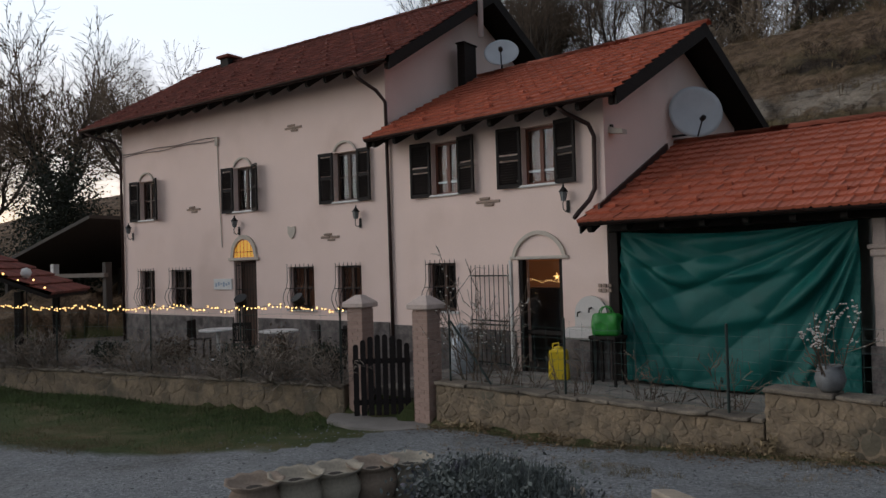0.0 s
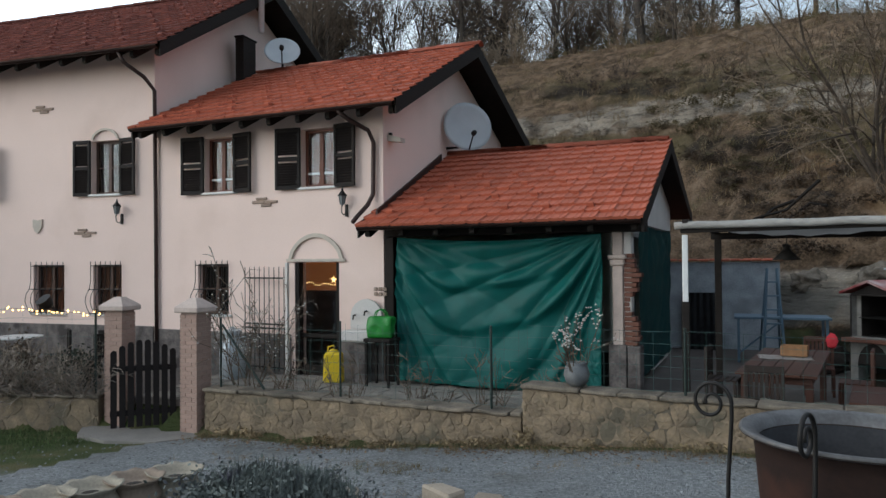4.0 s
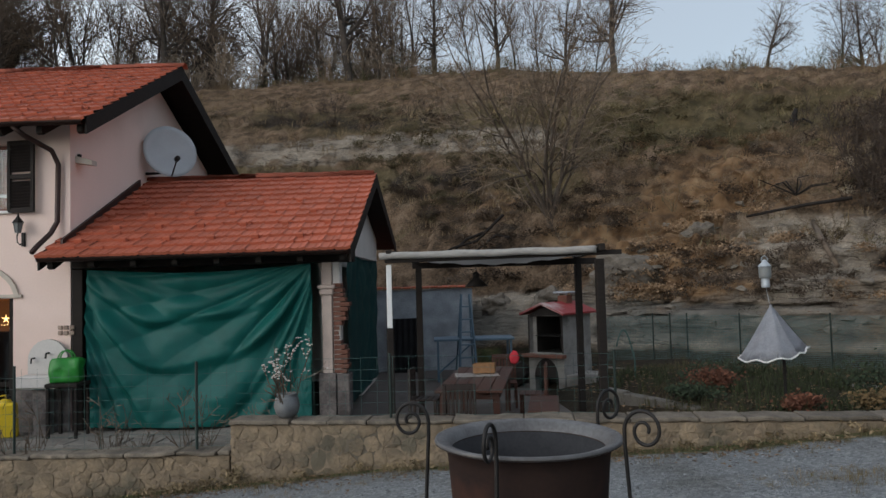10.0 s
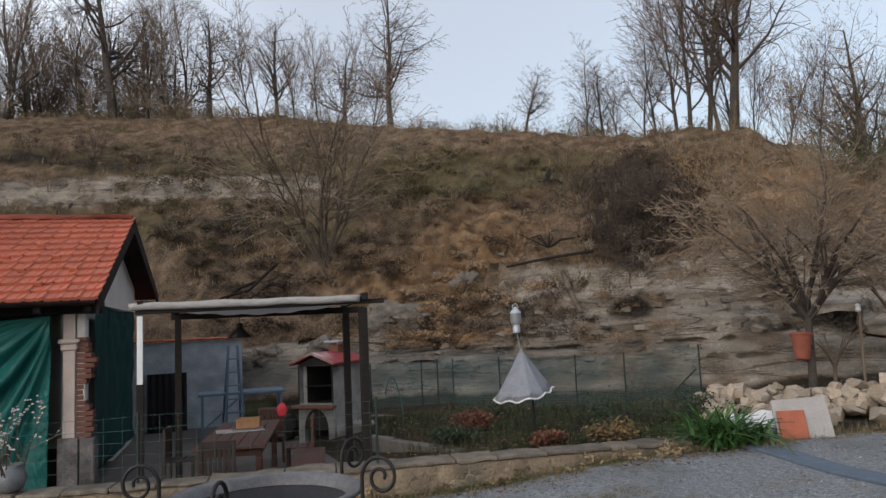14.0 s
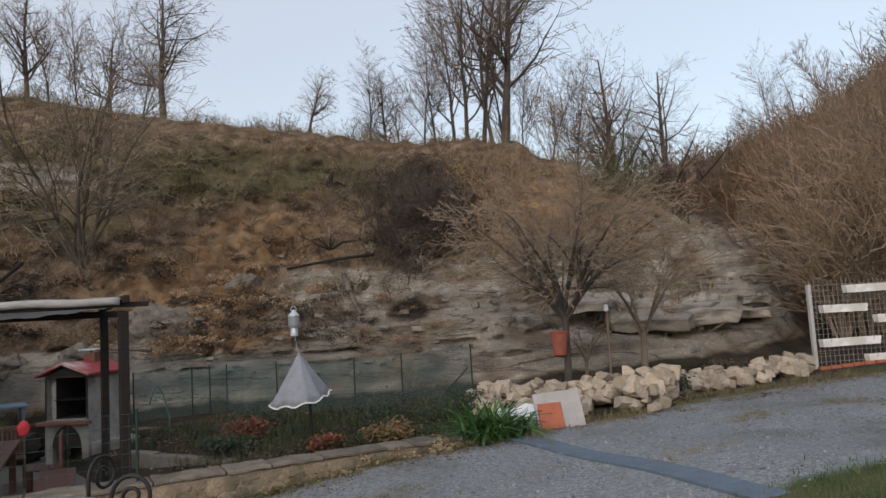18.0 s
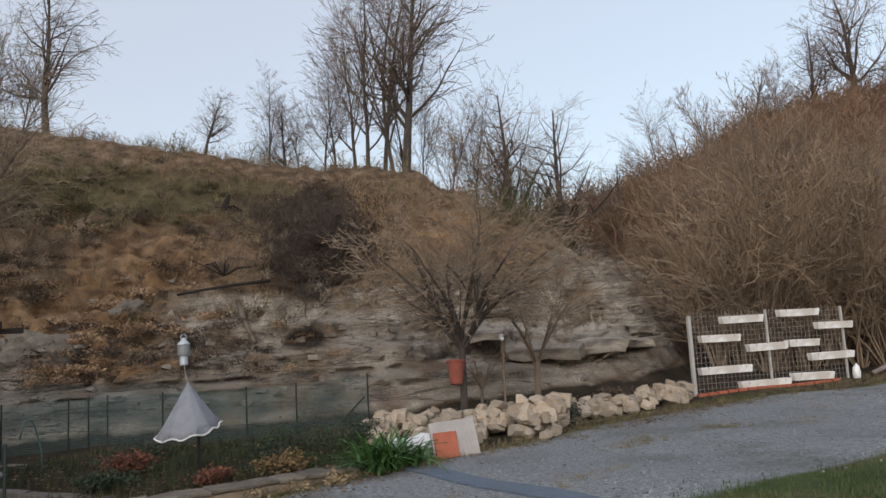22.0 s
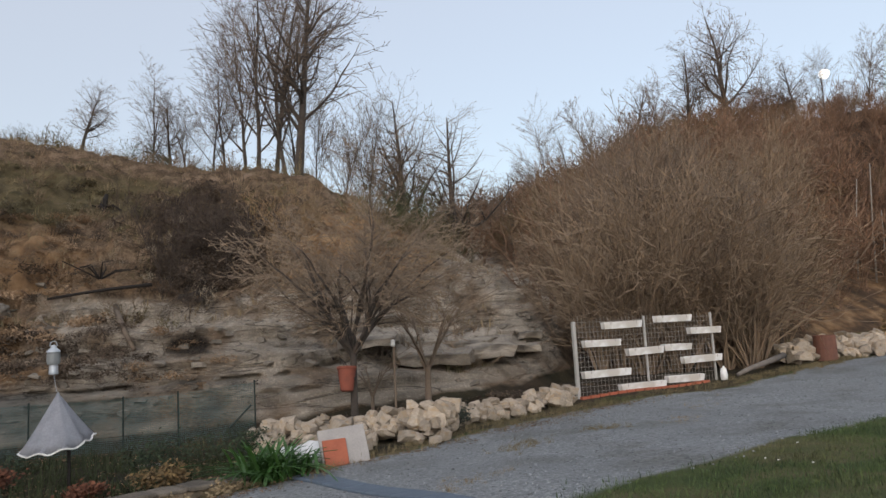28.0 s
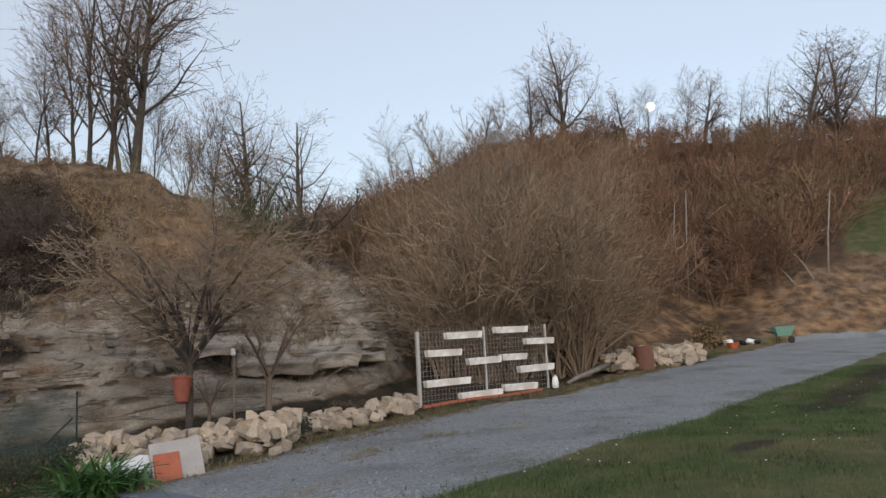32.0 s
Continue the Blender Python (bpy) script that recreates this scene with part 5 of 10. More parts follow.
part("stub_base", block(9.985, 10.20, 0.0, 0.34, -0.2, 0.83, 0.02), PLINTH, stub, "rough grey stone base")


def cloth(name, material, w, h, folds, label, category, m, sag=0.0, n=70, k=50, swag=0.0):
    """A hanging sheet with folds that gather to its upper corners."""
    bm = bmesh.new()
    rows = []
    for j in range(k + 1):
        q = j / k
        row = []
        for i in range(n + 1):
            p = i / n
            d = 0.0
            for cx, cy, f, a, ph in folds:
                ang = math.atan2(q - cy, p - cx)
                dist = math.hypot(p - cx, q - cy)
                ridge = 1 - 2 * abs(math.sin(ang * f * 0.5 + ph + 0.5 * noise.noise(Vector((p * 3, q * 3, f)))))
                d += a * ridge * min(1, dist * 2.2) * max(0.10, 1 - dist * 0.7) * (0.5 + noise.noise(Vector((ang * 4, dist * 1.5, ph))) + 0.4)
            cr = Vector((p * 5 + q * 3.0, q * 4 - p * 1.5, 1))
            d += 0.03 * (1 - abs(noise.noise(cr)) * 3) * q * (1 - q * 0.3) + 0.010 * noise.noise(Vector((p * 14, q * 14, 1)))
            s = q / max(0.10, 1 - ((p - 0.47) / 0.56) ** 2)
            f = (s * 2.7 + 0.55 * noise.noise(Vector((p * 2.2, q * 2.2, 8))) + 0.1) % 1.0
            f = f / 0.74 if f < 0.74 else (1 - f) / 0.26
            d -= swag * f * f * (3 - 2 * f) * min(1, q * 3) * max(0.15, min(1, 1.9 - s)) * (0.7 + 0.8 * noise.noise(Vector((p * 3, s * 2, 4))))
            drop = sag * math.sin(math.pi * p) * (1 - q)
            edge = 0.035 * noise.noise(Vector((p * 7, 0, 3))) * q
            row.append(bm.verts.new((p * w + 0.03 * math.sin(q * 5) * (p - 0.5), d, h * (1 - q) - drop + edge)))
        rows.append(row)
    for j in range(k):
        for i in range(n):
            bm.faces.new((rows[j][i], rows[j + 1][i], rows[j + 1][i + 1], rows[j][i + 1]))
    bmesh.ops.solidify(bm, geom=bm.faces[:], thickness=0.004)
    ob = part(name, bm, material, None, smooth=True, m=m)
    return tagged(ob, label, category)


cloth("green_tarpaulin", TARP, 3.68, 2.58, ((-0.02, -0.04, 17, 0.040, 0.4), (1.03, -0.04, 28, 0.075, 1.1)), "large green tarpaulin hung in folds across the annex front", "tarpaulin", SIDE @ pose(5.94, -0.12, 0.06), 0.09, 170, 130, 0.15)
cloth("side_netting", NETTING, 4.4, 2.60, ((0.2, -0.3, 22, 0.04, 0.0), (0.9, -0.2, 16, 0.03, 1.0)), "dark green netting hung over the annex side opening", "netting", SIDE @ pose(10.12, 0.40, 0.22, 0, 0, 90), 0.05)

# ---- terrace and garden walls ----
bm = bmesh.new()
prism(bm, [(-26, 6.95), (-9.2, 9.93), (-7.0, 9.98), (-1.9, 9.52), (3.3, 8.52), (3.7, 13), (3.5, 21), (-26, 21)], 2, -0.11, -0.004)
terrace = tagged(part("terrace_floor", bm, FLOORING), "worn grey stone terrace paving", "paving", kind="structure")
FLAG = mat("pale_grey_flagstone", (0.260, 0.235, 0.205), (0.145, 0.130, 0.114), 0.9, 3, 30, 0.5, rand=0.30, spots=(0.11, 0.10, 0.08))
fl = random.Random(58)
for j in range(6):
    u = -8.6 + 0.2 * (j % 2)
    while u < -1.9:
        ln = fl.uniform(0.45, 0.85)
        yb = float(np.interp(u, [-9.2, -7.0, -1.9], [9.98, 10.02, 9.56])) + 0.03 + j * 0.46
        if yb < 12.35:
            sl = block(0.012, ln - 0.012, 0.012, 0.45, -0.006, 0.012 + fl.uniform(0, 0.012), 0.006)
            for v in sl.verts:
                v.co += Vector((0.05 * noise.noise(v.co * 2 + Vector((u, j, 0))), 0.05 * noise.noise(v.co * 2 + Vector((j, u, 3))), 0))
            part("flagstone", sl, FLAG, terrace, m=pose(u, yb, 0, 0, 0, -5))
        u += ln
RAMP = mat("pale_concrete_step", (0.24, 0.22, 0.20), (0.18, 0.165, 0.15), 0.9, 3, 40, 0.4)
bm = bmesh.new()
prism(bm, [(-9.2, 9.45), (-8.9, 9.05), (-8.2, 8.85), (-7.4, 9.0), (-7.0, 9.4), (-7.2, 9.98), (-8.9, 9.98)], 2, -0.75, -0.435)
tagged(part("gate_step", bm, RAMP), "pale worn concrete step before the garden gate", "step", kind="structure")


def rubble(parent, run, z_low, z_top, seed, size=(0.20, 0.15)):
    """Irregular stones that fill a wall's face, each one cut against its neighbours."""
    rnd = random.Random(seed)
    nx, nz = max(1, int(run / size[0])), max(1, int((z_top - z_low) / size[1]))
    pts = [((i + 0.5 + rnd.uniform(-0.42, 0.42) + 0.5 * (j % 2)) * run / nx, z_low + (j + 0.5 + rnd.uniform(-0.34, 0.34)) * (z_top - z_low) / nz) for j in range(nz) for i in range(-1, nx + 1)]
    for k, (px, pz) in enumerate(pts):
        poly = [(0.0, z_low), (run, z_low), (run, z_top), (0.0, z_top)]
        for m_, (qx, qz) in enumerate(pts):
            if m_ == k or abs(qx - px) > 1.1 or not poly:
                continue
            mx, mz, dx, dz = (px + qx) / 2, (pz + qz) / 2, qx - px, qz - pz
            out = []
            for a in range(len(poly)):
                (ax, az_), (bx, bz_) = poly[a], poly[(a + 1) % len(poly)]
                fa, fb = (ax - mx) * dx + (az_ - mz) * dz, (bx - mx) * dx + (bz_ - mz) * dz
                if fa <= 0:
                    out.append((ax, az_))
                if fa * fb < 0:
                    t = fa / (fa - fb)
                    out.append((ax + (bx - ax) * t, az_ + (bz_ - az_) * t))
            poly = out
        if len(poly) < 3:
            continue
        for cut in range(2):
            n = len(poly)
            poly = [((p[0] * w + q[0] * (4 - w)) / 4, (p[1] * w + q[1] * (4 - w)) / 4) for p, q in ((poly[i], poly[(i + 1) % n]) for i in range(n)) for w in (3, 1)] if n < 14 else poly
        poly = [(x + rnd.uniform(-0.010, 0.010), z + rnd.uniform(-0.010, 0.010)) for x, z in poly]
        cx, cz_ = sum(p[0] for p in poly) / len(poly), sum(p[1] for p in poly) / len(poly)
        bm = bmesh.new()
        proud = rnd.uniform(-0.014, -0.002)
        shr = rnd.uniform(0.84, 1.02)
        o = [bm.verts.new((cx + (x - cx) * shr, 0.002, cz_ + (z - cz_) * shr)) for x, z in poly]
        i_ = [bm.verts.new((cx + (x - cx) * 0.90 + rnd.uniform(-0.008, 0.008), proud + rnd.uniform(-0.006, 0.006), cz_ + (z - cz_) * 0.90)) for x, z in poly]
        n = len(poly)
        for a in range(n):
            bm.faces.new((o[a], o[(a + 1) % n], i_[(a + 1) % n], i_[a]))
        c = bm.verts.new((cx, proud - 0.008, cz_))
        for a in range(n):
            bm.faces.new((i_[a], i_[(a + 1) % n], c))
        bmesh.ops.recalc_face_normals(bm, faces=bm.faces)
        part("stone", bm, STONE, parent)


def garden_wall(name, a, b, z_low, z_top, label, stones=True, coping=True, thick=0.32):
    """A low masonry wall from a to b with stones in its face and slabs on top."""
    a, b = Vector(a), Vector(b)
    run = (b - a).length
    yaw = math.degrees(math.atan2(b.y - a.y, b.x - a.x))
    w = thing(name, label, "wall", pose(a.x, a.y, 0, 0, 0, yaw), kind="structure")
    part("core", block(0, run, 0.0, thick, z_low, z_top - 0.05, 0.01), MORTAR, w)
    rnd = random.Random(len(name) + int(run * 10))
    if coping:
        x = -0.02
        while x < run:
            ln = min(rnd.uniform(0.30, 0.85), run - x + 0.02)
            if ln > 0.12:
                sl = block(x + 0.006, x + ln - 0.006, -0.045 + rnd.uniform(-0.012, 0.012), thick + 0.03, z_top - 0.05 + rnd.uniform(0, 0.008), z_top + rnd.uniform(-0.006, 0.012), 0.012)
                bmesh.ops.subdivide_edges(sl, edges=[e for e in sl.edges if abs(e.verts[0].co.x - e.verts[1].co.x) > 0.2], cuts=4)
                for v in sl.verts:
                    v.co.y += 0.055 * noise.noise(Vector((v.co.x * 6 + x * 9, v.co.y * 5, 1)))
                    v.co.z += 0.026 * noise.noise(Vector((v.co.x * 4 + x * 7, v.co.y * 4, 3)))
                part("coping_slab", sl, COPING, w)
            x += ln
    if stones:
        rubble(w, run, z_low, z_top - 0.055, len(name), (0.20, 0.15) if run < 12 else (0.34, 0.24))
    return w


garden_wall("garden_wall_middle", (-7.02, 9.675, 0), (-1.92, 9.205, 0), -0.55, 0.27, "low tan rubble garden wall with stone coping")
garden_wall("garden_wall_right", (-1.90, 9.20, 0), (6.78, 7.545, 0), -0.25, 0.63, "low tan rubble garden wall with flat stone coping")
garden_wall("garden_wall_left", (-26.0, 6.62, 0), (-9.02, 9.62, 0), -0.9, 0.06, "low weathered rubble and cement garden wall with coping", True)


JOINT = mat("pale_brick_joint", (0.42, 0.31, 0.26), (0.34, 0.25, 0.21), 0.95, 6, 50, 0.4)


def pillar(x, y, yaw, name="gate_pillar"):
    """A brick gate pier with a pyramid cap."""
    p = thing(name, "pale brick gate pillar with a pyramid stone cap", "pillar", pose(x, y, 0, 0, 0, yaw), group="gate pillars")
    part("core", block(-0.155, 0.155, -0.155, 0.155, -0.6, 1.44), JOINT, p)
    zz, k = -0.42, 0
    while zz < 1.40:
        for face in range(4):
            m = Matrix.Rotation(face * math.pi / 2, 4, "Z")
            cuts = ((-0.17, 0.055), (0.065, 0.168)) if k % 2 else ((-0.17, -0.065), (-0.055, 0.168))
            for a, b in cuts:
                share("brick", BRICK_MESH, p, m @ Matrix.Translation(((a + b) / 2, -0.162, zz + 0.028)) @ Matrix.Diagonal(((b - a), 1, 1, 1)))
        zz += 0.068
        k += 1
    part("cap_slab", block(-0.235, 0.235, -0.235, 0.235, 1.44, 1.53, 0.015), COLUMN, p, "pinkish stone cap")
    bm = bmesh.new()
    base = [bm.verts.new((sx * 0.22, sy * 0.22, 1.531)) for sx, sy in ((-1, -1), (1, -1), (1, 1), (-1, 1))]
    top = [bm.verts.new((sx * 0.06, sy * 0.06, 1.66)) for sx, sy in ((-1, -1), (1, -1), (1, 1), (-1, 1))]
    for i in range(4):
        bm.faces.new((base[i], base[(i + 1) % 4], top[(i + 1) % 4], top[i]))
    bm.faces.new(top)
    bm.faces.new(base[::-1])
    part("cap_pyramid", bm, COLUMN, p)
    return p


BRICK_MESH = mesh_of(block(-0.5, 0.5, -0.002, 0.010, -0.029, 0.029, 0.003), "brick", BRICK)
pillar(-7.26, 9.78, -5)
pillar(-8.80, 9.86, 4)

gate = thing("picket_gate", "dark picket garden gate with rounded tops, standing open", "gate", pose(-7.74, 9.93, -0.44, 0, 0, 219))
for k in range(8):
    x = 0.01 + k * 0.125
    h = 1.24 + 0.20 * math.sin(math.pi * (k + 0.5) / 8)
    bm = bmesh.new()
    prism(bm, [(x, 0.06), (x + 0.092, 0.06), (x + 0.092, h - 0.046)] + [(x + 0.046 + 0.046 * math.cos(math.pi * j / 6), h - 0.046 + 0.046 * math.sin(math.pi * j / 6)) for j in range(1, 6)] + [(x, h - 0.046)], 1, -0.012, 0.012)
    part("picket", bm, SHUTTER, gate)
for zz in (0.28, 0.98):
    part("rail", block(0.0, 0.99, -0.045, -0.014, zz - 0.045, zz + 0.045, 0.005), SHUTTER, gate)

# ---- fences on the wall ----
GREENPOST = mat("dark_green_steel", (0.010, 0.020, 0.017), (0.014, 0.026, 0.022), 0.55, 5, 50, 0.1)
WIRE = mat("green_coated_wire", (0.045, 0.095, 0.085), (0.06, 0.11, 0.10), 0.5, 5, 50, 0.0)


NETWIRE = mat("teal_fence_netting", (0.070, 0.135, 0.128), (0.095, 0.165, 0.155), 0.6, 5, 50, 0.0)


def wire_fence(name, pts, posts, h, label, grid=0.11, upright=0.16, wire=0.0022, material=WIRE):
    """Steel posts with a wire mesh between them along pts (x, y, z of its foot)."""
    f = thing(name, label, "fence")
    P = [Vector(p) for p in pts]
    lens = [0]
    for i in range(len(P) - 1):
        lens.append(lens[-1] + (P[i + 1] - P[i]).length)

    def at(s):
        s = min(max(s, 0), lens[-1] - 1e-6)
        for i in range(len(P) - 1):
            if s <= lens[i + 1]:
                return P[i].lerp(P[i + 1], (s - lens[i]) / (lens[i + 1] - lens[i]))
        return P[-1]
    for s in posts:
        p = at(s * lens[-1])
        part("post", bar([p - Vector((0, 0, 0.15)), p + Vector((0, 0, h + 0.04))], 0.017, 8), GREENPOST, f)
    bm = bmesh.new()
    zz = 0.04
    step = 0.5
    while zz <= h:
        line = [at(lens[-1] * i / max(2, int(lens[-1] / step))) + Vector((0, 0.0, zz + 0.012 * math.sin(i * 1.7 + zz * 9))) for i in range(max(2, int(lens[-1] / step)) + 1)]
        tube(bm, line, wire, 3, cap=False)
        zz += grid
    s = 0
    while s < lens[-1]:
        p = at(s)
        tube(bm, [p + Vector((0, 0, 0.02)), p + Vector((0, 0, h))], wire * 0.8, 3, cap=False)
        s += upright
    ob = part("wire_mesh", bm, material, f, "green coated wire mesh")
    ob["kind"] = "stuff"
    return f


wire_fence("terrace_fence", [(-6.95, 9.80, 0.27), (-1.95, 9.34, 0.27)], (0.03, 0.46, 0.92), 1.05, "green wire fence with steel posts on the garden wall", 0.15, 0.2)
wire_fence("pergola_fence", [(-1.85, 9.32, 0.63), (2.75, 8.46, 0.63)], (0.42, 1.0), 0.75, "green wire fence with steel posts on the garden wall", 0.14, 0.2)
part("strut", bar([(-6.75, 9.75, 1.25), (-5.95, 9.66, 0.30)], 0.018, 6), GREENPOST, bpy.data.objects["terrace_fence"])
wire_fence("vine_fence", [(-26, 6.78, 0.06), (-9.1, 9.75, 0.06)], (0.03, 0.2, 0.36, 0.55, 0.72, 0.86, 0.995), 1.36, "old wire fence overgrown with bare vines", 0.3, 0.45)

lights = thing("fairy_light_string", "string of warm fairy lights along the garden fence", "fairy lights")
bm, bm2 = bmesh.new(), bmesh.new()
rnd = random.Random(5)
line = []
for k in range(190):
    q = k / 189
    x, y = -26 + 16.9 * q, 6.78 + 2.97 * q
    zz = 1.43 + 0.028 * math.sin(k * 0.23) + 0.018 * math.sin(k * 0.7) + rnd.uniform(-0.012, 0.012)
    line.append((x, y - 0.03, zz))
    for r in range(1 + (k % 3 == 0)):
        bmesh.ops.create_icosphere(bm2, subdivisions=1, radius=0.0145, matrix=Matrix.Translation((x + rnd.uniform(-0.03, 0.03), y - 0.04, zz + rnd.uniform(-0.05, 0.03))))
tube(bm, line, 0.004, 4)
part("cable", bm, GREENPOST, lights)
ob = part("bulbs", bm2, BULB, lights, "tiny warm white bulbs")

# terracotta pots in a row and lavender
POTCLAY = mat("weathered_cream_clay", (0.36, 0.315, 0.245), (0.22, 0.19, 0.15), 0.9, 6, 45, 0.35)
POTRED = mat("weathered_red_clay", (0.285, 0.22, 0.165), (0.18, 0.135, 0.105), 0.9, 6, 45, 0.35)
SOIL = mat("dark_potting_soil", (0.030, 0.023, 0.018), (0.045, 0.034, 0.026), 1.0, 20, 60, 0.8)


def frilled_pot(x, y, material, label, r=0.235, h=0.43):
    z0 = gz(x, y)
    p = thing("frilled_pot", label, "flower pot", pose(x, y, z0), group="row of clay pots")

    def frill(a, q, zz):
        return q * (1 + 0.035 * math.sin(a * 9) * max(0, (zz - h * 0.86) / (h * 0.14)))
    bm = bmesh.new()
    lathe(bm, [(r * 0.62, 0), (r * 0.66, 0.02), (r * 0.93, h * 0.50), (r * 0.96, h * 0.66), (r * 0.80, h * 0.84), (r * 0.86, h * 0.90), (r * 1.08, h * 0.99), (r * 1.06, h * 1.015), (r * 0.92, h * 0.97), (r * 0.76, h * 0.86)], 54, (0, 0, 0), frill)
    for v in bm.verts:
        if v.co.z > h * 0.93:
            v.co.z += 0.007 * math.sin(math.atan2(v.co.y, v.co.x) * 9)
    part("pot_body", bm, material, p, smooth=True)
    part("soil", turned([(r * 0.74, h * 0.80), (r * 0.74, h * 0.83), (r * 0.3, h * 0.86), (0.0001, h * 0.865)], 20), SOIL, p)
    return p


for x, y, m_, lb in ((-4.95, 4.20, POTRED, "weathered reddish clay pot with a frilled rim"), (-4.80, 4.54, POTCLAY, "weathered cream clay pot with a frilled rim"), (-4.66, 4.89, POTCLAY, "weathered cream clay pot with a frilled rim"), (-4.53, 5.25, POTRED, "reddish clay pot with a frilled rim"), (-4.38, 5.60, POTCLAY, "weathered cream clay pot with a frilled rim")):
    frilled_pot(x, y, m_, lb)

# ---- the cauldron on its scrolled stand ----
CX, CY = 0.82, 4.02
cz = gz(CX, CY)
WORNRIM = mat("worn_grey_rim", (0.15, 0.148, 0.150), (0.085, 0.08, 0.08), 0.5, 8, 50, 0.2, metal=0.3)
cauldron = thing("iron_cauldron", "huge rusty iron cauldron on a scrolled wrought-iron stand", "cauldron", pose(CX, CY, 0))
zr_ = 1.375
LINING = mat("dark_grey_cauldron_lining", (0.040, 0.040, 0.043), (0.026, 0.026, 0.028), 0.8, 6, 50, 0.2, spec=0.15)
part("inner_lining", turned([(0.0001, zr_ - 0.768), (0.198, zr_ - 0.758), (0.3285, zr_ - 0.677), (0.3885, zr_ - 0.54), (0.4335, zr_ - 0.05), (0.432, zr_ - 0.05), (0.387, zr_ - 0.54), (0.327, zr_ - 0.675), (0.197, zr_ - 0.755), (0.0001, zr_ - 0.765)], 64), LINING, cauldron, "dark grey inside of the bowl", smooth=True)
rim_bm = turned([(0.434, zr_ - 0.045), (0.456, zr_ + 0.002), (0.503, zr_ + 0.015), (0.524, zr_ + 0.012), (0.503, zr_ + 0.010), (0.458, zr_ - 0.004), (0.437, zr_ - 0.048)], 64)
bmesh.ops.delete(rim_bm, geom=[f for f in rim_bm.faces if len(f.verts) > 4], context="FACES_ONLY")
part("flat_rim", rim_bm, WORNRIM, cauldron, "worn flat grey rim", smooth=True)
part("rim", bar([(0.513 * math.cos(k * math.tau / 64), 0.513 * math.sin(k * math.tau / 64), zr_ + 0.004) for k in range(65)], 0.014, 8), WORNRIM, cauldron, "worn bare grey metal rim", smooth=True)
part("bowl", turned([(0.05, zr_ - 0.82), (0.25, zr_ - 0.80), (0.36, zr_ - 0.72), (0.415, zr_ - 0.56), (0.452, zr_ - 0.10), (0.462, zr_ - 0.03), (0.50, zr_ - 0.015), (0.525, zr_ - 0.004), (0.525, zr_ + 0.008), (0.50, zr_ + 0.006), (0.455, zr_ - 0.008), (0.435, zr_ - 0.05), (0.39, zr_ - 0.54), (0.33, zr_ - 0.68), (0.2, zr_ - 0.76), (0.0001, zr_ - 0.77)], 64), RUSTIRON, cauldron, "rusty iron bowl with a flat rim", smooth=True)


def scroll_leg(ang, lean):
    """A bar that rises from the ground past the rim and curls outward into a spiral."""
    d = Vector((math.cos(ang), math.sin(ang), 0))
    pts = [d * 0.60 + Vector((0, 0, cz - 0.02)), d * 0.585 + Vector((0, 0, zr_ - 0.30)), d * 0.565 + Vector((0, 0, zr_ + 0.02))]
    c = d * (0.565 + 0.105) + Vector((0, 0, zr_ + 0.10))
    n = 44
    for k in range(n + 1):
        t = k / n
        a = math.pi - t * 3.6 * math.pi / 1.15
        q = 0.105 * (1 - 0.80 * t)
        pts.append(c + d * (q * math.cos(a)) + Vector((0, 0, q * math.sin(a) * 1.1)))
    part("scroll_leg", bar(pts, 0.0110, 8, 0.009), IRON, cauldron, "bar curled into a spiral", smooth=True)


for a in (168, 243, 322, 30):
    scroll_leg(radians(a), 0)
part("leg_tie", bar([(0.6 * math.cos(radians(a)), 0.6 * math.sin(radians(a)), cz + 0.12) for a in (168, 243, 322, 390, 528)], 0.010, 6), IRON, cauldron)

# ---- pergola ----
GREYCANVAS = mat("grey_canvas", (0.46, 0.45, 0.44), (0.37, 0.36, 0.352), 0.8, 3, 50, 0.25)
PALECANVAS = mat("pale_rolled_canvas", (0.36, 0.34, 0.315), (0.25, 0.238, 0.226), 0.8, 6, 50, 0.3, stretch=(1, 6, 6))
pergola = thing("pergola", "dark timber pergola with a sagging grey canvas roof", "pergola")
FL, FR, BL, BR = Vector((0.10, 9.40, 0)), Vector((2.74, 8.88, 0)), Vector((0.62, 12.2, 0)), Vector((3.24, 11.75, 0))
for p, m_, lb, w in ((FL, WHITE, "white painted post", 0.034), (FR, DARKWOOD, "dark square post", 0.05), (BL, DARKWOOD, "dark square post", 0.05), (BR, DARKWOOD, "dark square post", 0.05)):
    part("post", block(p.x - w, p.x + w, p.y - w, p.y + w, -0.05 if m_ is DARKWOOD else 1.70, 2.52, 0.006), m_, pergola, lb)
part("post", block(FL.x - 0.045, FL.x + 0.045, FL.y - 0.045, FL.y + 0.045, -0.05, 1.697, 0.006), DARKWOOD, pergola, "dark lower post")


def beam(a, b, w, h, name="beam", material=DARKWOOD, lab=""):
    a, b = Vector(a), Vector(b)
    yaw = math.degrees(math.atan2(b.y - a.y, b.x - a.x))
    run = math.hypot(b.x - a.x, b.y - a.y)
    return part(name, block(0, run, -w / 2, w / 2, -h / 2, h / 2, 0.006), material, pergola, lab, m=Matrix.Translation(a) @ Matrix.Rotation(radians(yaw), 4, "Z") @ Matrix.Rotation(-math.atan2(b.z - a.z, run), 4, "Y"))


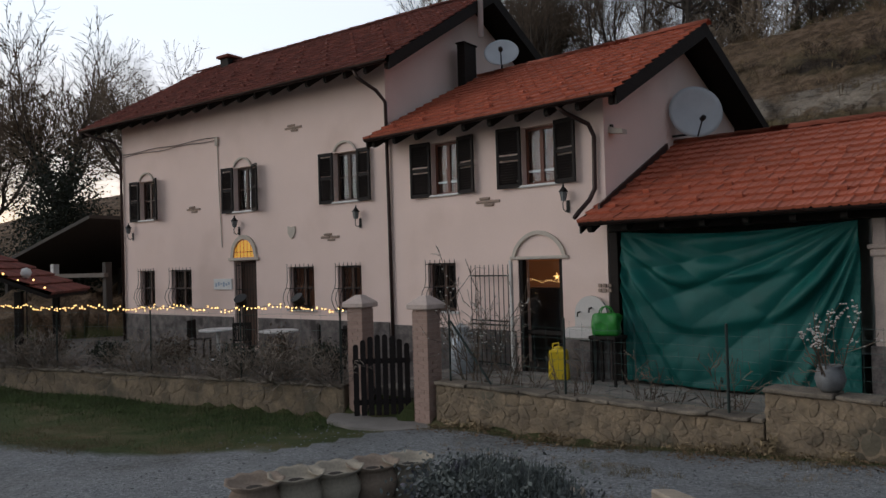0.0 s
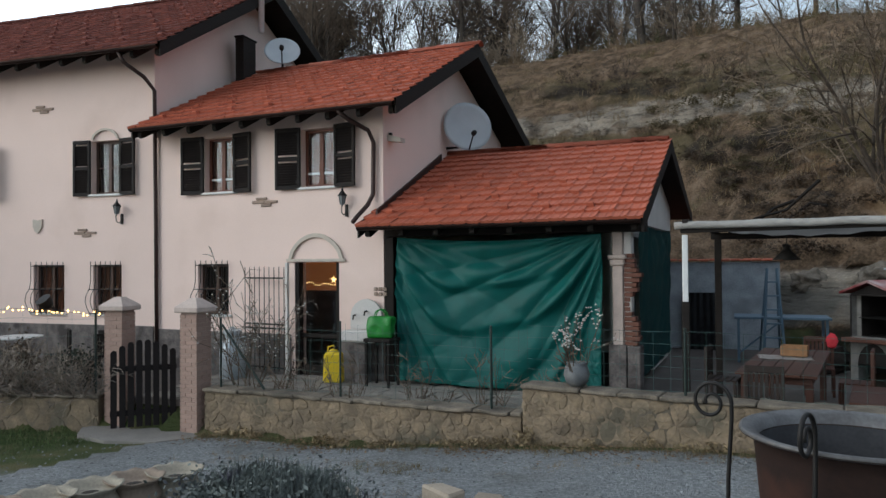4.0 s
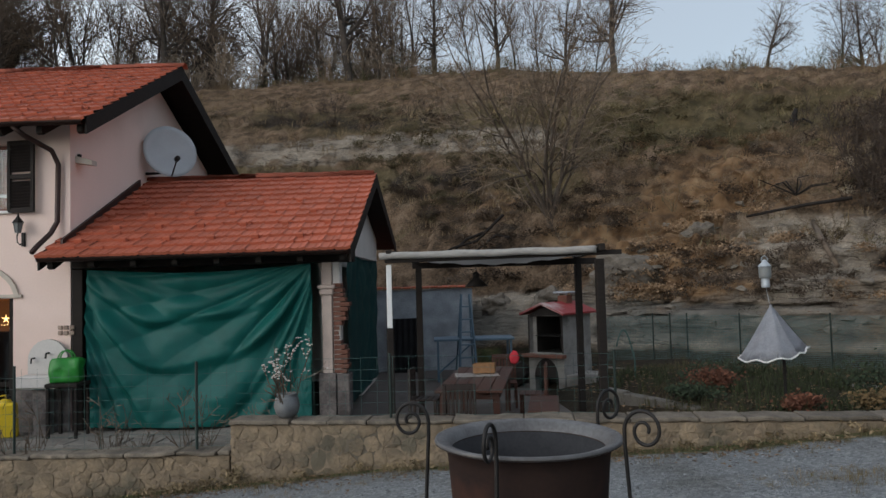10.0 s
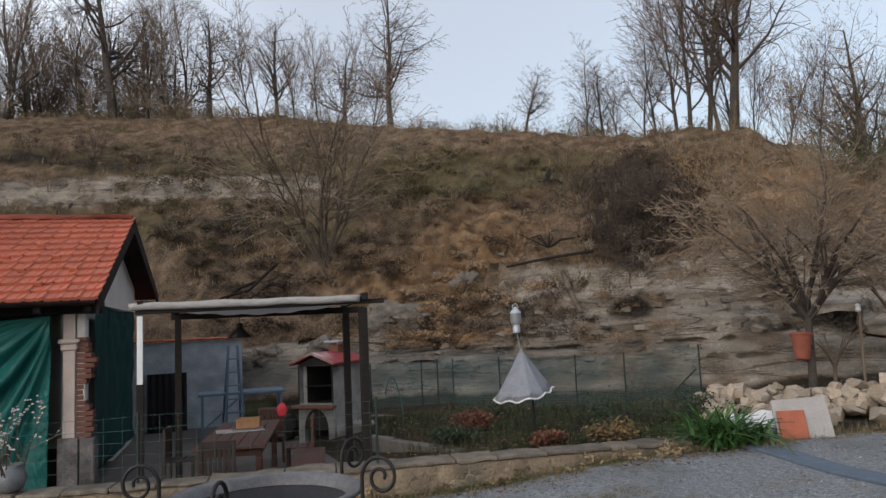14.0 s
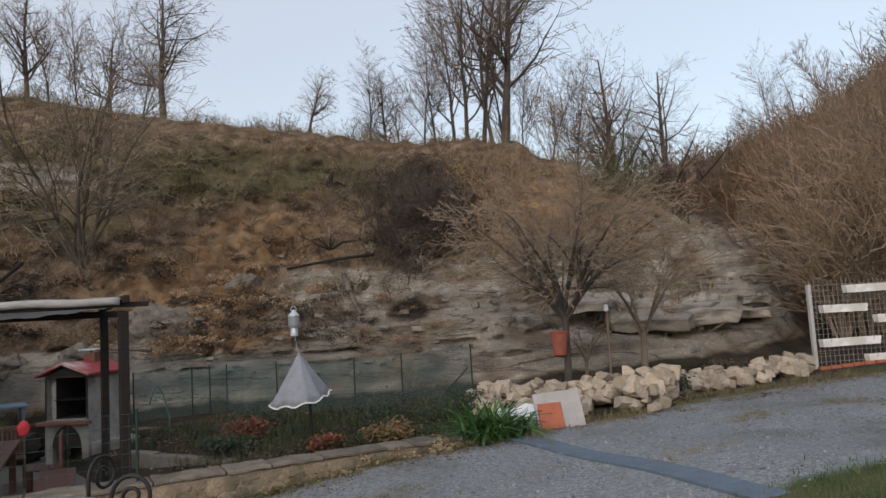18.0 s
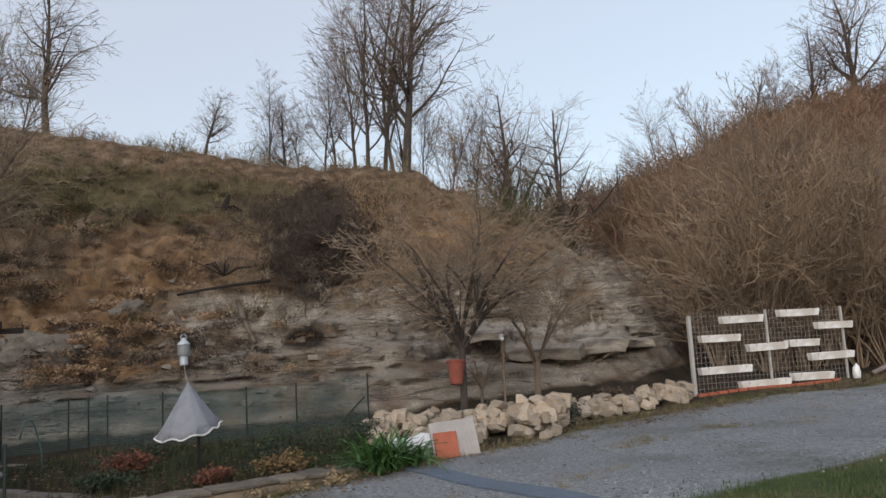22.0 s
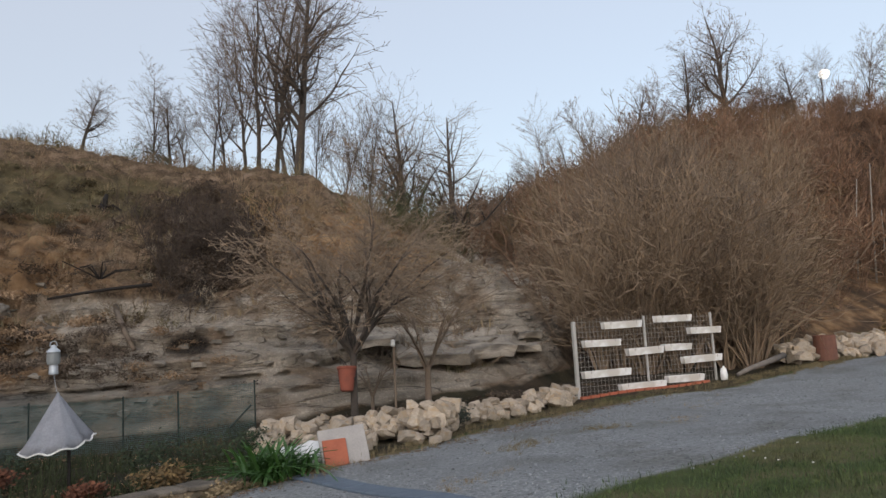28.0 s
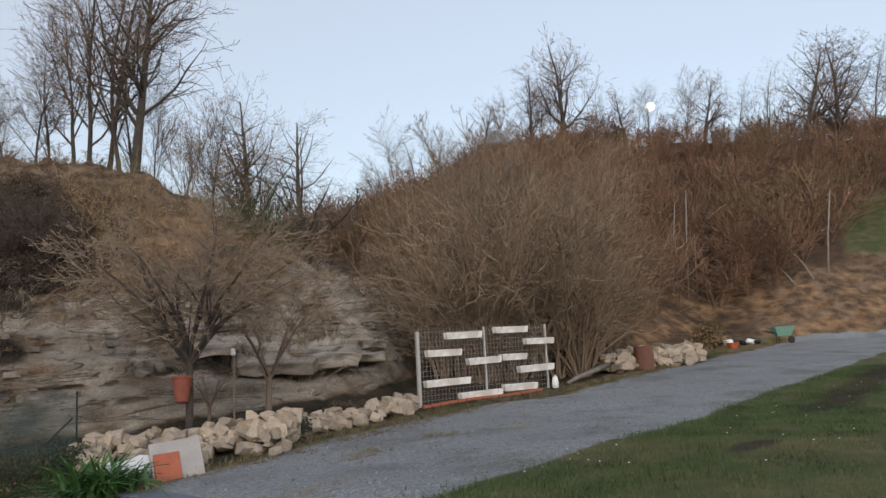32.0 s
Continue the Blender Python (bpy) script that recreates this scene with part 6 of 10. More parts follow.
dirf = (FR - FL).normalized()
beam(FL - dirf * 0.05 + Vector((0, 0, 2.57)), FR + dirf * 0.28 + Vector((0, 0, 2.60)), 0.06, 0.06)
beam(BL - dirf * 0.1 + Vector((0, 0, 2.57)), BR + dirf * 0.3 + Vector((0, 0, 2.57)), 0.08, 0.10)
beam(FR + Vector((0, -0.15, 2.66)), BR + Vector((0, 0.2, 2.66)), 0.07, 0.09)
beam(FL + Vector((0, -0.1, 2.66)), BL + Vector((0, 0.2, 2.66)), 0.07, 0.09)
bm = bmesh.new()
n = 24
rows = []
for j in range(n + 1):
    row = []
    for i in range(n + 1):
        a, b = FL.lerp(FR, i / n), BL.lerp(BR, i / n)
        p = a.lerp(b, j / n)
        sag = 0.17 * math.sin(math.pi * (j / n) ** 0.6) * (0.35 + 0.65 * math.sin(math.pi * i / n)) + 0.012 * math.sin(i * 1.7) * math.sin(math.pi * j / n)
        row.append(bm.verts.new((p.x, p.y, 2.68 - sag)))
    rows.append(row)
for j in range(n):
    for i in range(n):
        bm.faces.new((rows[j][i], rows[j][i + 1], rows[j + 1][i + 1], rows[j + 1][i]))
bmesh.ops.solidify(bm, geom=bm.faces[:], thickness=0.006)
part("canvas", bm, GREYCANVAS, pergola, "sagging grey canvas", smooth=True)
bm = bmesh.new()
roll = []
for k in range(31):
    p = (FL - dirf * 0.12).lerp(FR - dirf * 0.05, k / 30)
    roll.append((p.x, p.y - 0.06, 2.635 + 0.004 * math.sin(k * 0.7)))
tube(bm, roll, 0.046, 10)
for v in bm.verts:
    v.co += Vector((0, 0, 1)) * 0.012 * noise.noise(Vector((v.co.x * 1.5, v.co.y * 12, v.co.z * 12)))
part("rolled_canvas", bm, PALECANVAS, pergola, "pale rolled canvas edge", smooth=True)

hang_lamp = thing("pendant_lamp", "dark conical metal pendant lamp under the canvas", "pendant lamp", pose(1.42, 10.8, 0))
part("shade", turned([(0.17, 2.20), (0.175, 2.21), (0.06, 2.32), (0.045, 2.36), (0.055, 2.39), (0.02, 2.42), (0.0001, 2.425)], 28), IRON, hang_lamp, "conical shade", smooth=True)
part("cord", bar([(0, 0, 2.42), (0, 0, 2.60)], 0.006, 6), IRON, hang_lamp)
part("canopy_hook", turned([(0.01, 2.52), (0.05, 2.56), (0.05, 2.58), (0.0001, 2.60)], 12), IRON, hang_lamp)

# ---- table, chairs, things on it ----
REDWOOD = mat("reddish_brown_wood", (0.092, 0.036, 0.023), (0.060, 0.025, 0.017), 0.5, 5, 60, 0.2, stretch=(1, 6, 1))
TAB = pose(1.50, 11.5, 0, 0, 0, -13)
table = thing("garden_table", "long reddish-brown wooden garden table", "table", TAB)
for k in range(5):
    part("plank", block(-0.48 + k * 0.193, -0.295 + k * 0.193, -1.45, 1.45, 0.72, 0.755, 0.005), REDWOOD, table)
part("apron", block(-0.42, 0.42, -1.36, 1.36, 0.62, 0.718, 0.005), REDWOOD, table)
for a in (-0.38, 0.38):
    for b in (-1.3, 1.3):
        part("leg", block(a - 0.045, a + 0.045, b - 0.045, b + 0.045, 0.0, 0.62, 0.006), REDWOOD, table)
LACE = mat("white_lace_cloth", (0.66, 0.62, 0.60), (0.52, 0.48, 0.46), 0.9, 9, 60, 0.4)
bm = bmesh.new()
rr = random.Random(2)
n = 20
rows = [[bm.verts.new((-0.36 + 0.72 * i / n + 0.012 * math.sin(j * 1.3), -0.25 + 0.5 * j / n + 0.012 * math.sin(i * 1.1), 0.762 + 0.008 * noise.noise(Vector((i * 0.4, j * 0.4, 0))))) for i in range(n + 1)] for j in range(n + 1)]
for j in range(n):
    for i in range(n):
        bm.faces.new((rows[j][i], rows[j][i + 1], rows[j + 1][i + 1], rows[j + 1][i]))
bmesh.ops.solidify(bm, geom=bm.faces[:], thickness=0.003)
tagged(part("table_runner", bm, LACE, None, smooth=True, m=TAB @ pose(-0.05, 0.25, 0, 0, 0, 10)), "crumpled white lace cloth on the table", "tablecloth")
CARTON = mat("brown_wicker", (0.30, 0.16, 0.075), (0.22, 0.115, 0.055), 0.85, 14, 70, 0.5)
basket = thing("bread_basket", "small light brown basket on the table", "basket", TAB @ pose(0.06, 0.42, 0.775))
part("floor", block(-0.17, 0.17, -0.11, 0.11, 0.0, 0.012), CARTON, basket)
for a, b, c, d in ((-0.18, 0.18, -0.125, -0.11), (-0.18, 0.18, 0.11, 0.125), (-0.18, -0.165, -0.108, 0.108), (0.165, 0.18, -0.108, 0.108)):
    part("side", block(a, b, c, d, 0.0, 0.15, 0.004), CARTON, basket)


def garden_chair(m, label, material=REDWOOD):
    c = thing("garden_chair", label, "chair", m, group="chairs round the garden table")
    for k in range(5):
        part("seat_slat", block(-0.22, 0.22, -0.21 + k * 0.088, -0.135 + k * 0.088, 0.43, 0.45, 0.004), material, c)
    for a in (-0.2, 0.2):
        part("front_leg", block(a - 0.022, a + 0.022, -0.21, -0.166, 0.0, 0.43, 0.004), material, c)
        part("back_leg", block(a - 0.022, a + 0.022, 0.19, 0.234, 0.0, 0.92, 0.004), material, c)
    for k in range(6):
        part("back_slat", block(-0.165 + k * 0.058, -0.125 + k * 0.058, 0.20, 0.222, 0.52, 0.84, 0.003), material, c)
    part("top_rail", block(-0.22, 0.22, 0.195, 0.228, 0.84, 0.92, 0.006), material, c)
    part("lower_rail", block(-0.18, 0.18, 0.195, 0.228, 0.48, 0.52, 0.004), material, c)
    return c


BLACKWOOD = mat("blackish_brown_wood", (0.030, 0.018, 0.014), (0.020, 0.013, 0.010), 0.6, 5, 60, 0.2, stretch=(1, 6, 1))
garden_chair(TAB @ pose(-0.08, -1.75, 0, 0, 0, 184), "blackish-brown slatted wooden chair at the table", BLACKWOOD)
garden_chair(TAB @ pose(0.30, 1.75, 0, 0, 0, 5), "reddish-brown slatted wooden chair with a pink cloth on its back")
garden_chair(TAB @ pose(0.85, 0.4, 0, 0, 0, -92), "reddish-brown slatted wooden chair at the table")
garden_chair(TAB @ pose(-0.85, -0.1, 0, 0, 0, 90), "blackish-brown slatted wooden chair at the table", BLACKWOOD)
PINK = mat("pink_red_cloth", (0.70, 0.05, 0.07), (0.55, 0.035, 0.05), 0.8, 8, 60, 0.3)
tagged(part("pink_cloth", lump(0.12, (0.75, 0.35, 1.0), 5, 3, 0.2, 3), PINK, None, smooth=True, m=TAB @ pose(0.48, 1.93, 0.86)), "bright pink-red cloth hung over a chair back", "cloth")
bench = thing("wooden_bench", "reddish-brown wooden bench box beside the table", "bench", pose(2.35, 10.6, 0, 0, 0, -13))
part("seat", block(-0.22, 0.22, -0.7, 0.7, 0.42, 0.46, 0.006), REDWOOD, bench)
part("side_panel", block(-0.20, 0.20, -0.68, -0.64, 0.0, 0.42), REDWOOD, bench)
part("side_panel", block(-0.20, 0.20, 0.64, 0.68, 0.0, 0.42), REDWOOD, bench)
part("front_panel", block(-0.20, -0.17, -0.63, 0.63, 0.0, 0.42), REDWOOD, bench)

# ---- barbecue oven ----
OVENWALL = mat("whitewashed_oven_render", (0.31, 0.29, 0.27), (0.19, 0.177, 0.165), 0.9, 4, 45, 0.35, spots=(0.13, 0.12, 0.11))
# soot in the hearth; also the dark of recesses painted on elsewhere
SOOT_DARK = mat("soot_and_recess_dark", (0.020, 0.017, 0.016), (0.035, 0.028, 0.025), 0.95, 6, 40, 0.4)
REDROOF = mat("red_oven_roof", (0.30, 0.035, 0.035), (0.21, 0.026, 0.028), 0.6, 3, 50, 0.25, spots=(0.46, 0.36, 0.34))
oven = thing("barbecue_oven", "whitewashed masonry barbecue oven with a red gabled roof", "barbecue", pose(3.00, 14.90, 0, 0, 0, -45) @ Matrix.Diagonal((1.16, 1.12, 1.0, 1)))
bm = bmesh.new()
wall_with_openings(bm, 0.0, 0.72, 0.0, 0.12, 0.0, 1.55, [(0.03, 0.69, 0.79, 1.53), (0.12, 0.60, 0.0, 0.30)])
part("front", bm, OVENWALL, oven, "whitewashed front with two openings")
# flat plate on the solid wall, its dark colour painting the arch's shade
bm = bmesh.new()
prism(bm, [(0.12, 0.301), (0.60, 0.301)] + [(0.36 + 0.24 * math.cos(math.pi * k / 10), 0.301 + 0.38 * math.sin(math.pi * k / 10)) for k in range(1, 10)], 1, -0.006, -0.002)
part("log_arch_dark", bm, SOOT_DARK, oven, "flat dark plate painted as the shaded log store arch")
for a, b, c, d in ((0.002, 0.03, 0.78, 1.55), (0.69, 0.718, 0.78, 1.55), (0.03, 0.69, 1.53, 1.55)):
    part("soot_stain", block(a, b, -0.006, -0.002, c, d), SOOT_DARK, oven, "soot-blackened edge")
part("side_wall", block(0.0, 0.10, 0.125, 1.0, 0.0, 1.55, 0.006), OVENWALL, oven)
part("side_wall", block(0.62, 0.72, 0.125, 1.0, 0.0, 1.55, 0.006), OVENWALL, oven)
part("hearth_back", block(0.10, 0.62, 0.92, 1.0, 0.0, 1.55), SOOT_DARK, oven)
part("soot_lining", block(0.103, 0.112, 0.125, 0.91, 0.79, 1.54), SOOT_DARK, oven)
part("soot_lining", block(0.608, 0.617, 0.125, 0.91, 0.79, 1.54), SOOT_DARK, oven)
part("grill_shelf", block(0.103, 0.617, 0.13, 0.91, 0.72, 0.78), SOOT_DARK, oven)
part("log_store_back", block(0.103, 0.617, 0.5, 0.55, 0.0, 0.70), SOOT_DARK, oven)
part("grill", block(0.11, 0.61, 0.05, 0.5, 1.12, 1.135), IRON, oven)
part("hearth_ledge", block(-0.06, 0.78, -0.16, -0.003, 0.70, 0.77, 0.01), BAREBRICK, oven, "reddish brick ledge")
part("side_shelf", block(0.725, 1.3, 0.05, 0.85, 0.0, 0.36, 0.01), OVENWALL, oven)
for s in (-1, 1):
    bm = bmesh.new()
    x1 = 0.36 + s * 0.45
    prism(bm, [(0.36 + s * 0.002, 1.77), (x1, 1.56), (x1, 1.60), (0.36 + s * 0.002, 1.815)], 1, -0.14, 1.12)
    part("roof_slope", bm, REDROOF, oven, "red painted roof slope")
bm = bmesh.new()
prism(bm, [(0.0, 1.552), (0.72, 1.552), (0.36, 1.745)], 1, 0.0, 1.0)
part("gable", bm, SOOT_DARK, oven)
part("chimney", block(0.26, 0.46, 0.62, 0.82, 1.72, 1.94, 0.01), BAREBRICK, oven)
part("chimney_cap", block(0.20, 0.52, 0.56, 0.88, 1.98, 2.02, 0.01), GALV, oven)
for a in (0.27, 0.43):
    part("cap_leg", block(a, a + 0.02, 0.63, 0.65, 1.94, 1.98), GALV, oven)
opot = thing("terracotta_pot", "terracotta pot on the oven's side shelf", "flower pot", pose(4.25, 14.35, 0.0))
part("pot_body", turned([(0.12, 0.0), (0.17, 0.22), (0.185, 0.22), (0.185, 0.27), (0.15, 0.27), (0.13, 0.2)], 24), TERRACOTTA, opot)
part("soil", turned([(0.14, 0.20), (0.14, 0.24), (0.0001, 0.25)], 16), SOIL, opot)

# ---- back shed wall, blue table, ladder, dark sheet ----
BLUEWASH = mat("bluish_whitewash", (0.38, 0.40, 0.43), (0.21, 0.225, 0.245), 0.9, 2.5, 30, 0.25, spots=(0.22, 0.23, 0.245))
shed = thing("garden_shed", "low bluish-white shed with red tiles on its top", "shed", pose(-4.2, 19.0, 0))
part("front_wall", block(0, 6.55, 0.0, 0.2, -0.2, 2.12, 0.01), BLUEWASH, shed)
part("end_wall", block(6.36, 6.55, 0.205, 2.2, -0.2, 2.12, 0.01), BLUEWASH, shed)
for k in range(28):
    part("roof_tile", block(k * 0.24 - 0.08, k * 0.24 + 0.14, -0.14, 2.3, 2.14 + 0.01 * (k % 2), 2.19 + 0.01 * (k % 2), 0.02), TILE_NEW, shed)
DARKSHEET = mat("dark_corrugated_sheet", (0.018, 0.018, 0.020), (0.026, 0.026, 0.028), 0.6, 3, 30, 0.2)
bm = bmesh.new()
vs = [[bm.verts.new((0.9 * i / 36, 0.02 * math.sin(i * 1.05), zz)) for i in range(37)] for zz in (0, 1.38)]
for i in range(36):
    bm.faces.new((vs[0][i], vs[0][i + 1], vs[1][i + 1], vs[1][i]))
bmesh.ops.solidify(bm, geom=bm.faces[:], thickness=0.006)
tagged(part("corrugated_sheet", bm, DARKSHEET, None, m=pose(0.12, 18.75, 0, -4)), "dark corrugated sheet leaning on the shed wall", "metal sheet")
BLUEPAINT = mat("faded_blue_paint", (0.085, 0.135, 0.185), (0.12, 0.175, 0.225), 0.5, 4, 40, 0.15)
btable = thing("blue_table", "faded blue workbench before the shed", "table", pose(1.15, 16.6, 0, 0, 0, -4))
part("top", block(0, 1.85, 0, 0.9, 0.93, 0.98, 0.008), BLUEPAINT, btable)
for a in (0.06, 1.74):
    for b in (0.06, 0.82):
        part("leg", block(a, a + 0.05, b, b + 0.05, 0.0, 0.93), BLUEPAINT, btable)
part("brace", bar([(0.08, 0.03, 0.2), (0.9, 0.03, 0.9)], 0.02, 6), BLUEPAINT, btable)
ladder = thing("step_ladder", "pale blue painted step ladder", "ladder", pose(1.68, 16.25, 0.0))
for a in (0.0, 0.42):
    part("stile", bar([(a, 0.0, 0.0), (0.12 + a * 0.45, 0.35, 2.0)], 0.028, 4), BLUEPAINT, ladder)
    part("rear_leg", bar([(a, 0.85, 0.0), (0.12 + a * 0.45, 0.40, 1.98)], 0.022, 4), BLUEPAINT, ladder)
for k in range(6):
    q = (k + 1) / 7
    part("tread", block(0.12 * q + 0.0, 0.42 + (0.309 - 0.42) * q, 0.35 * q - 0.05, 0.35 * q + 0.06, 2.0 * q - 0.015, 2.0 * q + 0.015), BLUEPAINT, ladder)
tagged(part("woodpile", lump(0.42, (1.0, 0.7, 0.75), 12, 3, 0.35, 4), SOOT_DARK, None, m=pose(2.72, 15.6, 0.26)), "dark heap of sooty logs beside the oven", "log heap")

hoop = part("bent_hoop", bar([(4.35 + 0.34 * k / 10, 13.3, 0.75 + 0.55 * math.sin(math.pi * (0.15 + 0.85 * k / 10))) for k in range(11)] + [(4.69, 13.3, 0.05)], 0.014, 6), WIRE, None, "", True)
tagged(hoop, "dull bent metal hoop standing in the bed", "hoop")

# ---- garden fence, beds, lamp cone ----
wire_fence("garden_fence", [(4.9, 16.2, 0.22), (6.6, 15.6, 0.25), (8.95, 12.75, 0.28), (10.4, 11.6, 0.42)], (0.0, 0.16, 0.21, 0.26, 0.42, 0.66, 0.80, 1.0), 1.18, "green wire mesh garden fence on steel posts", 0.036, 0.036, 0.0036, NETWIRE)
part("strut", bar([(10.35, 11.65, 1.15), (9.75, 12.1, 0.42)], 0.02, 6), GREENPOST, bpy.data.objects["garden_fence"])
BEDSTONE = mat("grey_bed_edging", (0.15, 0.135, 0.115), (0.09, 0.08, 0.07), 0.9, 4, 40, 0.5)
for pts in (((3.75, 12.3), (4.55, 10.0)), ((4.6, 15.1), (5.95, 13.0)), ((5.95, 13.0), (8.2, 10.9))):
    (xa, ya), (xb, yb) = pts
    yaw = math.degrees(math.atan2(yb - ya, xb - xa))
    run = math.hypot(xb - xa, yb - ya)
    e = thing("bed_edging", "low grey stone edging of a garden bed", "edging", pose(xa, ya, 0, 0, 0, yaw), group="garden bed edgings", kind="structure")
    k = 0
    x = 0.0
    while x < run:
        ln = min(random.uniform(0.4, 0.7), run - x)
        if ln > 0.1:
            part("edge_stone", block(x + 0.005, x + ln - 0.005, -0.09, 0.09, 0.05, 0.40 + random.uniform(-0.02, 0.02), 0.02), BEDSTONE, e)
        x += ln

PLASTIC = mat("grey_translucent_plastic", (0.46, 0.47, 0.51), (0.34, 0.35, 0.39), 0.35, 5, 40, 0.3)
cone = thing("covered_patio_lamp", "garden lamp under a grey plastic cone cover", "garden lamp", pose(5.50, 9.86, 0))
bm = bmesh.new()
n = 48


def skirt(a):
    return 0.44 * (1 + 0.06 * math.cos(4 * a + 0.6)) + 0.012 * math.sin(a * 13)


prof = [(1.0, 0.0), (0.80, 0.13), (0.55, 0.32), (0.30, 0.52), (0.12, 0.67), (0.05, 0.72), (0.045, 0.75), (0.001, 0.77)]
rings = []
for q, h in prof:
    ring = []
    for k in range(n):
        a = 2 * math.pi * k / n
        r = skirt(a) * q
        ring.append(bm.verts.new((r * math.cos(a), r * math.sin(a), 1.15 + h * 0.90 + (0.02 * math.sin(a * 9) + 0.09 * math.cos(a - 0.25)) * q)))
    rings.append(ring)
for i in range(len(rings) - 1):
    for k in range(n):
        bm.faces.new((rings[i][k], rings[i][(k + 1) % n], rings[i + 1][(k + 1) % n], rings[i + 1][k]))
bmesh.ops.solidify(bm, geom=bm.faces[:], thickness=0.004)
part("cone_cover", bm, PLASTIC, cone, "wrinkled grey plastic cone with a pale hem", smooth=True)
bm = bmesh.new()
tube(bm, [(skirt(2 * math.pi * k / n) * 1.01 * math.cos(2 * math.pi * k / n), skirt(2 * math.pi * k / n) * 1.01 * math.sin(2 * math.pi * k / n), 1.155 + 0.02 * math.sin(2 * math.pi * k / n * 9) + 0.09 * math.cos(2 * math.pi * k / n - 0.25)) for k in range(n + 1)], 0.012, 5)
part("hem", bm, WHITE, cone)
part("lamp_bowl", turned([(0.0001, 1.07), (0.12, 1.09), (0.20, 1.15), (0.22, 1.21), (0.0001, 1.35)], 24), IRON, cone, "dark lamp bowl", smooth=True)
part("pole", bar([(0.13, -0.05, 0.36), (0.13, -0.05, 1.2)], 0.022, 8), IRON, cone)
part("pole", bar([(0.20, 0.06, 0.36), (0.20, 0.06, 1.1)], 0.012, 8), IRON, cone)
white_lantern = thing("white_lantern", "small pale galvanised lantern on a thin rod above the cone", "lantern", pose(5.46, 9.9, 0))
part("rod", bar([(0.03, -0.03, 1.84), (0.0, 0.0, 2.10)], 0.004, 5), GALV, white_lantern)
part("base", turned([(0.055, 2.08), (0.06, 2.10), (0.055, 2.20), (0.05, 2.21)], 16), GALV, white_lantern)
part("glass", turned([(0.075, 2.21), (0.085, 2.25), (0.085, 2.36), (0.07, 2.38)], 16), LAMPGLASS, white_lantern)
part("roof", turned([(0.09, 2.38), (0.085, 2.395), (0.04, 2.44), (0.03, 2.47), (0.0001, 2.48)], 16), GALV, white_lantern)
part("handle", bar([(0.05 * math.cos(math.pi * k / 8), 0, 2.46 + 0.07 * math.sin(math.pi * k / 8)) for k in range(9)], 0.006, 5), GALV, white_lantern)

# ---- planter rack ----
RA, RB = Vector((15.95, 7.02, 0.66)), Vector((19.16, 5.00, 0.76))
ryaw = math.degrees(math.atan2(RB.y - RA.y, RB.x - RA.x))
rack = thing("planter_rack", "wire-mesh rack with white balcony planters", "plant rack", Matrix.Translation(RA) @ Matrix.Rotation(radians(ryaw), 4, "Z"))
PALEPOST = mat("pale_concrete_post", (0.40, 0.38, 0.35), (0.32, 0.30, 0.28), 0.9, 6, 50, 0.3)
MESHWIRE = mat("weathered_mesh_wire", (0.33, 0.30, 0.27), (0.25, 0.22, 0.19), 0.7, 5, 50, 0.1)
part("post", block(-0.04, 0.04, -0.04, 0.04, -0.15, 1.80, 0.006), PALEPOST, rack, "pale concrete post")
RL = 4.15
for x in (0.488 * RL, 0.994 * RL):
    part("post", block(x - 0.025, x + 0.025, -0.02, 0.03, -0.1, 1.86, 0.004), PALEPOST, rack)
bm = bmesh.new()
zz = 0.05
while zz < 1.85:
    tube(bm, [(0.04, 0.05, zz), (RL, 0.05, zz)], 0.0045, 3, cap=False)
    zz += 0.115
x = 0.06
while x < RL:
    tube(bm, [(x, 0.05, 0.0), (x, 0.05, 1.86 + 0.04 * math.sin(x * 9))], 0.0045, 3, cap=False)
    x += 0.105
part("wire_mesh", bm, MESHWIRE, rack, "welded wire mesh")


def planter(u, z, ln, parent=rack):
    """A white balcony planter with a rim, soil and two hooks."""
    bm = bmesh.new()
    h, d = 0.16, 0.17
    lo = [bm.verts.new(p) for p in ((0.02, -d + 0.015, 0), (ln - 0.02, -d + 0.015, 0), (ln - 0.02, -0.015, 0), (0.02, -0.015, 0))]
    up = [bm.verts.new(p) for p in ((0, -d, h), (ln, -d, h), (ln, 0, h), (0, 0, h))]
    rim = [bm.verts.new(p) for p in ((0.012, -d + 0.012, h), (ln - 0.012, -d + 0.012, h), (ln - 0.012, -0.012, h), (0.012, -0.012, h))]
    deep = [bm.verts.new(p) for p in ((0.02, -d + 0.02, h - 0.03), (ln - 0.02, -d + 0.02, h - 0.03), (ln - 0.02, -0.02, h - 0.03), (0.02, -0.02, h - 0.03))]
    bm.faces.new(lo[::-1])
    bm.faces.new(deep)
    for k in range(4):
        j = (k + 1) % 4
        bm.faces.new((lo[k], lo[j], up[j], up[k]))
        bm.faces.new((up[k], up[j], rim[j], rim[k]))
        bm.faces.new((rim[k], rim[j], deep[j], deep[k]))
    p = part("planter_box", bm, PLANTERWHITE, parent, "white balcony planter", m=pose(u, 0.035, z, random.uniform(-2, 2), random.uniform(-1.0, 1.0), 0))
    for a in (0.18, ln - 0.18):
        part("hook", block(a, a + 0.012, -d - 0.004, -d - 0.001, h - 0.06, h + 0.004), MESHWIRE, p)
    return p


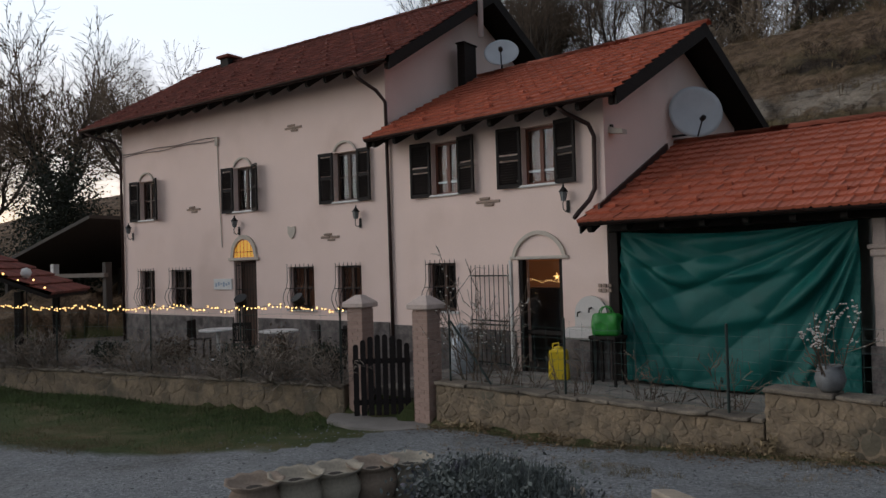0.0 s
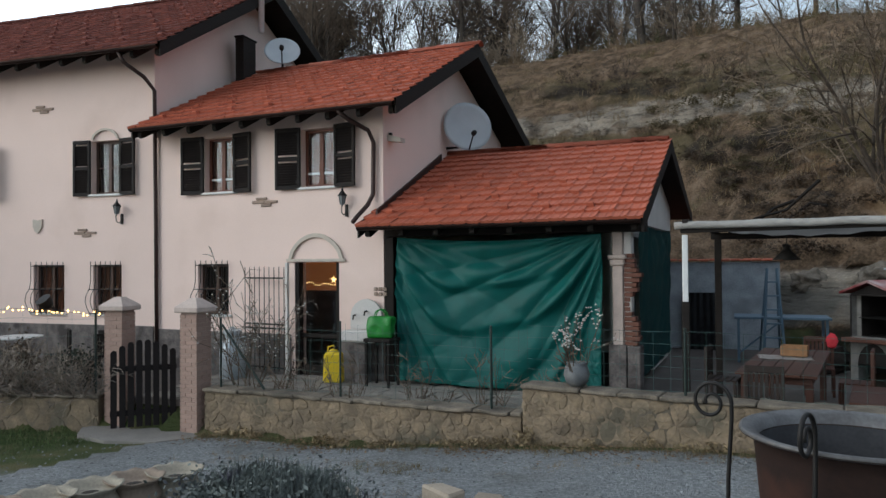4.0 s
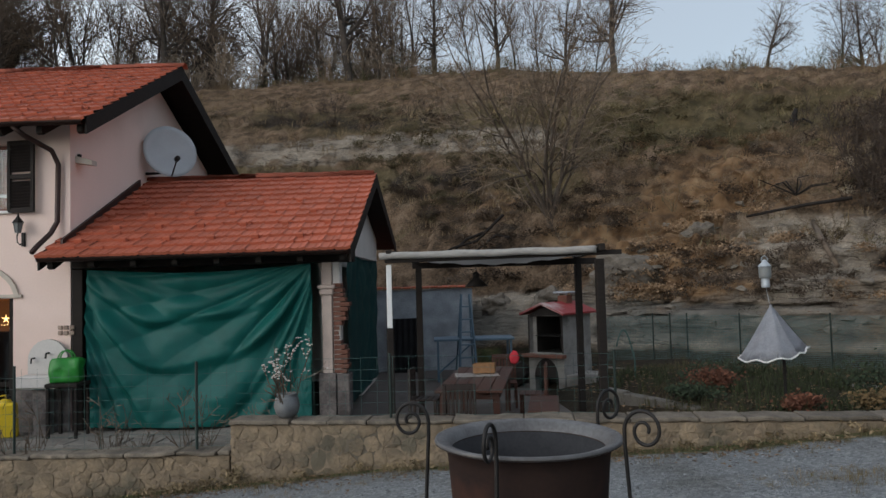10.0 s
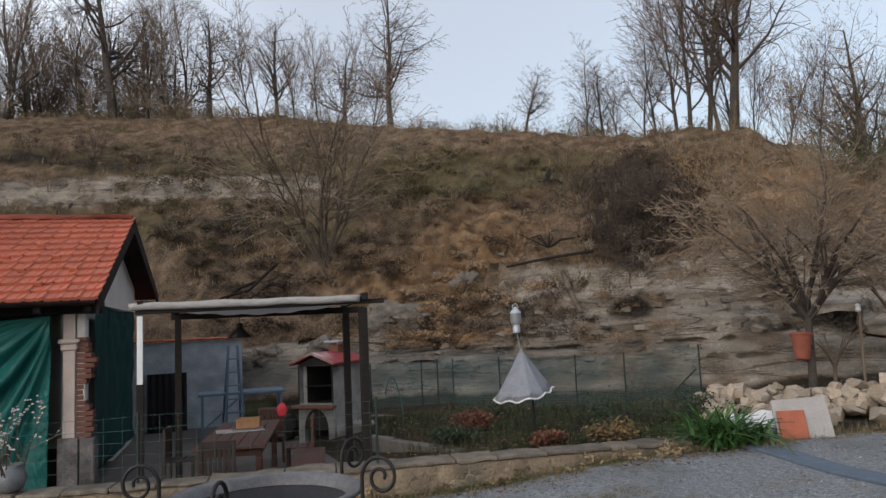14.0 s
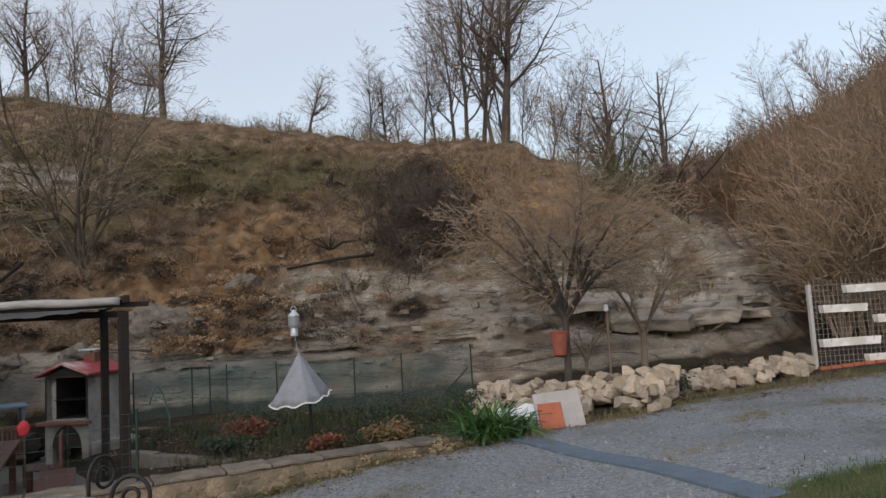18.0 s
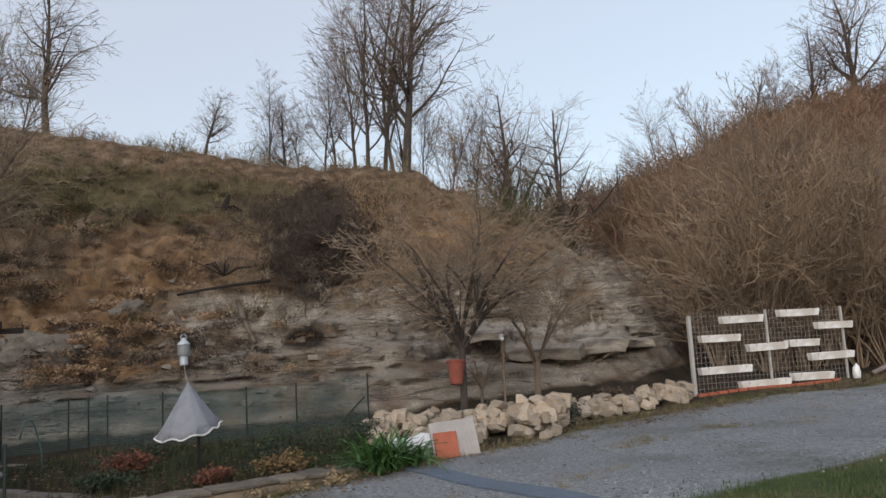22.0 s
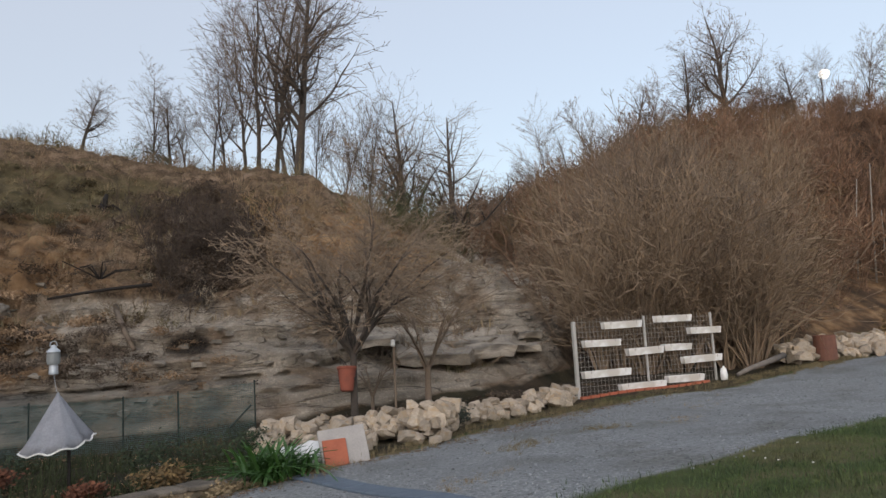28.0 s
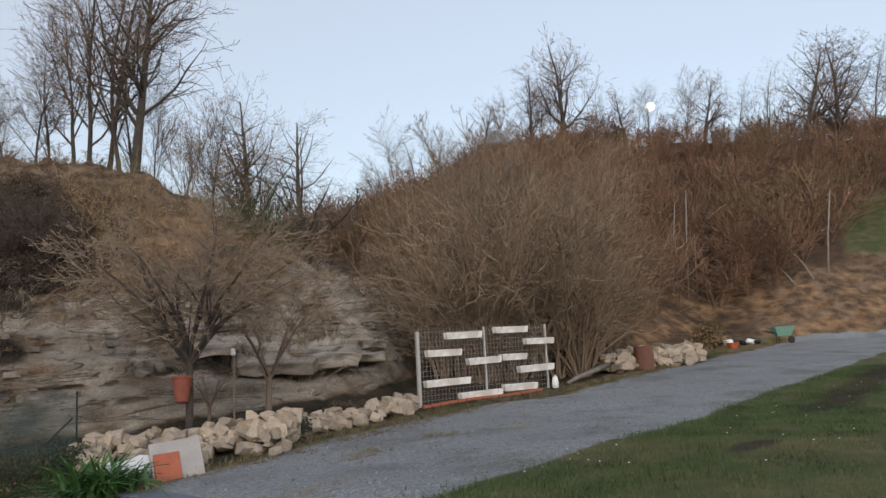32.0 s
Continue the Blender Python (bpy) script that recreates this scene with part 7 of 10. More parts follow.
PLANTERWHITE = mat("dirty_white_plastic", (0.72, 0.70, 0.67), (0.60, 0.58, 0.55), 0.5, 4, 40, 0.1, spots=(0.50, 0.46, 0.41))
for u, zz, ln in ((0.62, 1.59, 0.88), (1.85, 1.68, 0.88), (0.16, 1.19, 0.82), (2.66, 1.35, 0.80), (1.13, 0.93, 0.84), (1.99, 0.98, 0.68), (0.10, 0.48, 1.06), (2.44, 0.64, 0.98), (0.90, 0.11, 1.06), (2.01, 0.21, 0.90)):
    planter(u * 1.25, zz, ln * 1.25)
figure = part("white_garden_figure", lump(0.17, (0.55, 0.5, 1.15), 21, 3, 0.3, 2.0), WHITE, None, smooth=True, m=pose(19.40, 4.62, 0.95))
tagged(figure, "small white plaster garden ornament at the rack's end", "garden ornament")

# ---- rock piles, slab, sacks, channel ----


def rock_mesh(seed):
    """A broken block of limestone: a cube cut by random planes, then bevelled."""
    rnd = random.Random(seed)
    bm = bmesh.new()
    bmesh.ops.create_cube(bm, size=1.0)
    for k in range(7):
        nrm = Vector((rnd.uniform(-1, 1), rnd.uniform(-1, 1), rnd.uniform(-1, 1))).normalized()
        geo = bm.verts[:] + bm.edges[:] + bm.faces[:]
        r = bmesh.ops.bisect_plane(bm, geom=geo, plane_co=nrm * rnd.uniform(0.36, 0.50), plane_no=nrm, clear_outer=True)
        es = [g for g in r["geom_cut"] if isinstance(g, bmesh.types.BMEdge)]
        if es:
            bmesh.ops.edgeloop_fill(bm, edges=es)
    bmesh.ops.bevel(bm, geom=bm.edges[:], offset=0.03, segments=1, affect="EDGES")
    for v in bm.verts:
        v.co += Vector((noise.noise(v.co * 4 + Vector((seed, 0, 0))), noise.noise(v.co * 4 + Vector((0, seed, 0))), noise.noise(v.co * 4 + Vector((0, 0, seed))))) * 0.035
    bmesh.ops.recalc_face_normals(bm, faces=bm.faces)
    return mesh_of(bm, "rock", PALEROCK)


ROCKS = [rock_mesh(s) for s in range(14)]


def rock_pile(name, spine, width, height, count, size, label, seed):
    """Loose blocks heaped along a line."""
    pile = thing(name, label, "rock pile")
    rnd = random.Random(seed)
    S = [Vector((*p, 0)) for p in spine]
    for k in range(count):
        q = rnd.random() * (len(S) - 1)
        i = min(int(q), len(S) - 2)
        p = S[i].lerp(S[i + 1], q - i)
        side = rnd.gauss(0, 0.42)
        d = (S[i + 1] - S[i]).normalized()
        n_ = Vector((-d.y, d.x, 0))
        p = p + n_ * side * width
        lift = max(0, 1 - abs(side) * 0.95) * height * rnd.random() ** 0.7
        s = rnd.uniform(*size)
        z0 = gz(p.x, p.y)
        ob = share("rock", rnd.choice(ROCKS), pile, Matrix.Translation((p.x, p.y, z0 + 0.3 * s + lift)) @ Euler((rnd.uniform(-0.5, 0.5), rnd.uniform(-0.5, 0.5), rnd.uniform(0, 6.3))).to_matrix().to_4x4() @ Matrix.Diagonal((s * rnd.uniform(1.0, 1.45), s, s * rnd.uniform(0.65, 0.9), 1)))
    return pile


rock_pile("limestone_rock_pile", ((8.75, 9.75), (9.6, 9.2), (10.25, 8.35), (10.55, 7.5), (10.75, 7.0)), 0.66, 0.48, 270, (0.13, 0.28), "heap of pale broken limestone blocks under the tree", 4)
rock_pile("small_rock_pile", ((11.9, 7.65), (12.7, 7.5), (13.9, 7.25), (15.3, 6.85)), 0.34, 0.30, 120, (0.13, 0.28), "low heap of pale limestone blocks beside the road", 9)
rock_pile("far_rock_pile", ((23.6, 4.05), (26.2, 3.0), (27.8, 1.5)), 0.8, 0.55, 240, (0.17, 0.42), "heap of pale limestone blocks at the road bend", 13)
SLABW = mat("grey_stone_slab", (0.36, 0.33, 0.31), (0.27, 0.25, 0.235), 0.8, 4, 50, 0.2)
slab = part("stone_slab", block(-0.34, 0.34, -0.03, 0.03, 0.0, 0.56, 0.008), SLABW, None, m=pose(8.12, 7.05, gz(8.12, 7.05) - 0.03, -22, -4, -34))
tagged(slab, "pale square stone slab leaning on the rock pile", "stone slab")
REDTILE = mat("orange_red_tile", (0.36, 0.105, 0.055), (0.28, 0.08, 0.045), 0.8, 6, 45, 0.3)
tile = part("terracotta_tile", block(-0.32, 0.02, -0.075, -0.045, 0.0, 0.38, 0.008), REDTILE, None, m=pose(8.12, 7.05, gz(8.12, 7.05) - 0.02, -23, -2, -34))
tagged(tile, "orange terracotta tile leaning on the pale slab", "tile")
SACKW = mat("white_woven_sack", (0.66, 0.65, 0.64), (0.55, 0.54, 0.53), 0.7, 8, 70, 0.4)
for k, (x, y, s) in enumerate(((8.05, 7.72, 0.22), (8.40, 8.05, 0.22), (7.95, 8.10, 0.20))):
    sk = part("white_sack", lump(s, (1.3, 1.0, 0.6), 30 + k, 3, 0.3, 2.5), SACKW, None, smooth=True, m=pose(x, y, gz(x, y) + s * 0.45 + 0.05 * k))
    tagged(sk, "crumpled white plastic sack beside the slab", "sack", group="white sacks")
CHANNEL = mat("blue_grey_concrete", (0.105, 0.135, 0.170), (0.075, 0.098, 0.128), 0.75, 3, 40, 0.3)
chan = thing("drain_channel", "blue-grey drain channel across the gravel road", "drain", kind="structure")
a, b = Vector((7.32, 7.2, 0)), Vector((5.72, 2.75, 0))
nseg = 9
for k in range(nseg):
    p, q = a.lerp(b, k / nseg), a.lerp(b, (k + 0.985) / nseg)
    mid_ = (p + q) / 2
    ln = (q - p).length
    yaw = math.degrees(math.atan2(q.y - p.y, q.x - p.x))
    zz = gz(mid_.x, mid_.y)
    pitch = math.degrees(math.atan2(gz(q.x, q.y) - gz(p.x, p.y), ln))
    bm = bmesh.new()
    box(bm, -ln / 2, ln / 2, -0.17, 0.17, -0.10, 0.022, 0.01)
    part("channel_slab", bm, CHANNEL, chan, m=pose(mid_.x, mid_.y, zz, 0, -pitch, yaw))
LOGGREY = mat("weathered_grey_log", (0.20, 0.17, 0.145), (0.13, 0.11, 0.095), 0.95, 4, 40, 0.5)


def log_on(name, pts, r0, r1, label):
    P = [(x, y, gz(x, y) + h) for x, y, h in pts]
    return tagged(part(name, bar(P, r0, 8, r1), LOGGREY, None, smooth=True), label, "log")


log_on("fallen_log", ((19.7, 4.35, 0.10), (20.4, 4.2, 0.20), (21.4, 4.0, 0.26), (22.8, 3.8, 0.34)), 0.05, 0.09, "weathered grey log lying by the road")

# ---- far end of the road ----
TEAL = mat("teal_plastic", (0.30, 0.50, 0.41), (0.23, 0.41, 0.33), 0.5, 5, 50, 0.15)
bx_, by_ = 38.6, -1.75
bz = gz(bx_, by_)
barrow = thing("wheelbarrow", "pale green wheelbarrow tub on a stand at the road's end", "wheelbarrow", pose(bx_, by_, bz, 0, 0, -70) @ Matrix.Diagonal((0.8, 0.8, 0.85, 1)))
bm = bmesh.new()
lo = [bm.verts.new(p) for p in ((-0.35, -0.25, 0.42), (0.40, -0.25, 0.42), (0.40, 0.25, 0.42), (-0.35, 0.25, 0.42))]
up = [bm.verts.new(p) for p in ((-0.58, -0.42, 0.95), (0.62, -0.42, 0.95), (0.62, 0.42, 0.95), (-0.58, 0.42, 0.95))]
bm.faces.new(lo[::-1])
for k in range(4):
    bm.faces.new((lo[k], lo[(k + 1) % 4], up[(k + 1) % 4], up[k]))
bmesh.ops.solidify(bm, geom=bm.faces[:], thickness=0.03)
part("tub", bm, TEAL, barrow, "pale green tub")
part("wheel", turned([(0.14, -0.05), (0.20, -0.03), (0.20, 0.03), (0.14, 0.05)], 20), IRON, barrow, m=pose(0.5, 0, 0.2, 90))
for s in (-0.2, 0.2):
    part("leg", bar([(-0.25, s, 0.45), (-0.3, s, 0.0)], 0.025, 6), IRON, barrow)
    part("handle", bar([(0.3, s, 0.42), (-1.1, s * 1.4, 0.75)], 0.022, 6), IRON, barrow)
ORANGEP = mat("orange_plastic", (0.55, 0.13, 0.05), (0.45, 0.10, 0.04), 0.5)
BLACKP = mat("black_plastic", (0.015, 0.015, 0.016), (0.022, 0.022, 0.023), 0.5)
tagged(part("orange_tub", turned([(0.22, 0), (0.36, 0.28), (0.40, 0.30), (0.33, 0.28), (0.2, 0.04)], 20), ORANGEP, None, m=pose(36.0, 0.45, gz(36.0, 0.45)) @ Matrix.Diagonal((0.8, 0.8, 0.8, 1))), "low orange plastic tub beside the road", "tub")
for k in range(7):
    x, y = 38.9 + 0.06 * (k % 2), 1.35 - 0.33 * k
    o = part("black_crate", lump(0.16 + 0.04 * (k % 3), (1.2, 1, 0.7), 40 + k, 2, 0.3, 2), (BLACKP, BLACKP, WHITE)[k % 3], None, m=pose(x, y, gz(x, y) + 0.15))
    tagged(o, "heaped black crates and pale sacks by the road", "crate", group="clutter by the road")
RUSTP = mat("rusty_sheet", (0.17, 0.075, 0.05), (0.12, 0.055, 0.04), 0.85, 6, 50, 0.3)
tagged(part("rusty_drum", turned([(0.3, 0), (0.32, 0.02), (0.31, 0.35), (0.32, 0.37), (0.31, 0.75), (0.29, 0.76), (0.28, 0.7)], 20), RUSTP, None, m=pose(24.6, 2.95, gz(24.6, 2.95))), "small rusty drum before the rocks", "drum")

# ---- outbuildings past the house ----
SHEDWALL = mat("dark_barn_boards", (0.045, 0.038, 0.034), (0.065, 0.055, 0.048), 0.85, 4, 40, 0.3, stretch=(6, 6, 1))
barn = thing("open_barn", "dark open barn with a pitched roof beside the house", "barn", pose(-25.2, 13.6, 0, 0, 0, 0))
for x, y in ((-5.5, -0.2), (-1.9, -0.2), (1.6, -0.2), (-5.5, 4.5), (1.6, 4.5)):
    part("post", block(x, x + 0.22, y, y + 0.22, -0.9, 2.5, 0.01), WHITE if x == -1.9 else SHEDWALL, barn)
bm = bmesh.new()
prism(bm, [(-7.2, 1.9), (1.95, 3.95), (1.95, 4.07), (-7.2, 2.02)], 1, -0.8, 5.5)
part("roof", bm, SHEDWALL, barn, "dark sloping roof")
part("back_wall", block(-6.8, 1.9, 5.0, 5.15, -0.9, 2.0), SHEDWALL, barn)
part("tie_beam", block(-6.9, 1.9, -0.3, -0.16, 2.0, 2.14), LOGGREY, barn)
hut = thing("tiled_gazebo", "small garden gazebo with a dark red tiled roof and fairy lights", "gazebo", pose(-20.5, 7.5, -0.74, 0, 0, 48) @ Matrix.Diagonal((1.4, 1.4, 1.4, 1)))
pitch = math.atan2(1.95, 4.4)
bm = bmesh.new()
prism(bm, [(-2.4, 3.62), (2.0, 1.67), (2.0, 1.74), (-2.4, 3.70)], 1, -1.0, 1.6)
part("roof_deck", bm, DARKWOOD, hut)
tm = tile_mesh("roof_tile", TILE_OLD, 0.23, 0.42)
for j in range(13):
    for i in range(11):
        share("roof_tile", tm, hut, Matrix.Translation((2.06 - j * 0.36 * math.cos(pitch), -1.02 + i * 0.231, 1.735 + j * 0.36 * math.sin(pitch))) @ Matrix.Rotation(pitch, 4, "Y") @ Matrix.Rotation(radians(90), 4, "Z"))
for x in (1.5, -2.1):
    for y in (-0.8, 1.3):
        part("post", block(x - 0.06, x + 0.06, y - 0.06, y + 0.06, -0.9, 1.80 if x > 0 else 3.3, 0.01), DARKWOOD, hut)
bm = bmesh.new()
for k in range(20):
    bmesh.ops.create_icosphere(bm, subdivisions=1, radius=0.018, matrix=Matrix.Translation((1.95 - k * 0.2, -0.95 + 0.1 * math.sin(k * 1.7), 1.86 + k * 0.089 + 0.05 * math.sin(k * 2))))
part("fairy_lights", bm, BULB, hut)
globe = tagged(part("round_lamp", turned([(0.0001, -0.13), (0.09, -0.10), (0.13, 0.0), (0.09, 0.10), (0.0001, 0.13)], 20), WHITE, None, smooth=True, m=pose(-18.5, 8.6, 2.22)), "white globe lamp standing at the gazebo roof", "globe")
part("stem", bar([(0, 0, -0.12), (0, 0, -3.0)], 0.015, 6), IRON, globe)

# ---- terrace furniture behind the fence ----
GARDENWHITE = mat("white_garden_plastic", (0.62, 0.62, 0.61), (0.55, 0.55, 0.54), 0.45)
for x, y in ((-14.6, 11.2), (-12.8, 11.5)):
    t_ = thing("round_garden_table", "white round garden table on the terrace", "table", pose(x, y, 0), group="terrace tables")
    part("tabletop", turned([(0.0001, 0.70), (0.44, 0.70), (0.45, 0.71), (0.45, 0.735), (0.43, 0.74), (0.0001, 0.741)], 32), GARDENWHITE, t_)
    part("column", turned([(0.05, 0.05), (0.04, 0.35), (0.06, 0.70)], 12), GARDENWHITE, t_)
    part("foot", turned([(0.25, 0.0), (0.25, 0.02), (0.05, 0.06)], 20), GARDENWHITE, t_)
for k, (x, y, yw) in enumerate(((-13.6, 11.0, 30), (-11.6, 11.3, -40), (-10.4, 11.2, 10), (-15.6, 11.4, 120), (-9.9, 10.9, 80))):
    garden_chair(pose(x, y, 0, 0, 0, yw), "dark brown slatted garden chair on the terrace", DARKWOOD)
moss = thing("wall_spotlight", "black round spotlight on a bracket at the fence", "spotlight", pose(-11.55, 9.45, 1.55, 40, 0, 20), group="fence spotlights")
part("shade", turned([(0.05, -0.1), (0.09, -0.08), (0.13, 0.08), (0.12, 0.08)], 20), IRON, moss)
part("stem", bar([(0, 0, -0.1), (0, 0.1, -0.3)], 0.014, 6), IRON, moss)
copy_thing(moss, pose(-10.2, 9.7, 1.56, 40, 0, -10))

# ---- bare trees and scrub ----
def seat_on_hill(x, y):
    """Ground height with the hillside's knolls."""
    a, b = np.array([float(x)]), np.array([float(y)])
    z0 = land(a, b)
    pa, pr = polar(a, b)
    return float((z0 + relief(a, b, pa, pr) * smooth01(0.3, 2.0, z0 - yard_height(a, b)))[0])


def limb(segs, rnd, p, d, length, r, level, top, cfg):
    """One branch as short segments, with its own branches."""
    def pick(key):
        return cfg[key][min(level, len(cfg[key]) - 1)]
    n = min(max(2, int(length / cfg["step"])), pick("most"))
    step = length / n
    fall = pick("taper")
    for i in range(n):
        q = (i + 1) / n
        w = pick("wander")
        d = (d + Vector((rnd.gauss(0, w), rnd.gauss(0, w), rnd.gauss(0, w) + pick("up") * min(step, 0.6)))).normalized()
        e = p + d * step
        r1, r2 = max(cfg["tip"], r * (1 - fall * (q - 1 / n))), max(cfg["tip"], r * (1 - fall * q))
        segs.append((p.copy(), e.copy(), r1, r2, 6 if r1 > 0.07 else (4 if r1 > 0.03 else (3 if r1 > 0.016 else 2))))
        if level < top and q >= pick("bare"):
            for k in range(rnd.choice(pick("kids"))):
                a = d.orthogonal().normalized()
                a.rotate(Matrix.Rotation(rnd.uniform(0, 6.283), 3, d))
                t = rnd.uniform(*cfg["angle"])
                c = (d * math.cos(t) + a * math.sin(t)).normalized()
                shape = 1.2 - 0.75 * q if level == 0 else 1.1 - 0.5 * q
                limb(segs, rnd, p.lerp(e, rnd.random()), c, length * rnd.uniform(*cfg["shrink"]) * shape, max(cfg["tip"], r2 * rnd.uniform(0.4, 0.62)), level + 1, top, cfg)
        p = e


def segs_to_arrays(segs):
    V, Fc = [], []
    for p, e, r1, r2, s in segs:
        d = (e - p).normalized()
        a = d.orthogonal().normalized()
        b = d.cross(a)
        k0 = len(V)
        for c, r in ((p, r1), (e, r2)):
            for k in range(s):
                t = k * 6.28318 / s
                q = c + (a * math.cos(t) + b * math.sin(t)) * r
                V.append((q.x, q.y, q.z))
        for k in range(1 if s == 2 else s):
            j = (k + 1) % s
            Fc.append((k0 + k, k0 + j, k0 + s + j, k0 + s + k))
    return np.array(V, np.float32), np.array(Fc, np.int32)


def arrays_to_mesh(name, V, Fc, material):
    me = bpy.data.meshes.new(name)
    me.vertices.add(len(V))
    me.vertices.foreach_set("co", V.ravel())
    me.loops.add(Fc.size)
    me.loops.foreach_set("vertex_index", Fc.ravel())
    me.polygons.add(len(Fc))
    me.polygons.foreach_set("loop_start", np.arange(0, Fc.size, Fc.shape[1], dtype=np.int32))
    me.update(calc_edges=True)
    me.validate()
    me.materials.append(material)
    return me


OAK = dict(step=0.5, most=(14, 9, 7, 5), kids=[(2, 2, 3), (1, 2, 2), (1, 2, 2), (1, 2)], up=[0.02, 0.10, 0.06, 0.03], wander=[0.035, 0.13, 0.18, 0.2], bare=[0.28, 0.15, 0.1, 0.1], angle=(0.65, 1.25), shrink=(0.42, 0.58), tip=0.009, taper=(0.85, 0.85, 0.8, 0.6))
ASH = dict(step=0.5, most=(14, 9, 7, 5), kids=[(1, 2, 2), (1, 2, 2), (1, 2, 2), (1, 2)], up=[0.02, 0.16, 0.12, 0.06], wander=[0.05, 0.10, 0.14, 0.16], bare=[0.2, 0.15, 0.1, 0.1], angle=(0.35, 0.85), shrink=(0.40, 0.58), tip=0.008, taper=(0.88, 0.85, 0.8, 0.6))
FRUIT = dict(step=0.22, most=(8, 8, 6, 5), kids=[(2, 3), (1, 2), (1, 2), (1, 2)], up=[0.03, 0.18, 0.18, 0.12], wander=[0.05, 0.13, 0.16, 0.18], bare=[0.42, 0.15, 0.1, 0.1], angle=(0.6, 1.15), shrink=(0.55, 0.80), tip=0.004, taper=(0.5, 0.82, 0.8, 0.6))


def tree_shapes(seed, cfg, height, r, top=3):
    rnd = random.Random(seed)
    segs = []
    limb(segs, rnd, Vector((0, 0, -0.3)), Vector((rnd.gauss(0, 0.04), rnd.gauss(0, 0.04), 1)).normalized(), height, r, 0, top, cfg)
    thick = [s for s in segs if s[2] > cfg["tip"] * 2.6]
    thin = [s for s in segs if s[2] <= cfg["tip"] * 2.6]
    return arrays_to_mesh("trunk", *segs_to_arrays(thick), BARK), arrays_to_mesh("crown", *segs_to_arrays(thin), TWIG), len(segs)


def bush_arrays(seed, height, stems, cfg, fan=0.5, r=0.02, top=3):
    rnd = random.Random(seed)
    segs = []
    for k in range(stems):
        a = rnd.uniform(0, 6.283)
        f = rnd.uniform(0.05, fan)
        limb(segs, rnd, Vector((0.12 * math.cos(a), 0.12 * math.sin(a), -0.1)), Vector((f * math.cos(a), f * math.sin(a), 1)).normalized(), height * rnd.uniform(0.55, 1.0), r, 1, top, cfg)
    return segs_to_arrays(segs)


TREE_KINDS = {}
for nm, cfg, h, r, seeds in (("oak", OAK, 9.5, 0.24, (3, 11, 27)), ("ash", ASH, 9.0, 0.095, (5, 8, 19, 33))):
    TREE_KINDS[nm] = [tree_shapes(s, cfg, h, r) for s in seeds]


def plant_tree(kind, i, x, y, scale, label, yaw=None, group="bare trees on the ridge", zs=1.0, sink=0.0):
    t_ = thing("bare_tree", label, "tree", Matrix.Translation((x, y, seat_on_hill(x, y) - sink)) @ Matrix.Rotation(random.uniform(0, 6.28) if yaw is None else yaw, 4, "Z") @ Matrix.Diagonal((scale, scale, scale * zs, 1)), group=group)
    tr, cr, n = TREE_KINDS[kind][i % len(TREE_KINDS[kind])]
    share("trunk", tr, t_, Matrix.Identity(4))
    share("crown", cr, t_, Matrix.Identity(4))
    return t_


rnd = random.Random(77)
at_az = lambda az, r: (-math.sin(radians(az)) * r, math.cos(radians(az)) * r)
# the lone oak and its neighbours on the knoll
plant_tree("oak", 0, *at_az(-45.0, 37.5), 1.05, "tall bare oak standing on the hill's edge", zs=1.22)
for k, (az, r, kind, s) in enumerate(((2.3, 47, "oak", 1.3), (-1.5, 47, "ash", 0.9), (-4.5, 48, "oak", 0.85), (-7.5, 47, "ash", 0.75), (-9.6, 46, "oak", 0.7), (-18.6, 43, "oak", 0.92), (-29.4, 41, "oak", 0.42), (-34.2, 42, "ash", 0.75), (-44.0, 39, "ash", 1.4), (-43.2, 40, "ash", 1.55), (-42.0, 40, "ash", 1.4), (-41.0, 41, "ash", 1.2), (-39.6, 42, "ash", 0.9), (-38.6, 42, "ash", 0.8), (-36.6, 44, "ash", 0.7), (-35.4, 44, "oak", 0.55),
                              (-45.0, 41, "ash", 0.9), (-46.6, 42, "ash", 0.7), (-48.4, 42, "ash", 0.75), (-52.5, 44, "oak", 0.75), (-51.0, 46, "ash", 0.8), (-54.6, 46, "oak", 0.75), (-56.0, 48, "ash", 0.6), (-58.2, 52, "ash", 0.6), (-60.0, 55, "ash", 0.5),
                              (-53.4, 43, "oak", 1.1), (-57.0, 46, "oak", 1.15), (-55.2, 45, "ash", 0.95), (-50.6, 43, "ash", 1.0), (-61.5, 55, "oak", 0.6), (-63.5, 58, "ash", 0.65), (-17.0, 45, "ash", 0.62), (-15.0, 45, "oak", 0.6), (-13.0, 46, "ash", 0.72), (-11.0, 46, "ash", 0.68))):
    x, y = at_az(az, r)
    plant_tree(kind, k, x, y, s, "bare deciduous tree on the hill's crest")
for k in range(82):
    az = rnd.uniform(-3, 36) if k < 72 else rnd.uniform(5, 17)
    r = rnd.uniform(47, 66)
    x, y = at_az(az, r)
    plant_tree("oak" if k % 5 == 0 else "ash", k, x, y, rnd.uniform(0.75, 1.2) * (0.8 + r / 160), "tall thin bare woodland tree", group="bare woodland trees")
for k in range(9):
    az = 36 + k * 1.6 + rnd.uniform(-1, 1)
    x, y = at_az(az, 62)
    plant_tree("ash", k, x, y, 0.9, "tall thin bare woodland tree", group="bare woodland trees")
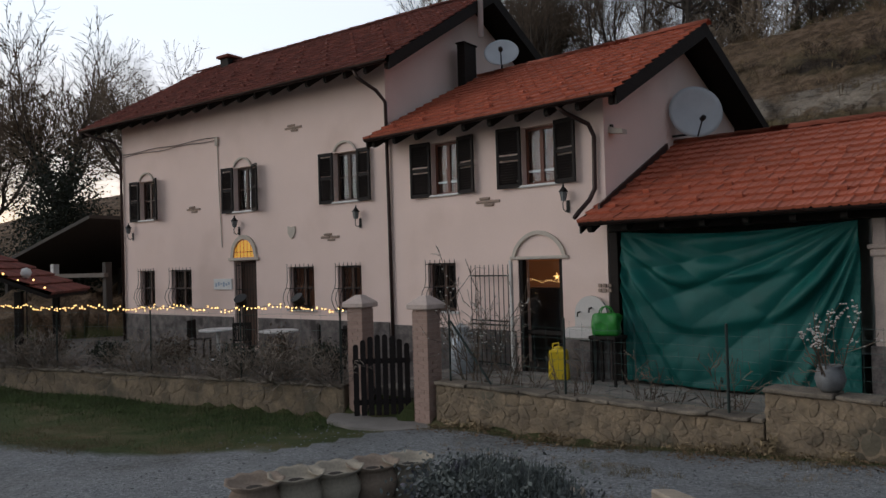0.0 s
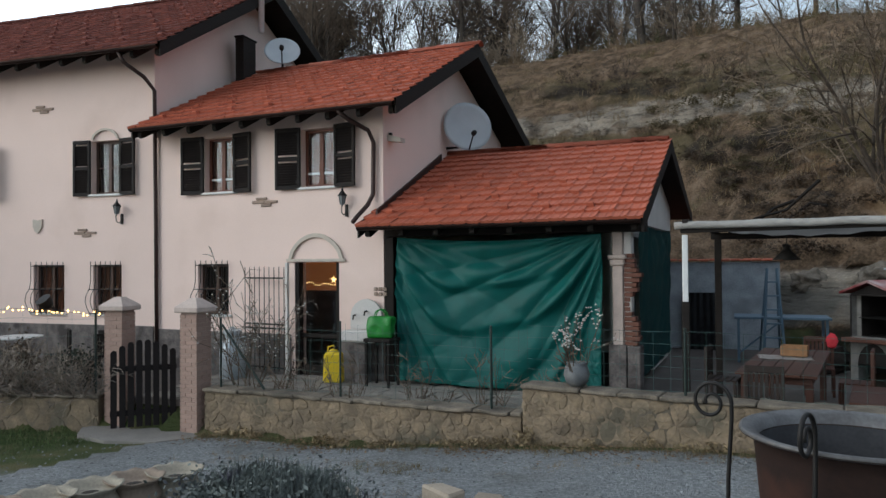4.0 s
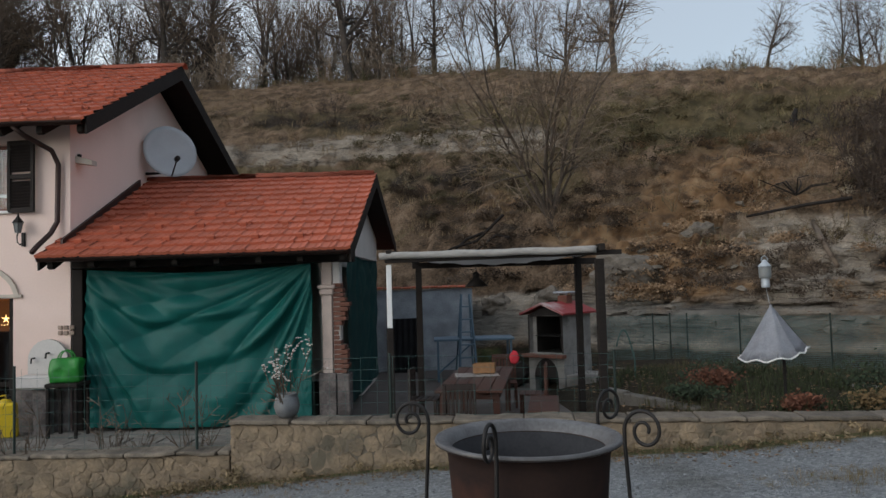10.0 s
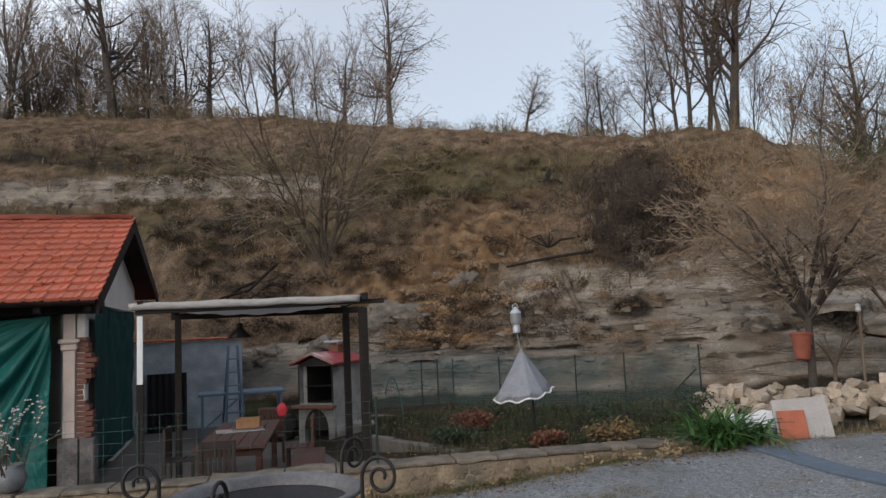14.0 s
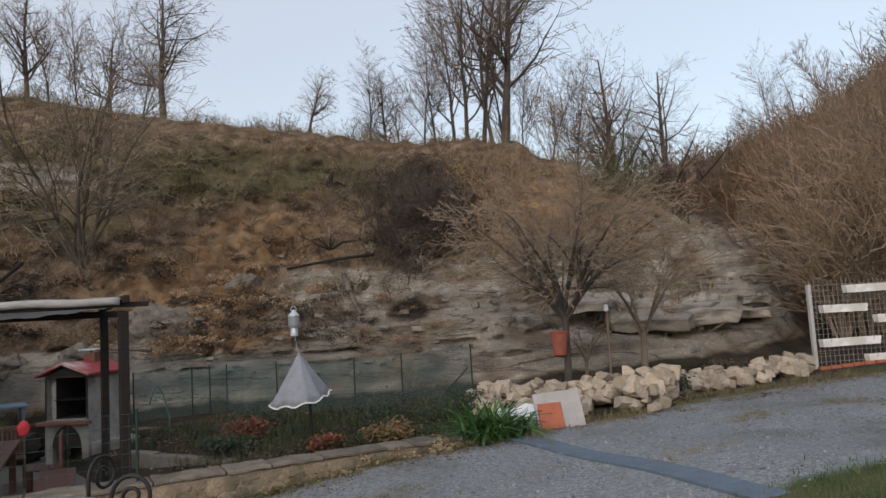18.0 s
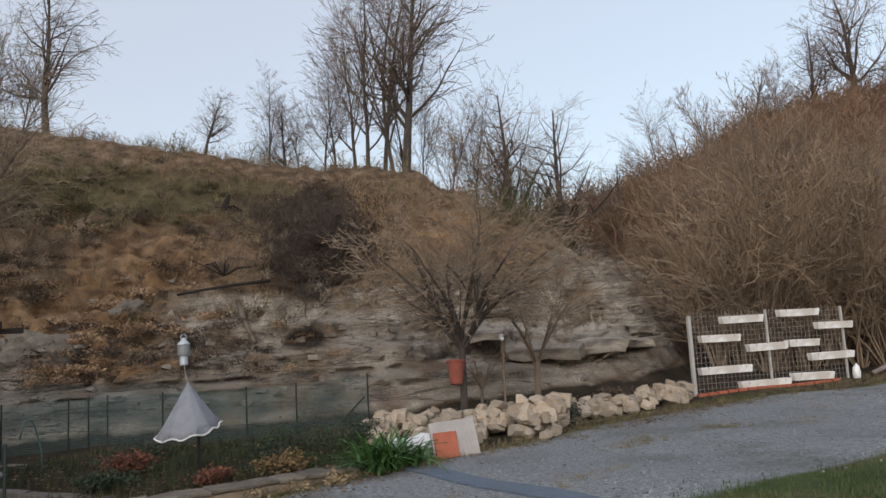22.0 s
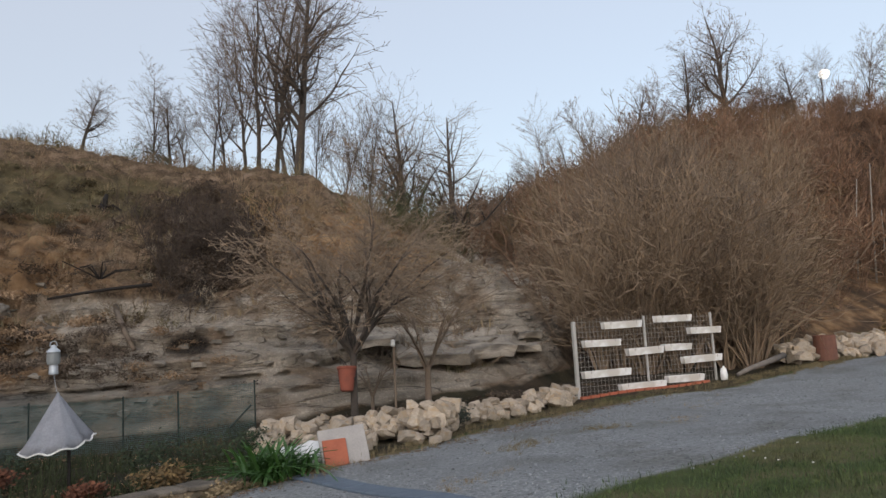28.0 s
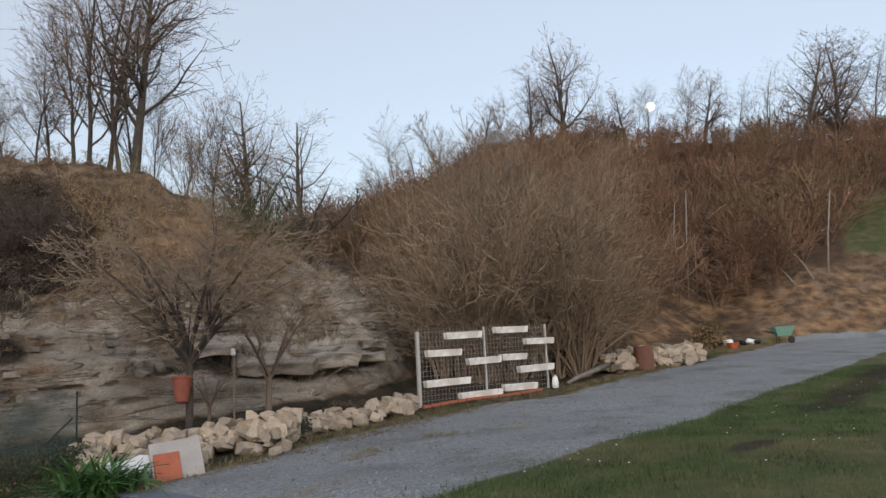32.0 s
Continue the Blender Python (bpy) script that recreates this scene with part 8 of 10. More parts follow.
# the trees on the far hillside
for k, (az, s, kd, r) in enumerate(((-64.5, 0.9, "ash", 60), (-66.5, 0.8, "ash", 62), (-68.6, 0.8, "ash", 60), (-71, 0.75, "oak", 66), (-73.2, 0.7, "ash", 68), (-75.6, 0.85, "oak", 72), (-76.5, 0.8, "ash", 73), (-78.2, 1.1, "oak", 74), (-80.5, 0.6, "ash", 75), (-82.8, 0.55, "oak", 76), (-84.6, 0.7, "ash", 76), (-87.2, 0.75, "ash", 77), (-88.6, 0.7, "oak", 77), (-91, 0.6, "ash", 77), (-93, 0.7, "ash", 77), (-95.2, 1.0, "oak", 70), (-97.5, 1.0, "oak", 72), (-99.5, 0.9, "ash", 75), (-102, 0.8, "oak", 76))):
    x, y = at_az(az, r)
    plant_tree(kd, k, x, y, s * 1.15, "bare tree on the brown wooded hill", group="trees on the far hill")

# fruit tree with the hanging pot, a sapling, a stake
def vase_tree(seed, stem, stems, length, r, cfg, fan, top=3, bark=None):
    """A short trunk that splits into a vase of rising limbs."""
    q = random.Random(seed)
    segs = []
    head = Vector((0.05, 0, stem))
    if stem:
        for k in range(4):
            segs.append((Vector((0.05 * k / 4, 0, -0.3 + (stem + 0.3) * k / 4)), Vector((0.05 * (k + 1) / 4, 0, -0.3 + (stem + 0.3) * (k + 1) / 4)), r * (1.25 - 0.07 * k), r * (1.18 - 0.07 * k), 8))
    for k in range(stems):
        a = 6.283 * (k + q.uniform(-0.3, 0.3)) / stems
        f = q.uniform(0.25, fan)
        limb(segs, q, head + Vector((0.04 * math.cos(a), 0.04 * math.sin(a), q.uniform(-0.15, 0.0) * min(1, stem))), Vector((f * math.cos(a), f * math.sin(a), 1)).normalized(), length * q.uniform(0.7, 1.0), r * q.uniform(0.5, 0.72), 1, top, cfg)
    thick = [s for s in segs if s[2] > cfg["tip"] * 2.2]
    thin = [s for s in segs if s[2] <= cfg["tip"] * 2.2]
    return arrays_to_mesh("trunk", *segs_to_arrays(thick), bark or BARK), arrays_to_mesh("crown", *segs_to_arrays(thin), FRUITTWIG)


FRUITTWIG = mat("brown_fruit_twigs", (0.215, 0.155, 0.105), (0.130, 0.095, 0.066), 0.95, 4, 40, 0.0, rand=0.25)
REDCLAY = mat("weathered_red_planter", (0.235, 0.066, 0.040), (0.16, 0.048, 0.032), 0.85, 6, 45, 0.3)
fruit_meshes = vase_tree(14, 1.40, 13, 3.7, 0.066, dict(FRUIT, step=0.22, most=(8, 16, 9, 6, 4), angle=(0.40, 0.90), shrink=(0.34, 0.56), kids=[(2, 3), (1, 2, 2), (2, 2), (1, 2), (1,)], up=[0.03, 0.09, 0.08, 0.05], wander=[0.05, 0.12, 0.14, 0.16], bare=[0.3, 0.16, 0.1, 0.1], tip=0.0055), 1.75, 4)
fx, fy = 10.95, 9.42
fruit = thing("fruit_tree", "bare spreading fruit tree above the rock pile", "tree", Matrix.Translation((fx, fy, gz(fx, fy))) @ Matrix.Diagonal((0.94, 0.94, 1.2, 1)))
share("trunk", fruit_meshes[0], fruit, Matrix.Identity(4))
share("crown", fruit_meshes[1], fruit, Matrix.Identity(4))
hp = thing("hanging_planter", "cracked red clay planter hung on the tree trunk", "planter", pose(fx - 0.20, fy - 0.02, 1.36, 0, 8, 30) @ Matrix.Diagonal((0.8, 0.8, 1, 1)))
part("planter_body", turned([(0.12, 0.0), (0.15, 0.02), (0.22, 0.42), (0.24, 0.43), (0.24, 0.47), (0.20, 0.47), (0.14, 0.06)], 22), REDCLAY, hp)
# no real opening: a near-black block paints the hole's dark inside
part("hole_dark_block", block(-0.05, 0.05, -0.235, -0.19, 0.20, 0.27, 0.01), SOOT_DARK, hp, "dark block painted as the shade inside a hole")
part("hanger", bar([(-0.22, 0, 0.45), (-0.1, 0.12, 0.62), (0.1, 0.12, 0.62), (0.22, 0, 0.45)], 0.01, 6), IRON, hp)
sap = vase_tree(41, 0.7, 6, 1.9, 0.04, dict(FRUIT, step=0.2, angle=(0.35, 0.8), shrink=(0.34, 0.54), up=[0.03, 0.08, 0.06, 0.04], wander=[0.05, 0.09, 0.12, 0.14], tip=0.006), 1.1, 3, TWIG)
for x, y, s in ((13.6, 9.6, 1.65), (12.4, 10.2, 0.85)):
    t_ = thing("sapling", "thin bare sapling before the rock face", "tree", Matrix.Translation((x, y, seat_on_hill(x, y))) @ Matrix.Diagonal((s, s, s, 1)), group="saplings")
    share("trunk", sap[0], t_, Matrix.Identity(4))["kind"] = "stuff"
    share("crown", sap[1], t_, Matrix.Identity(4))
stake = thing("garden_stake", "wooden stake with a white insulator on top", "stake", pose(12.15, 9.35, gz(12.15, 9.35)))
part("pole", bar([(0, 0, -0.1), (0.02, 0, 1.55)], 0.024, 8), TWIG, stake)
part("insulator", turned([(0.03, 1.55), (0.055, 1.58), (0.04, 1.64), (0.05, 1.68), (0.0001, 1.70)], 12), WHITE, stake)

# slope tree: many-stemmed, above the oven
PALEBARK = mat("pale_brown_bark", (0.115, 0.087, 0.066), (0.070, 0.054, 0.042), 0.95, 6, 40, 0.4, rand=0.2)
slope_meshes = vase_tree(6, 0.6, 8, 7.6, 0.11, dict(FRUIT, step=0.46, most=(8, 13, 9, 6, 4), tip=0.0090, angle=(0.5, 1.0), shrink=(0.36, 0.56), kids=[(2, 3), (1, 1, 2), (1, 2), (1, 2), (1,)], up=[0.03, 0.02, 0.05, 0.04], wander=[0.05, 0.10, 0.15, 0.18], bare=[0.3, 0.22, 0.1, 0.1]), 0.72, 4, PALEBARK)
sx, sy = at_az(-13.2, 23.6)
st = thing("slope_tree", "bare many-stemmed tree on the slope", "tree", Matrix.Translation((sx, sy, seat_on_hill(sx, sy))) @ Matrix.Diagonal((0.92, 0.92, 1.12, 1)))
share("trunk", slope_meshes[0], st, Matrix.Identity(4))
share("crown", slope_meshes[1], st, Matrix.Identity(4))

# trees past the house, against the evening sky
eve = vase_tree(52, 2.6, 8, 8.6, 0.17, dict(FRUIT, step=0.5, most=(8, 14, 9, 6, 4), tip=0.011, angle=(0.35, 0.85), shrink=(0.36, 0.58), kids=[(2, 3), (1, 2, 2), (2, 2), (1, 2), (1,)], up=[0.03, 0.05, 0.06, 0.05], wander=[0.06, 0.11, 0.14, 0.16], bare=[0.3, 0.18, 0.1, 0.1]), 0.95, 4)
for x, y, s, w in ((-40.5, 20.5, 1.12, 20), (-38.0, 24.5, 0.95, 140), (-47.5, 20.0, 0.95, 250), (-46, 28, 0.9, 80)):
    t_ = thing("evening_tree", "round-crowned bare tree against the evening sky", "tree", Matrix.Translation((x, y, seat_on_hill(x, y))) @ Matrix.Rotation(radians(w), 4, "Z") @ Matrix.Diagonal((s, s, s, 1)), group="trees past the house")
    share("trunk", eve[0], t_, Matrix.Identity(4))
    share("crown", eve[1], t_, Matrix.Identity(4))


def scatter(name, variants, places, material, label, category):
    """Many copies of a few plant shapes in one mesh."""
    VV, FF, base = [], [], 0
    for k, (x, y, zz, s, yaw, zs) in enumerate(places):
        V, Fc = variants[k % len(variants)]
        c, sn = math.cos(yaw), math.sin(yaw)
        W = np.empty_like(V)
        W[:, 0] = (V[:, 0] * c - V[:, 1] * sn) * s + x
        W[:, 1] = (V[:, 0] * sn + V[:, 1] * c) * s + y
        W[:, 2] = V[:, 2] * s * zs + zz
        VV.append(W)
        FF.append(Fc + base)
        base += len(V)
    ob = new(name, arrays_to_mesh(name, np.concatenate(VV), np.concatenate(FF), material))
    return tagged(ob, label, category, kind="stuff")


BRUSH = dict(step=0.55, most=(6, 6, 4, 3), kids=[(1, 2), (1, 2), (1, 2), (1,)], up=[0.04, 0.10, 0.08, 0.05], wander=[0.1, 0.15, 0.2, 0.22], bare=[0.2, 0.3, 0.2, 0.1], angle=(0.4, 1.0), shrink=(0.42, 0.62), tip=0.015, taper=(0.7, 0.8, 0.7, 0.5))
brush_var = [bush_arrays(100 + k, 4.0, 6, BRUSH, 0.6, 0.03) for k in range(4)]
far_var = [bush_arrays(130 + k, 4.0, 8, dict(BRUSH, tip=0.022, kids=[(1, 2), (2, 3), (1, 2)]), 0.55, 0.032, 2) for k in range(5)]
BRUSHMAT = mat("russet_brush_twigs", (0.205, 0.118, 0.072), (0.130, 0.078, 0.050), 0.95, 0.35, 20, 0.0, rand=0.35, spots=(0.135, 0.098, 0.05))
places = []
for k in range(330):
    az = rnd.uniform(-114, -63)
    r = 27 + 52 * rnd.random() ** 0.75
    if az < -80:
        r = max(r, np.interp(az, [-114, -99, -96.5, -92, -86, -80], [66, 62, 50, 46, 43, 31]) + rnd.uniform(0, 5))
    x, y = at_az(az, r)
    places.append((x, y, seat_on_hill(x, y), rnd.uniform(0.75, 1.3), rnd.uniform(0, 6.28), rnd.uniform(0.85, 1.1)))
scatter("hill_brush", brush_var, places, BRUSHMAT, "dense bare russet brushwood covering the far hill", "brushwood")
places = []
for k in range(640):
    az = rnd.uniform(-114, -52)
    r = rnd.uniform(50, 80) if az < -63 else rnd.uniform(48, 80)
    if k % 3 == 0 or az < -97:
        r = rnd.uniform(70, 82)
    x, y = at_az(az, r)
    places.append((x, y, seat_on_hill(x, y), rnd.uniform(0.7, 1.2) * (0.62 if r > 68 else 1.0), rnd.uniform(0, 6.28), rnd.uniform(0.85, 1.1)))
scatter("far_brush", far_var, places, BRUSHMAT, "bare russet brushwood on the upper far hill", "brushwood")
# tall hazel thicket behind the rack
hazel_var = [bush_arrays(200 + k, 6.0, 11, dict(BRUSH, tip=0.009), 0.50, 0.04) for k in range(4)]
HAZEL = mat("grey_brown_hazel", (0.235, 0.166, 0.108), (0.150, 0.106, 0.070), 0.95, 0.5, 20, 0.0, rand=0.3)
places = []
for k in range(58):
    x, y = at_az(rnd.uniform(-79.5, -67.6), rnd.uniform(22.5, 31))
    places.append((x, y, seat_on_hill(x, y), rnd.uniform(0.7, 1.05), rnd.uniform(0, 6.28), 1.0))
for k in range(64):
    x, y = at_az(rnd.uniform(-82, -66), rnd.uniform(30, 56))
    places.append((x, y, seat_on_hill(x, y), rnd.uniform(0.7, 1.15), rnd.uniform(0, 6.28), 1.0))
scatter("hazel_thicket", hazel_var, places, HAZEL, "bare hazel thicket behind the planter rack", "thicket")
for k in range(13):
    x, y = at_az(-66.5 - k * 1.15 + rnd.uniform(-0.4, 0.4), rnd.uniform(23.5, 33))
    plant_tree("ash", k, x, y, rnd.uniform(0.62, 0.95), "slender bare tree rising out of the hazel thicket", group="trees in the thicket")
# scrub on the near hill
SCRUB = dict(BRUSH, tip=0.006, step=0.3)
scrub_var = [bush_arrays(300 + k, 1.2, 9, SCRUB, 1.0, 0.012) for k in range(5)]
SCRUBMAT = mat("dry_scrub", (0.220, 0.150, 0.095), (0.145, 0.100, 0.064), 0.95, 0.4, 20, 0.0, rand=0.4, spots=(0.10, 0.095, 0.035))
places = []
for k in range(330):
    az = rnd.uniform(-58, 30)
    lo_, hi_ = np.interp(az, NEAR_AZ, NEAR_FOOT), np.interp(az, NEAR_AZ, NEAR_RIDGE)
    r = lo_ + (hi_ - lo_) * rnd.uniform(0.16, 1.02)
    if rnd.random() < 0.35:
        r = hi_ + rnd.uniform(-2.5, 0.6)
    if -58 < az < -43 and rnd.random() < 0.8:
        continue
    x, y = at_az(az, r)
    places.append((x, y, seat_on_hill(x, y) - 0.05, rnd.uniform(0.5, 1.3), rnd.uniform(0, 6.28), rnd.uniform(0.5, 1.0)))
scatter("hillside_scrub", scrub_var, places, SCRUBMAT, "dry brown scrub and brambles on the slope", "scrub")
# tan brush on the knoll, dark thicket beside it, green broom along the crest
TANBRUSH = mat("tan_orange_brush", (0.270, 0.195, 0.122), (0.185, 0.132, 0.084), 0.95, 0.4, 20, 0.0, rand=0.35, spots=(0.26, 0.17, 0.09))
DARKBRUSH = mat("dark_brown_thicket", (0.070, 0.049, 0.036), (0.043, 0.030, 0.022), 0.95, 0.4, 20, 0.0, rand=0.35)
BROOM = mat("olive_broom", (0.060, 0.066, 0.022), (0.040, 0.046, 0.018), 0.95, 0.4, 20, 0.0, rand=0.35, spots=(0.10, 0.075, 0.04))
light_var = [bush_arrays(640 + k, 2.2, 6, dict(BRUSH, tip=0.007, step=0.4), 0.6, 0.014) for k in range(4)]


def on_face(n, az, el, spread, lo, hi, zs=(0.8, 1.1)):
    out = []
    for k in range(n):
        x, y, z = face_at(rnd.gauss(az, spread[0]), rnd.gauss(el, spread[1]))
        out.append((x, y, z - 0.1, rnd.uniform(lo, hi), rnd.uniform(0, 6.28), rnd.uniform(*zs)))
    return out


scatter("knoll_brush", light_var, on_face(15, -43.5, 8.5, (1.8, 1.6), 0.6, 1.1) + on_face(14, -49, 9.5, (2.5, 1.4), 0.35, 0.7), TANBRUSH, "sparse tan brush growing over the knoll", "brushwood")
scatter("dark_thicket", light_var, on_face(60, -38.0, 7.6, (2.3, 2.4), 0.5, 1.1) + on_face(14, -5, 7.4, (5, 1.2), 0.3, 0.6) + on_face(24, 4, 12.6, (9, 0.4), 0.5, 0.9), DARKBRUSH, "dark bare thicket on the slope", "thicket")
places = []
for k in range(70):
    a = rnd.uniform(-36, 10)
    x, y = at_az(a, float(np.interp(a, NEAR_AZ, NEAR_RIDGE)) + rnd.uniform(-1.2, 0.8))
    places.append((x, y, seat_on_hill(x, y) - 0.1, rnd.uniform(0.3, 0.8), rnd.uniform(0, 6.28), 0.8))
for k in range(36):
    x, y = at_az(rnd.gauss(-54.0, 1.8), rnd.uniform(31, 38))
    places.append((x, y, seat_on_hill(x, y) - 0.1, rnd.uniform(0.7, 1.3), rnd.uniform(0, 6.28), 1.0))
scatter("broom_scrub", light_var, places, BROOM, "olive green broom along the crest of the hill", "scrub")


# pale dead stems and dark low clumps broken over the slope
PALETWIG = mat("bleached_dead_stems", (0.30, 0.245, 0.18), (0.20, 0.16, 0.115), 0.95, 0.5, 20, 0.0, rand=0.35)


def over_face(n, azs, els, lo, hi, zs=(0.6, 1.0)):
    out = []
    for k in range(n):
        a = rnd.uniform(*azs)
        x, y, z = face_at(a, rnd.uniform(*els))
        out.append((x, y, z - 0.06, rnd.uniform(lo, hi), rnd.uniform(0, 6.28), rnd.uniform(*zs)))
    return out


scatter("dead_stems", light_var, over_face(70, (-52, -14), (2, 11), 0.14, 0.42) + over_face(30, (-60, -20), (-2.5, 3), 0.10, 0.30) + over_face(24, (-14, 6), (5, 11), 0.14, 0.36), PALETWIG, "bleached dead stems and brambles on the slope", "scrub")
scatter("low_dark_clumps", scrub_var, over_face(50, (-42, -8), (4, 12), 0.3, 0.9, (0.35, 0.7)) + over_face(40, (-60, -22), (-3.0, 2), 0.2, 0.55, (0.4, 0.7)) + over_face(30, (-8, 14), (6, 13), 0.4, 0.9, (0.5, 0.8)), DARKBRUSH, "low dark clumps of bramble on the slope", "scrub")


# low brush that breaks the crest line
places = []
for k in range(120):
    x, y = at_az(rnd.uniform(-12, 36), rnd.uniform(46.5, 60))
    places.append((x, y, seat_on_hill(x, y) - 0.1, rnd.uniform(0.45, 0.95), rnd.uniform(0, 6.28), rnd.uniform(0.7, 1.0)))
WOODBRUSH = mat("grey_brown_woodland_brush", (0.300, 0.235, 0.175), (0.200, 0.155, 0.116), 0.95, 0.4, 20, 0.0, rand=0.35)
scatter("woodland_brush", brush_var, places, WOODBRUSH, "dense grey-brown brushwood between the woodland trees", "brushwood")
places = []
for k in range(190):
    a = rnd.uniform(-52, 22)
    x, y = at_az(a, float(np.interp(a, NEAR_AZ, NEAR_RIDGE)) + rnd.uniform(-1.5, 1.2))
    places.append((x, y, seat_on_hill(x, y) - 0.1, rnd.uniform(0.15, 0.5), rnd.uniform(0, 6.28), rnd.uniform(0.5, 1.0)))
scatter("crest_brush", light_var, places, SCRUBMAT, "low bare brush along the crest of the hill", "brushwood")


# ---- grasses and leaves ----
def blades(seed, n, h, spread, w=0.006, lean=0.5):
    """A tuft of curved grass blades."""
    rr = random.Random(seed)
    V, Fc = [], []
    for k in range(n):
        a = rr.uniform(0, 6.283)
        bx, by = rr.gauss(0, spread), rr.gauss(0, spread)
        l = h * rr.uniform(0.5, 1.0)
        t = rr.uniform(0.1, lean)
        dx, dy = math.cos(a), math.sin(a)
        k0 = len(V)
        for q in (0, 0.5, 1.0):
            hw = w * (1 - q * 0.85)
            px, py, pz = bx + dx * t * l * q * q, by + dy * t * l * q * q, l * q * (1 - 0.25 * t * q)
            V += [(px - dy * hw, py + dx * hw, pz - 0.01), (px + dy * hw, py - dx * hw, pz - 0.01)]
        for j in range(2):
            Fc.append((k0 + 2 * j, k0 + 2 * j + 1, k0 + 2 * j + 3, k0 + 2 * j + 2))
    return np.array(V, np.float32), np.array(Fc, np.int32)


GRASS = mat("short_green_grass", (0.078, 0.112, 0.032), (0.052, 0.078, 0.022), 0.8, 0.8, 20, 0.0, rand=0.4, spots=(0.14, 0.12, 0.055))
DRYGRASS = mat("dry_straw_grass", (0.19, 0.145, 0.075), (0.13, 0.105, 0.055), 0.9, 0.8, 20, 0.0, rand=0.4, spots=(0.07, 0.085, 0.03))
tufts = [blades(400 + k, 22, 0.062, 0.09, 0.0036) for k in range(5)]
places = []
for k in range(4200):
    x = rnd.uniform(5.5, 24)
    edge = float(np.interp(x, EDGE_X, EDGE_Y))
    y = edge - abs(rnd.gauss(0, 2.4)) + 0.12
    if any(((x - px_) / (1.9 * w_)) ** 2 + ((y - py_ + 0.28 * (x - px_)) / (0.5 * w_)) ** 2 < rnd.uniform(0.5, 1.1) for px_, py_, w_ in BARE):
        continue
    places.append((x, y, gz(x, y), rnd.uniform(0.5, 1.3), rnd.uniform(0, 6.28), rnd.uniform(0.5, 1.0)))
for k in range(1500):
    x = rnd.uniform(-20, -8.6)
    y = float(wall_line(x)) - 0.1 - abs(rnd.gauss(0, 1.1))
    places.append((x, y, gz(x, y), rnd.uniform(0.9, 2.0), rnd.uniform(0, 6.28), rnd.uniform(0.6, 1.1)))
scatter("lawn_grass", tufts, places, GRASS, "short green spring grass beside the road", "grass")
places = []
for k in range(1300):
    x = rnd.uniform(-22, -8.4)
    y = float(np.interp(x, [-22, -9.8, -8.2], [4.6, 5.5, 7.2])) + abs(rnd.gauss(0, 0.75)) - 0.5
    if noise.noise(Vector((x * 0.8, y * 1.6, 4))) > -0.05 and y < float(wall_line(x)) - 0.1:
        places.append((x, y, gz(x, y), rnd.uniform(0.5, 1.3), rnd.uniform(0, 6.28), rnd.uniform(0.5, 1.0)))
lawn_clods = []
for k in range(2600):
    x = rnd.uniform(5.5, 24)
    y = float(np.interp(x, EDGE_X, EDGE_Y)) - abs(rnd.gauss(0, 2.2)) + 0.1
    if noise.noise(Vector((x * 1.1, y * 2.2, 9))) > 0.12:
        lawn_clods.append((x, y, gz(x, y), rnd.uniform(0.8, 1.9), rnd.uniform(0, 6.28), rnd.uniform(0.6, 1.1)))
DEEPGRASS = mat("deep_green_grass", (0.040, 0.066, 0.018), (0.026, 0.044, 0.013), 0.8, 0.8, 20, 0.0, rand=0.4, spots=(0.085, 0.070, 0.035))
scatter("lawn_clumps", tufts, lawn_clods, DEEPGRASS, "darker clumps of longer grass in the lawn", "grass")
scatter("worn_lawn_grass", tufts, places, DRYGRASS, "worn yellowish grass at the lawn's edge", "grass")
dry = [blades(450 + k, 15, 0.16, 0.06, 0.004, 0.8) for k in range(4)]
places = []
for k in range(520):
    x = rnd.uniform(-7.0, 6.9)
    y = float(wall_line(x)) - 0.05 - abs(rnd.gauss(0, 0.26))
    places.append((x, y, gz(x, y), rnd.uniform(0.3, 0.85), rnd.uniform(0, 6.28), 1.0))
for k in range(900):
    x = rnd.uniform(6.9, 26)
    y = float(np.interp(x, [6.7, 9, 12, 16, 18.2, 25], [7.3, 7.1, 6.6, 5.9, 4.3, 2.4])) + rnd.gauss(0.1, 0.3)
    places.append((x, y, gz(x, y), rnd.uniform(0.4, 1.1), rnd.uniform(0, 6.28), 1.0))
for cx_, cy_ in ((-3.2, 7.6), (9.5, 5.0), (4.2, 6.0), (11.5, 4.6)):
    for k in range(60):
        x, y = rnd.gauss(cx_, 0.35), rnd.gauss(cy_, 0.2)
        places.append((x, y, gz(x, y), rnd.uniform(0.25, 0.7), rnd.uniform(0, 6.28), 0.8))
scatter("dry_verge_grass", dry, places, DRYGRASS, "dry straw-coloured grass along the walls and verge", "grass")
hill_t = [blades(480 + k, 16, 0.45, 0.22, 0.014, 0.9) for k in range(4)]
places = []
for k in range(1900):
    az = rnd.uniform(-60, 28)
    lo_, hi_ = np.interp(az, NEAR_AZ, NEAR_FOOT), np.interp(az, NEAR_AZ, NEAR_RIDGE)
    r = lo_ + (hi_ - lo_) * (0.18 + 0.85 * rnd.random())
    x, y = at_az(az, r)
    places.append((x, y, seat_on_hill(x, y) - 0.02, rnd.uniform(0.5, 1.3), rnd.uniform(0, 6.28), rnd.uniform(0.5, 1.0)))
HILLGRASS = mat("rough_hill_grass", (0.270, 0.195, 0.112), (0.170, 0.128, 0.070), 0.9, 0.15, 20, 0.0, rand=0.4, spots=(0.06, 0.075, 0.024))
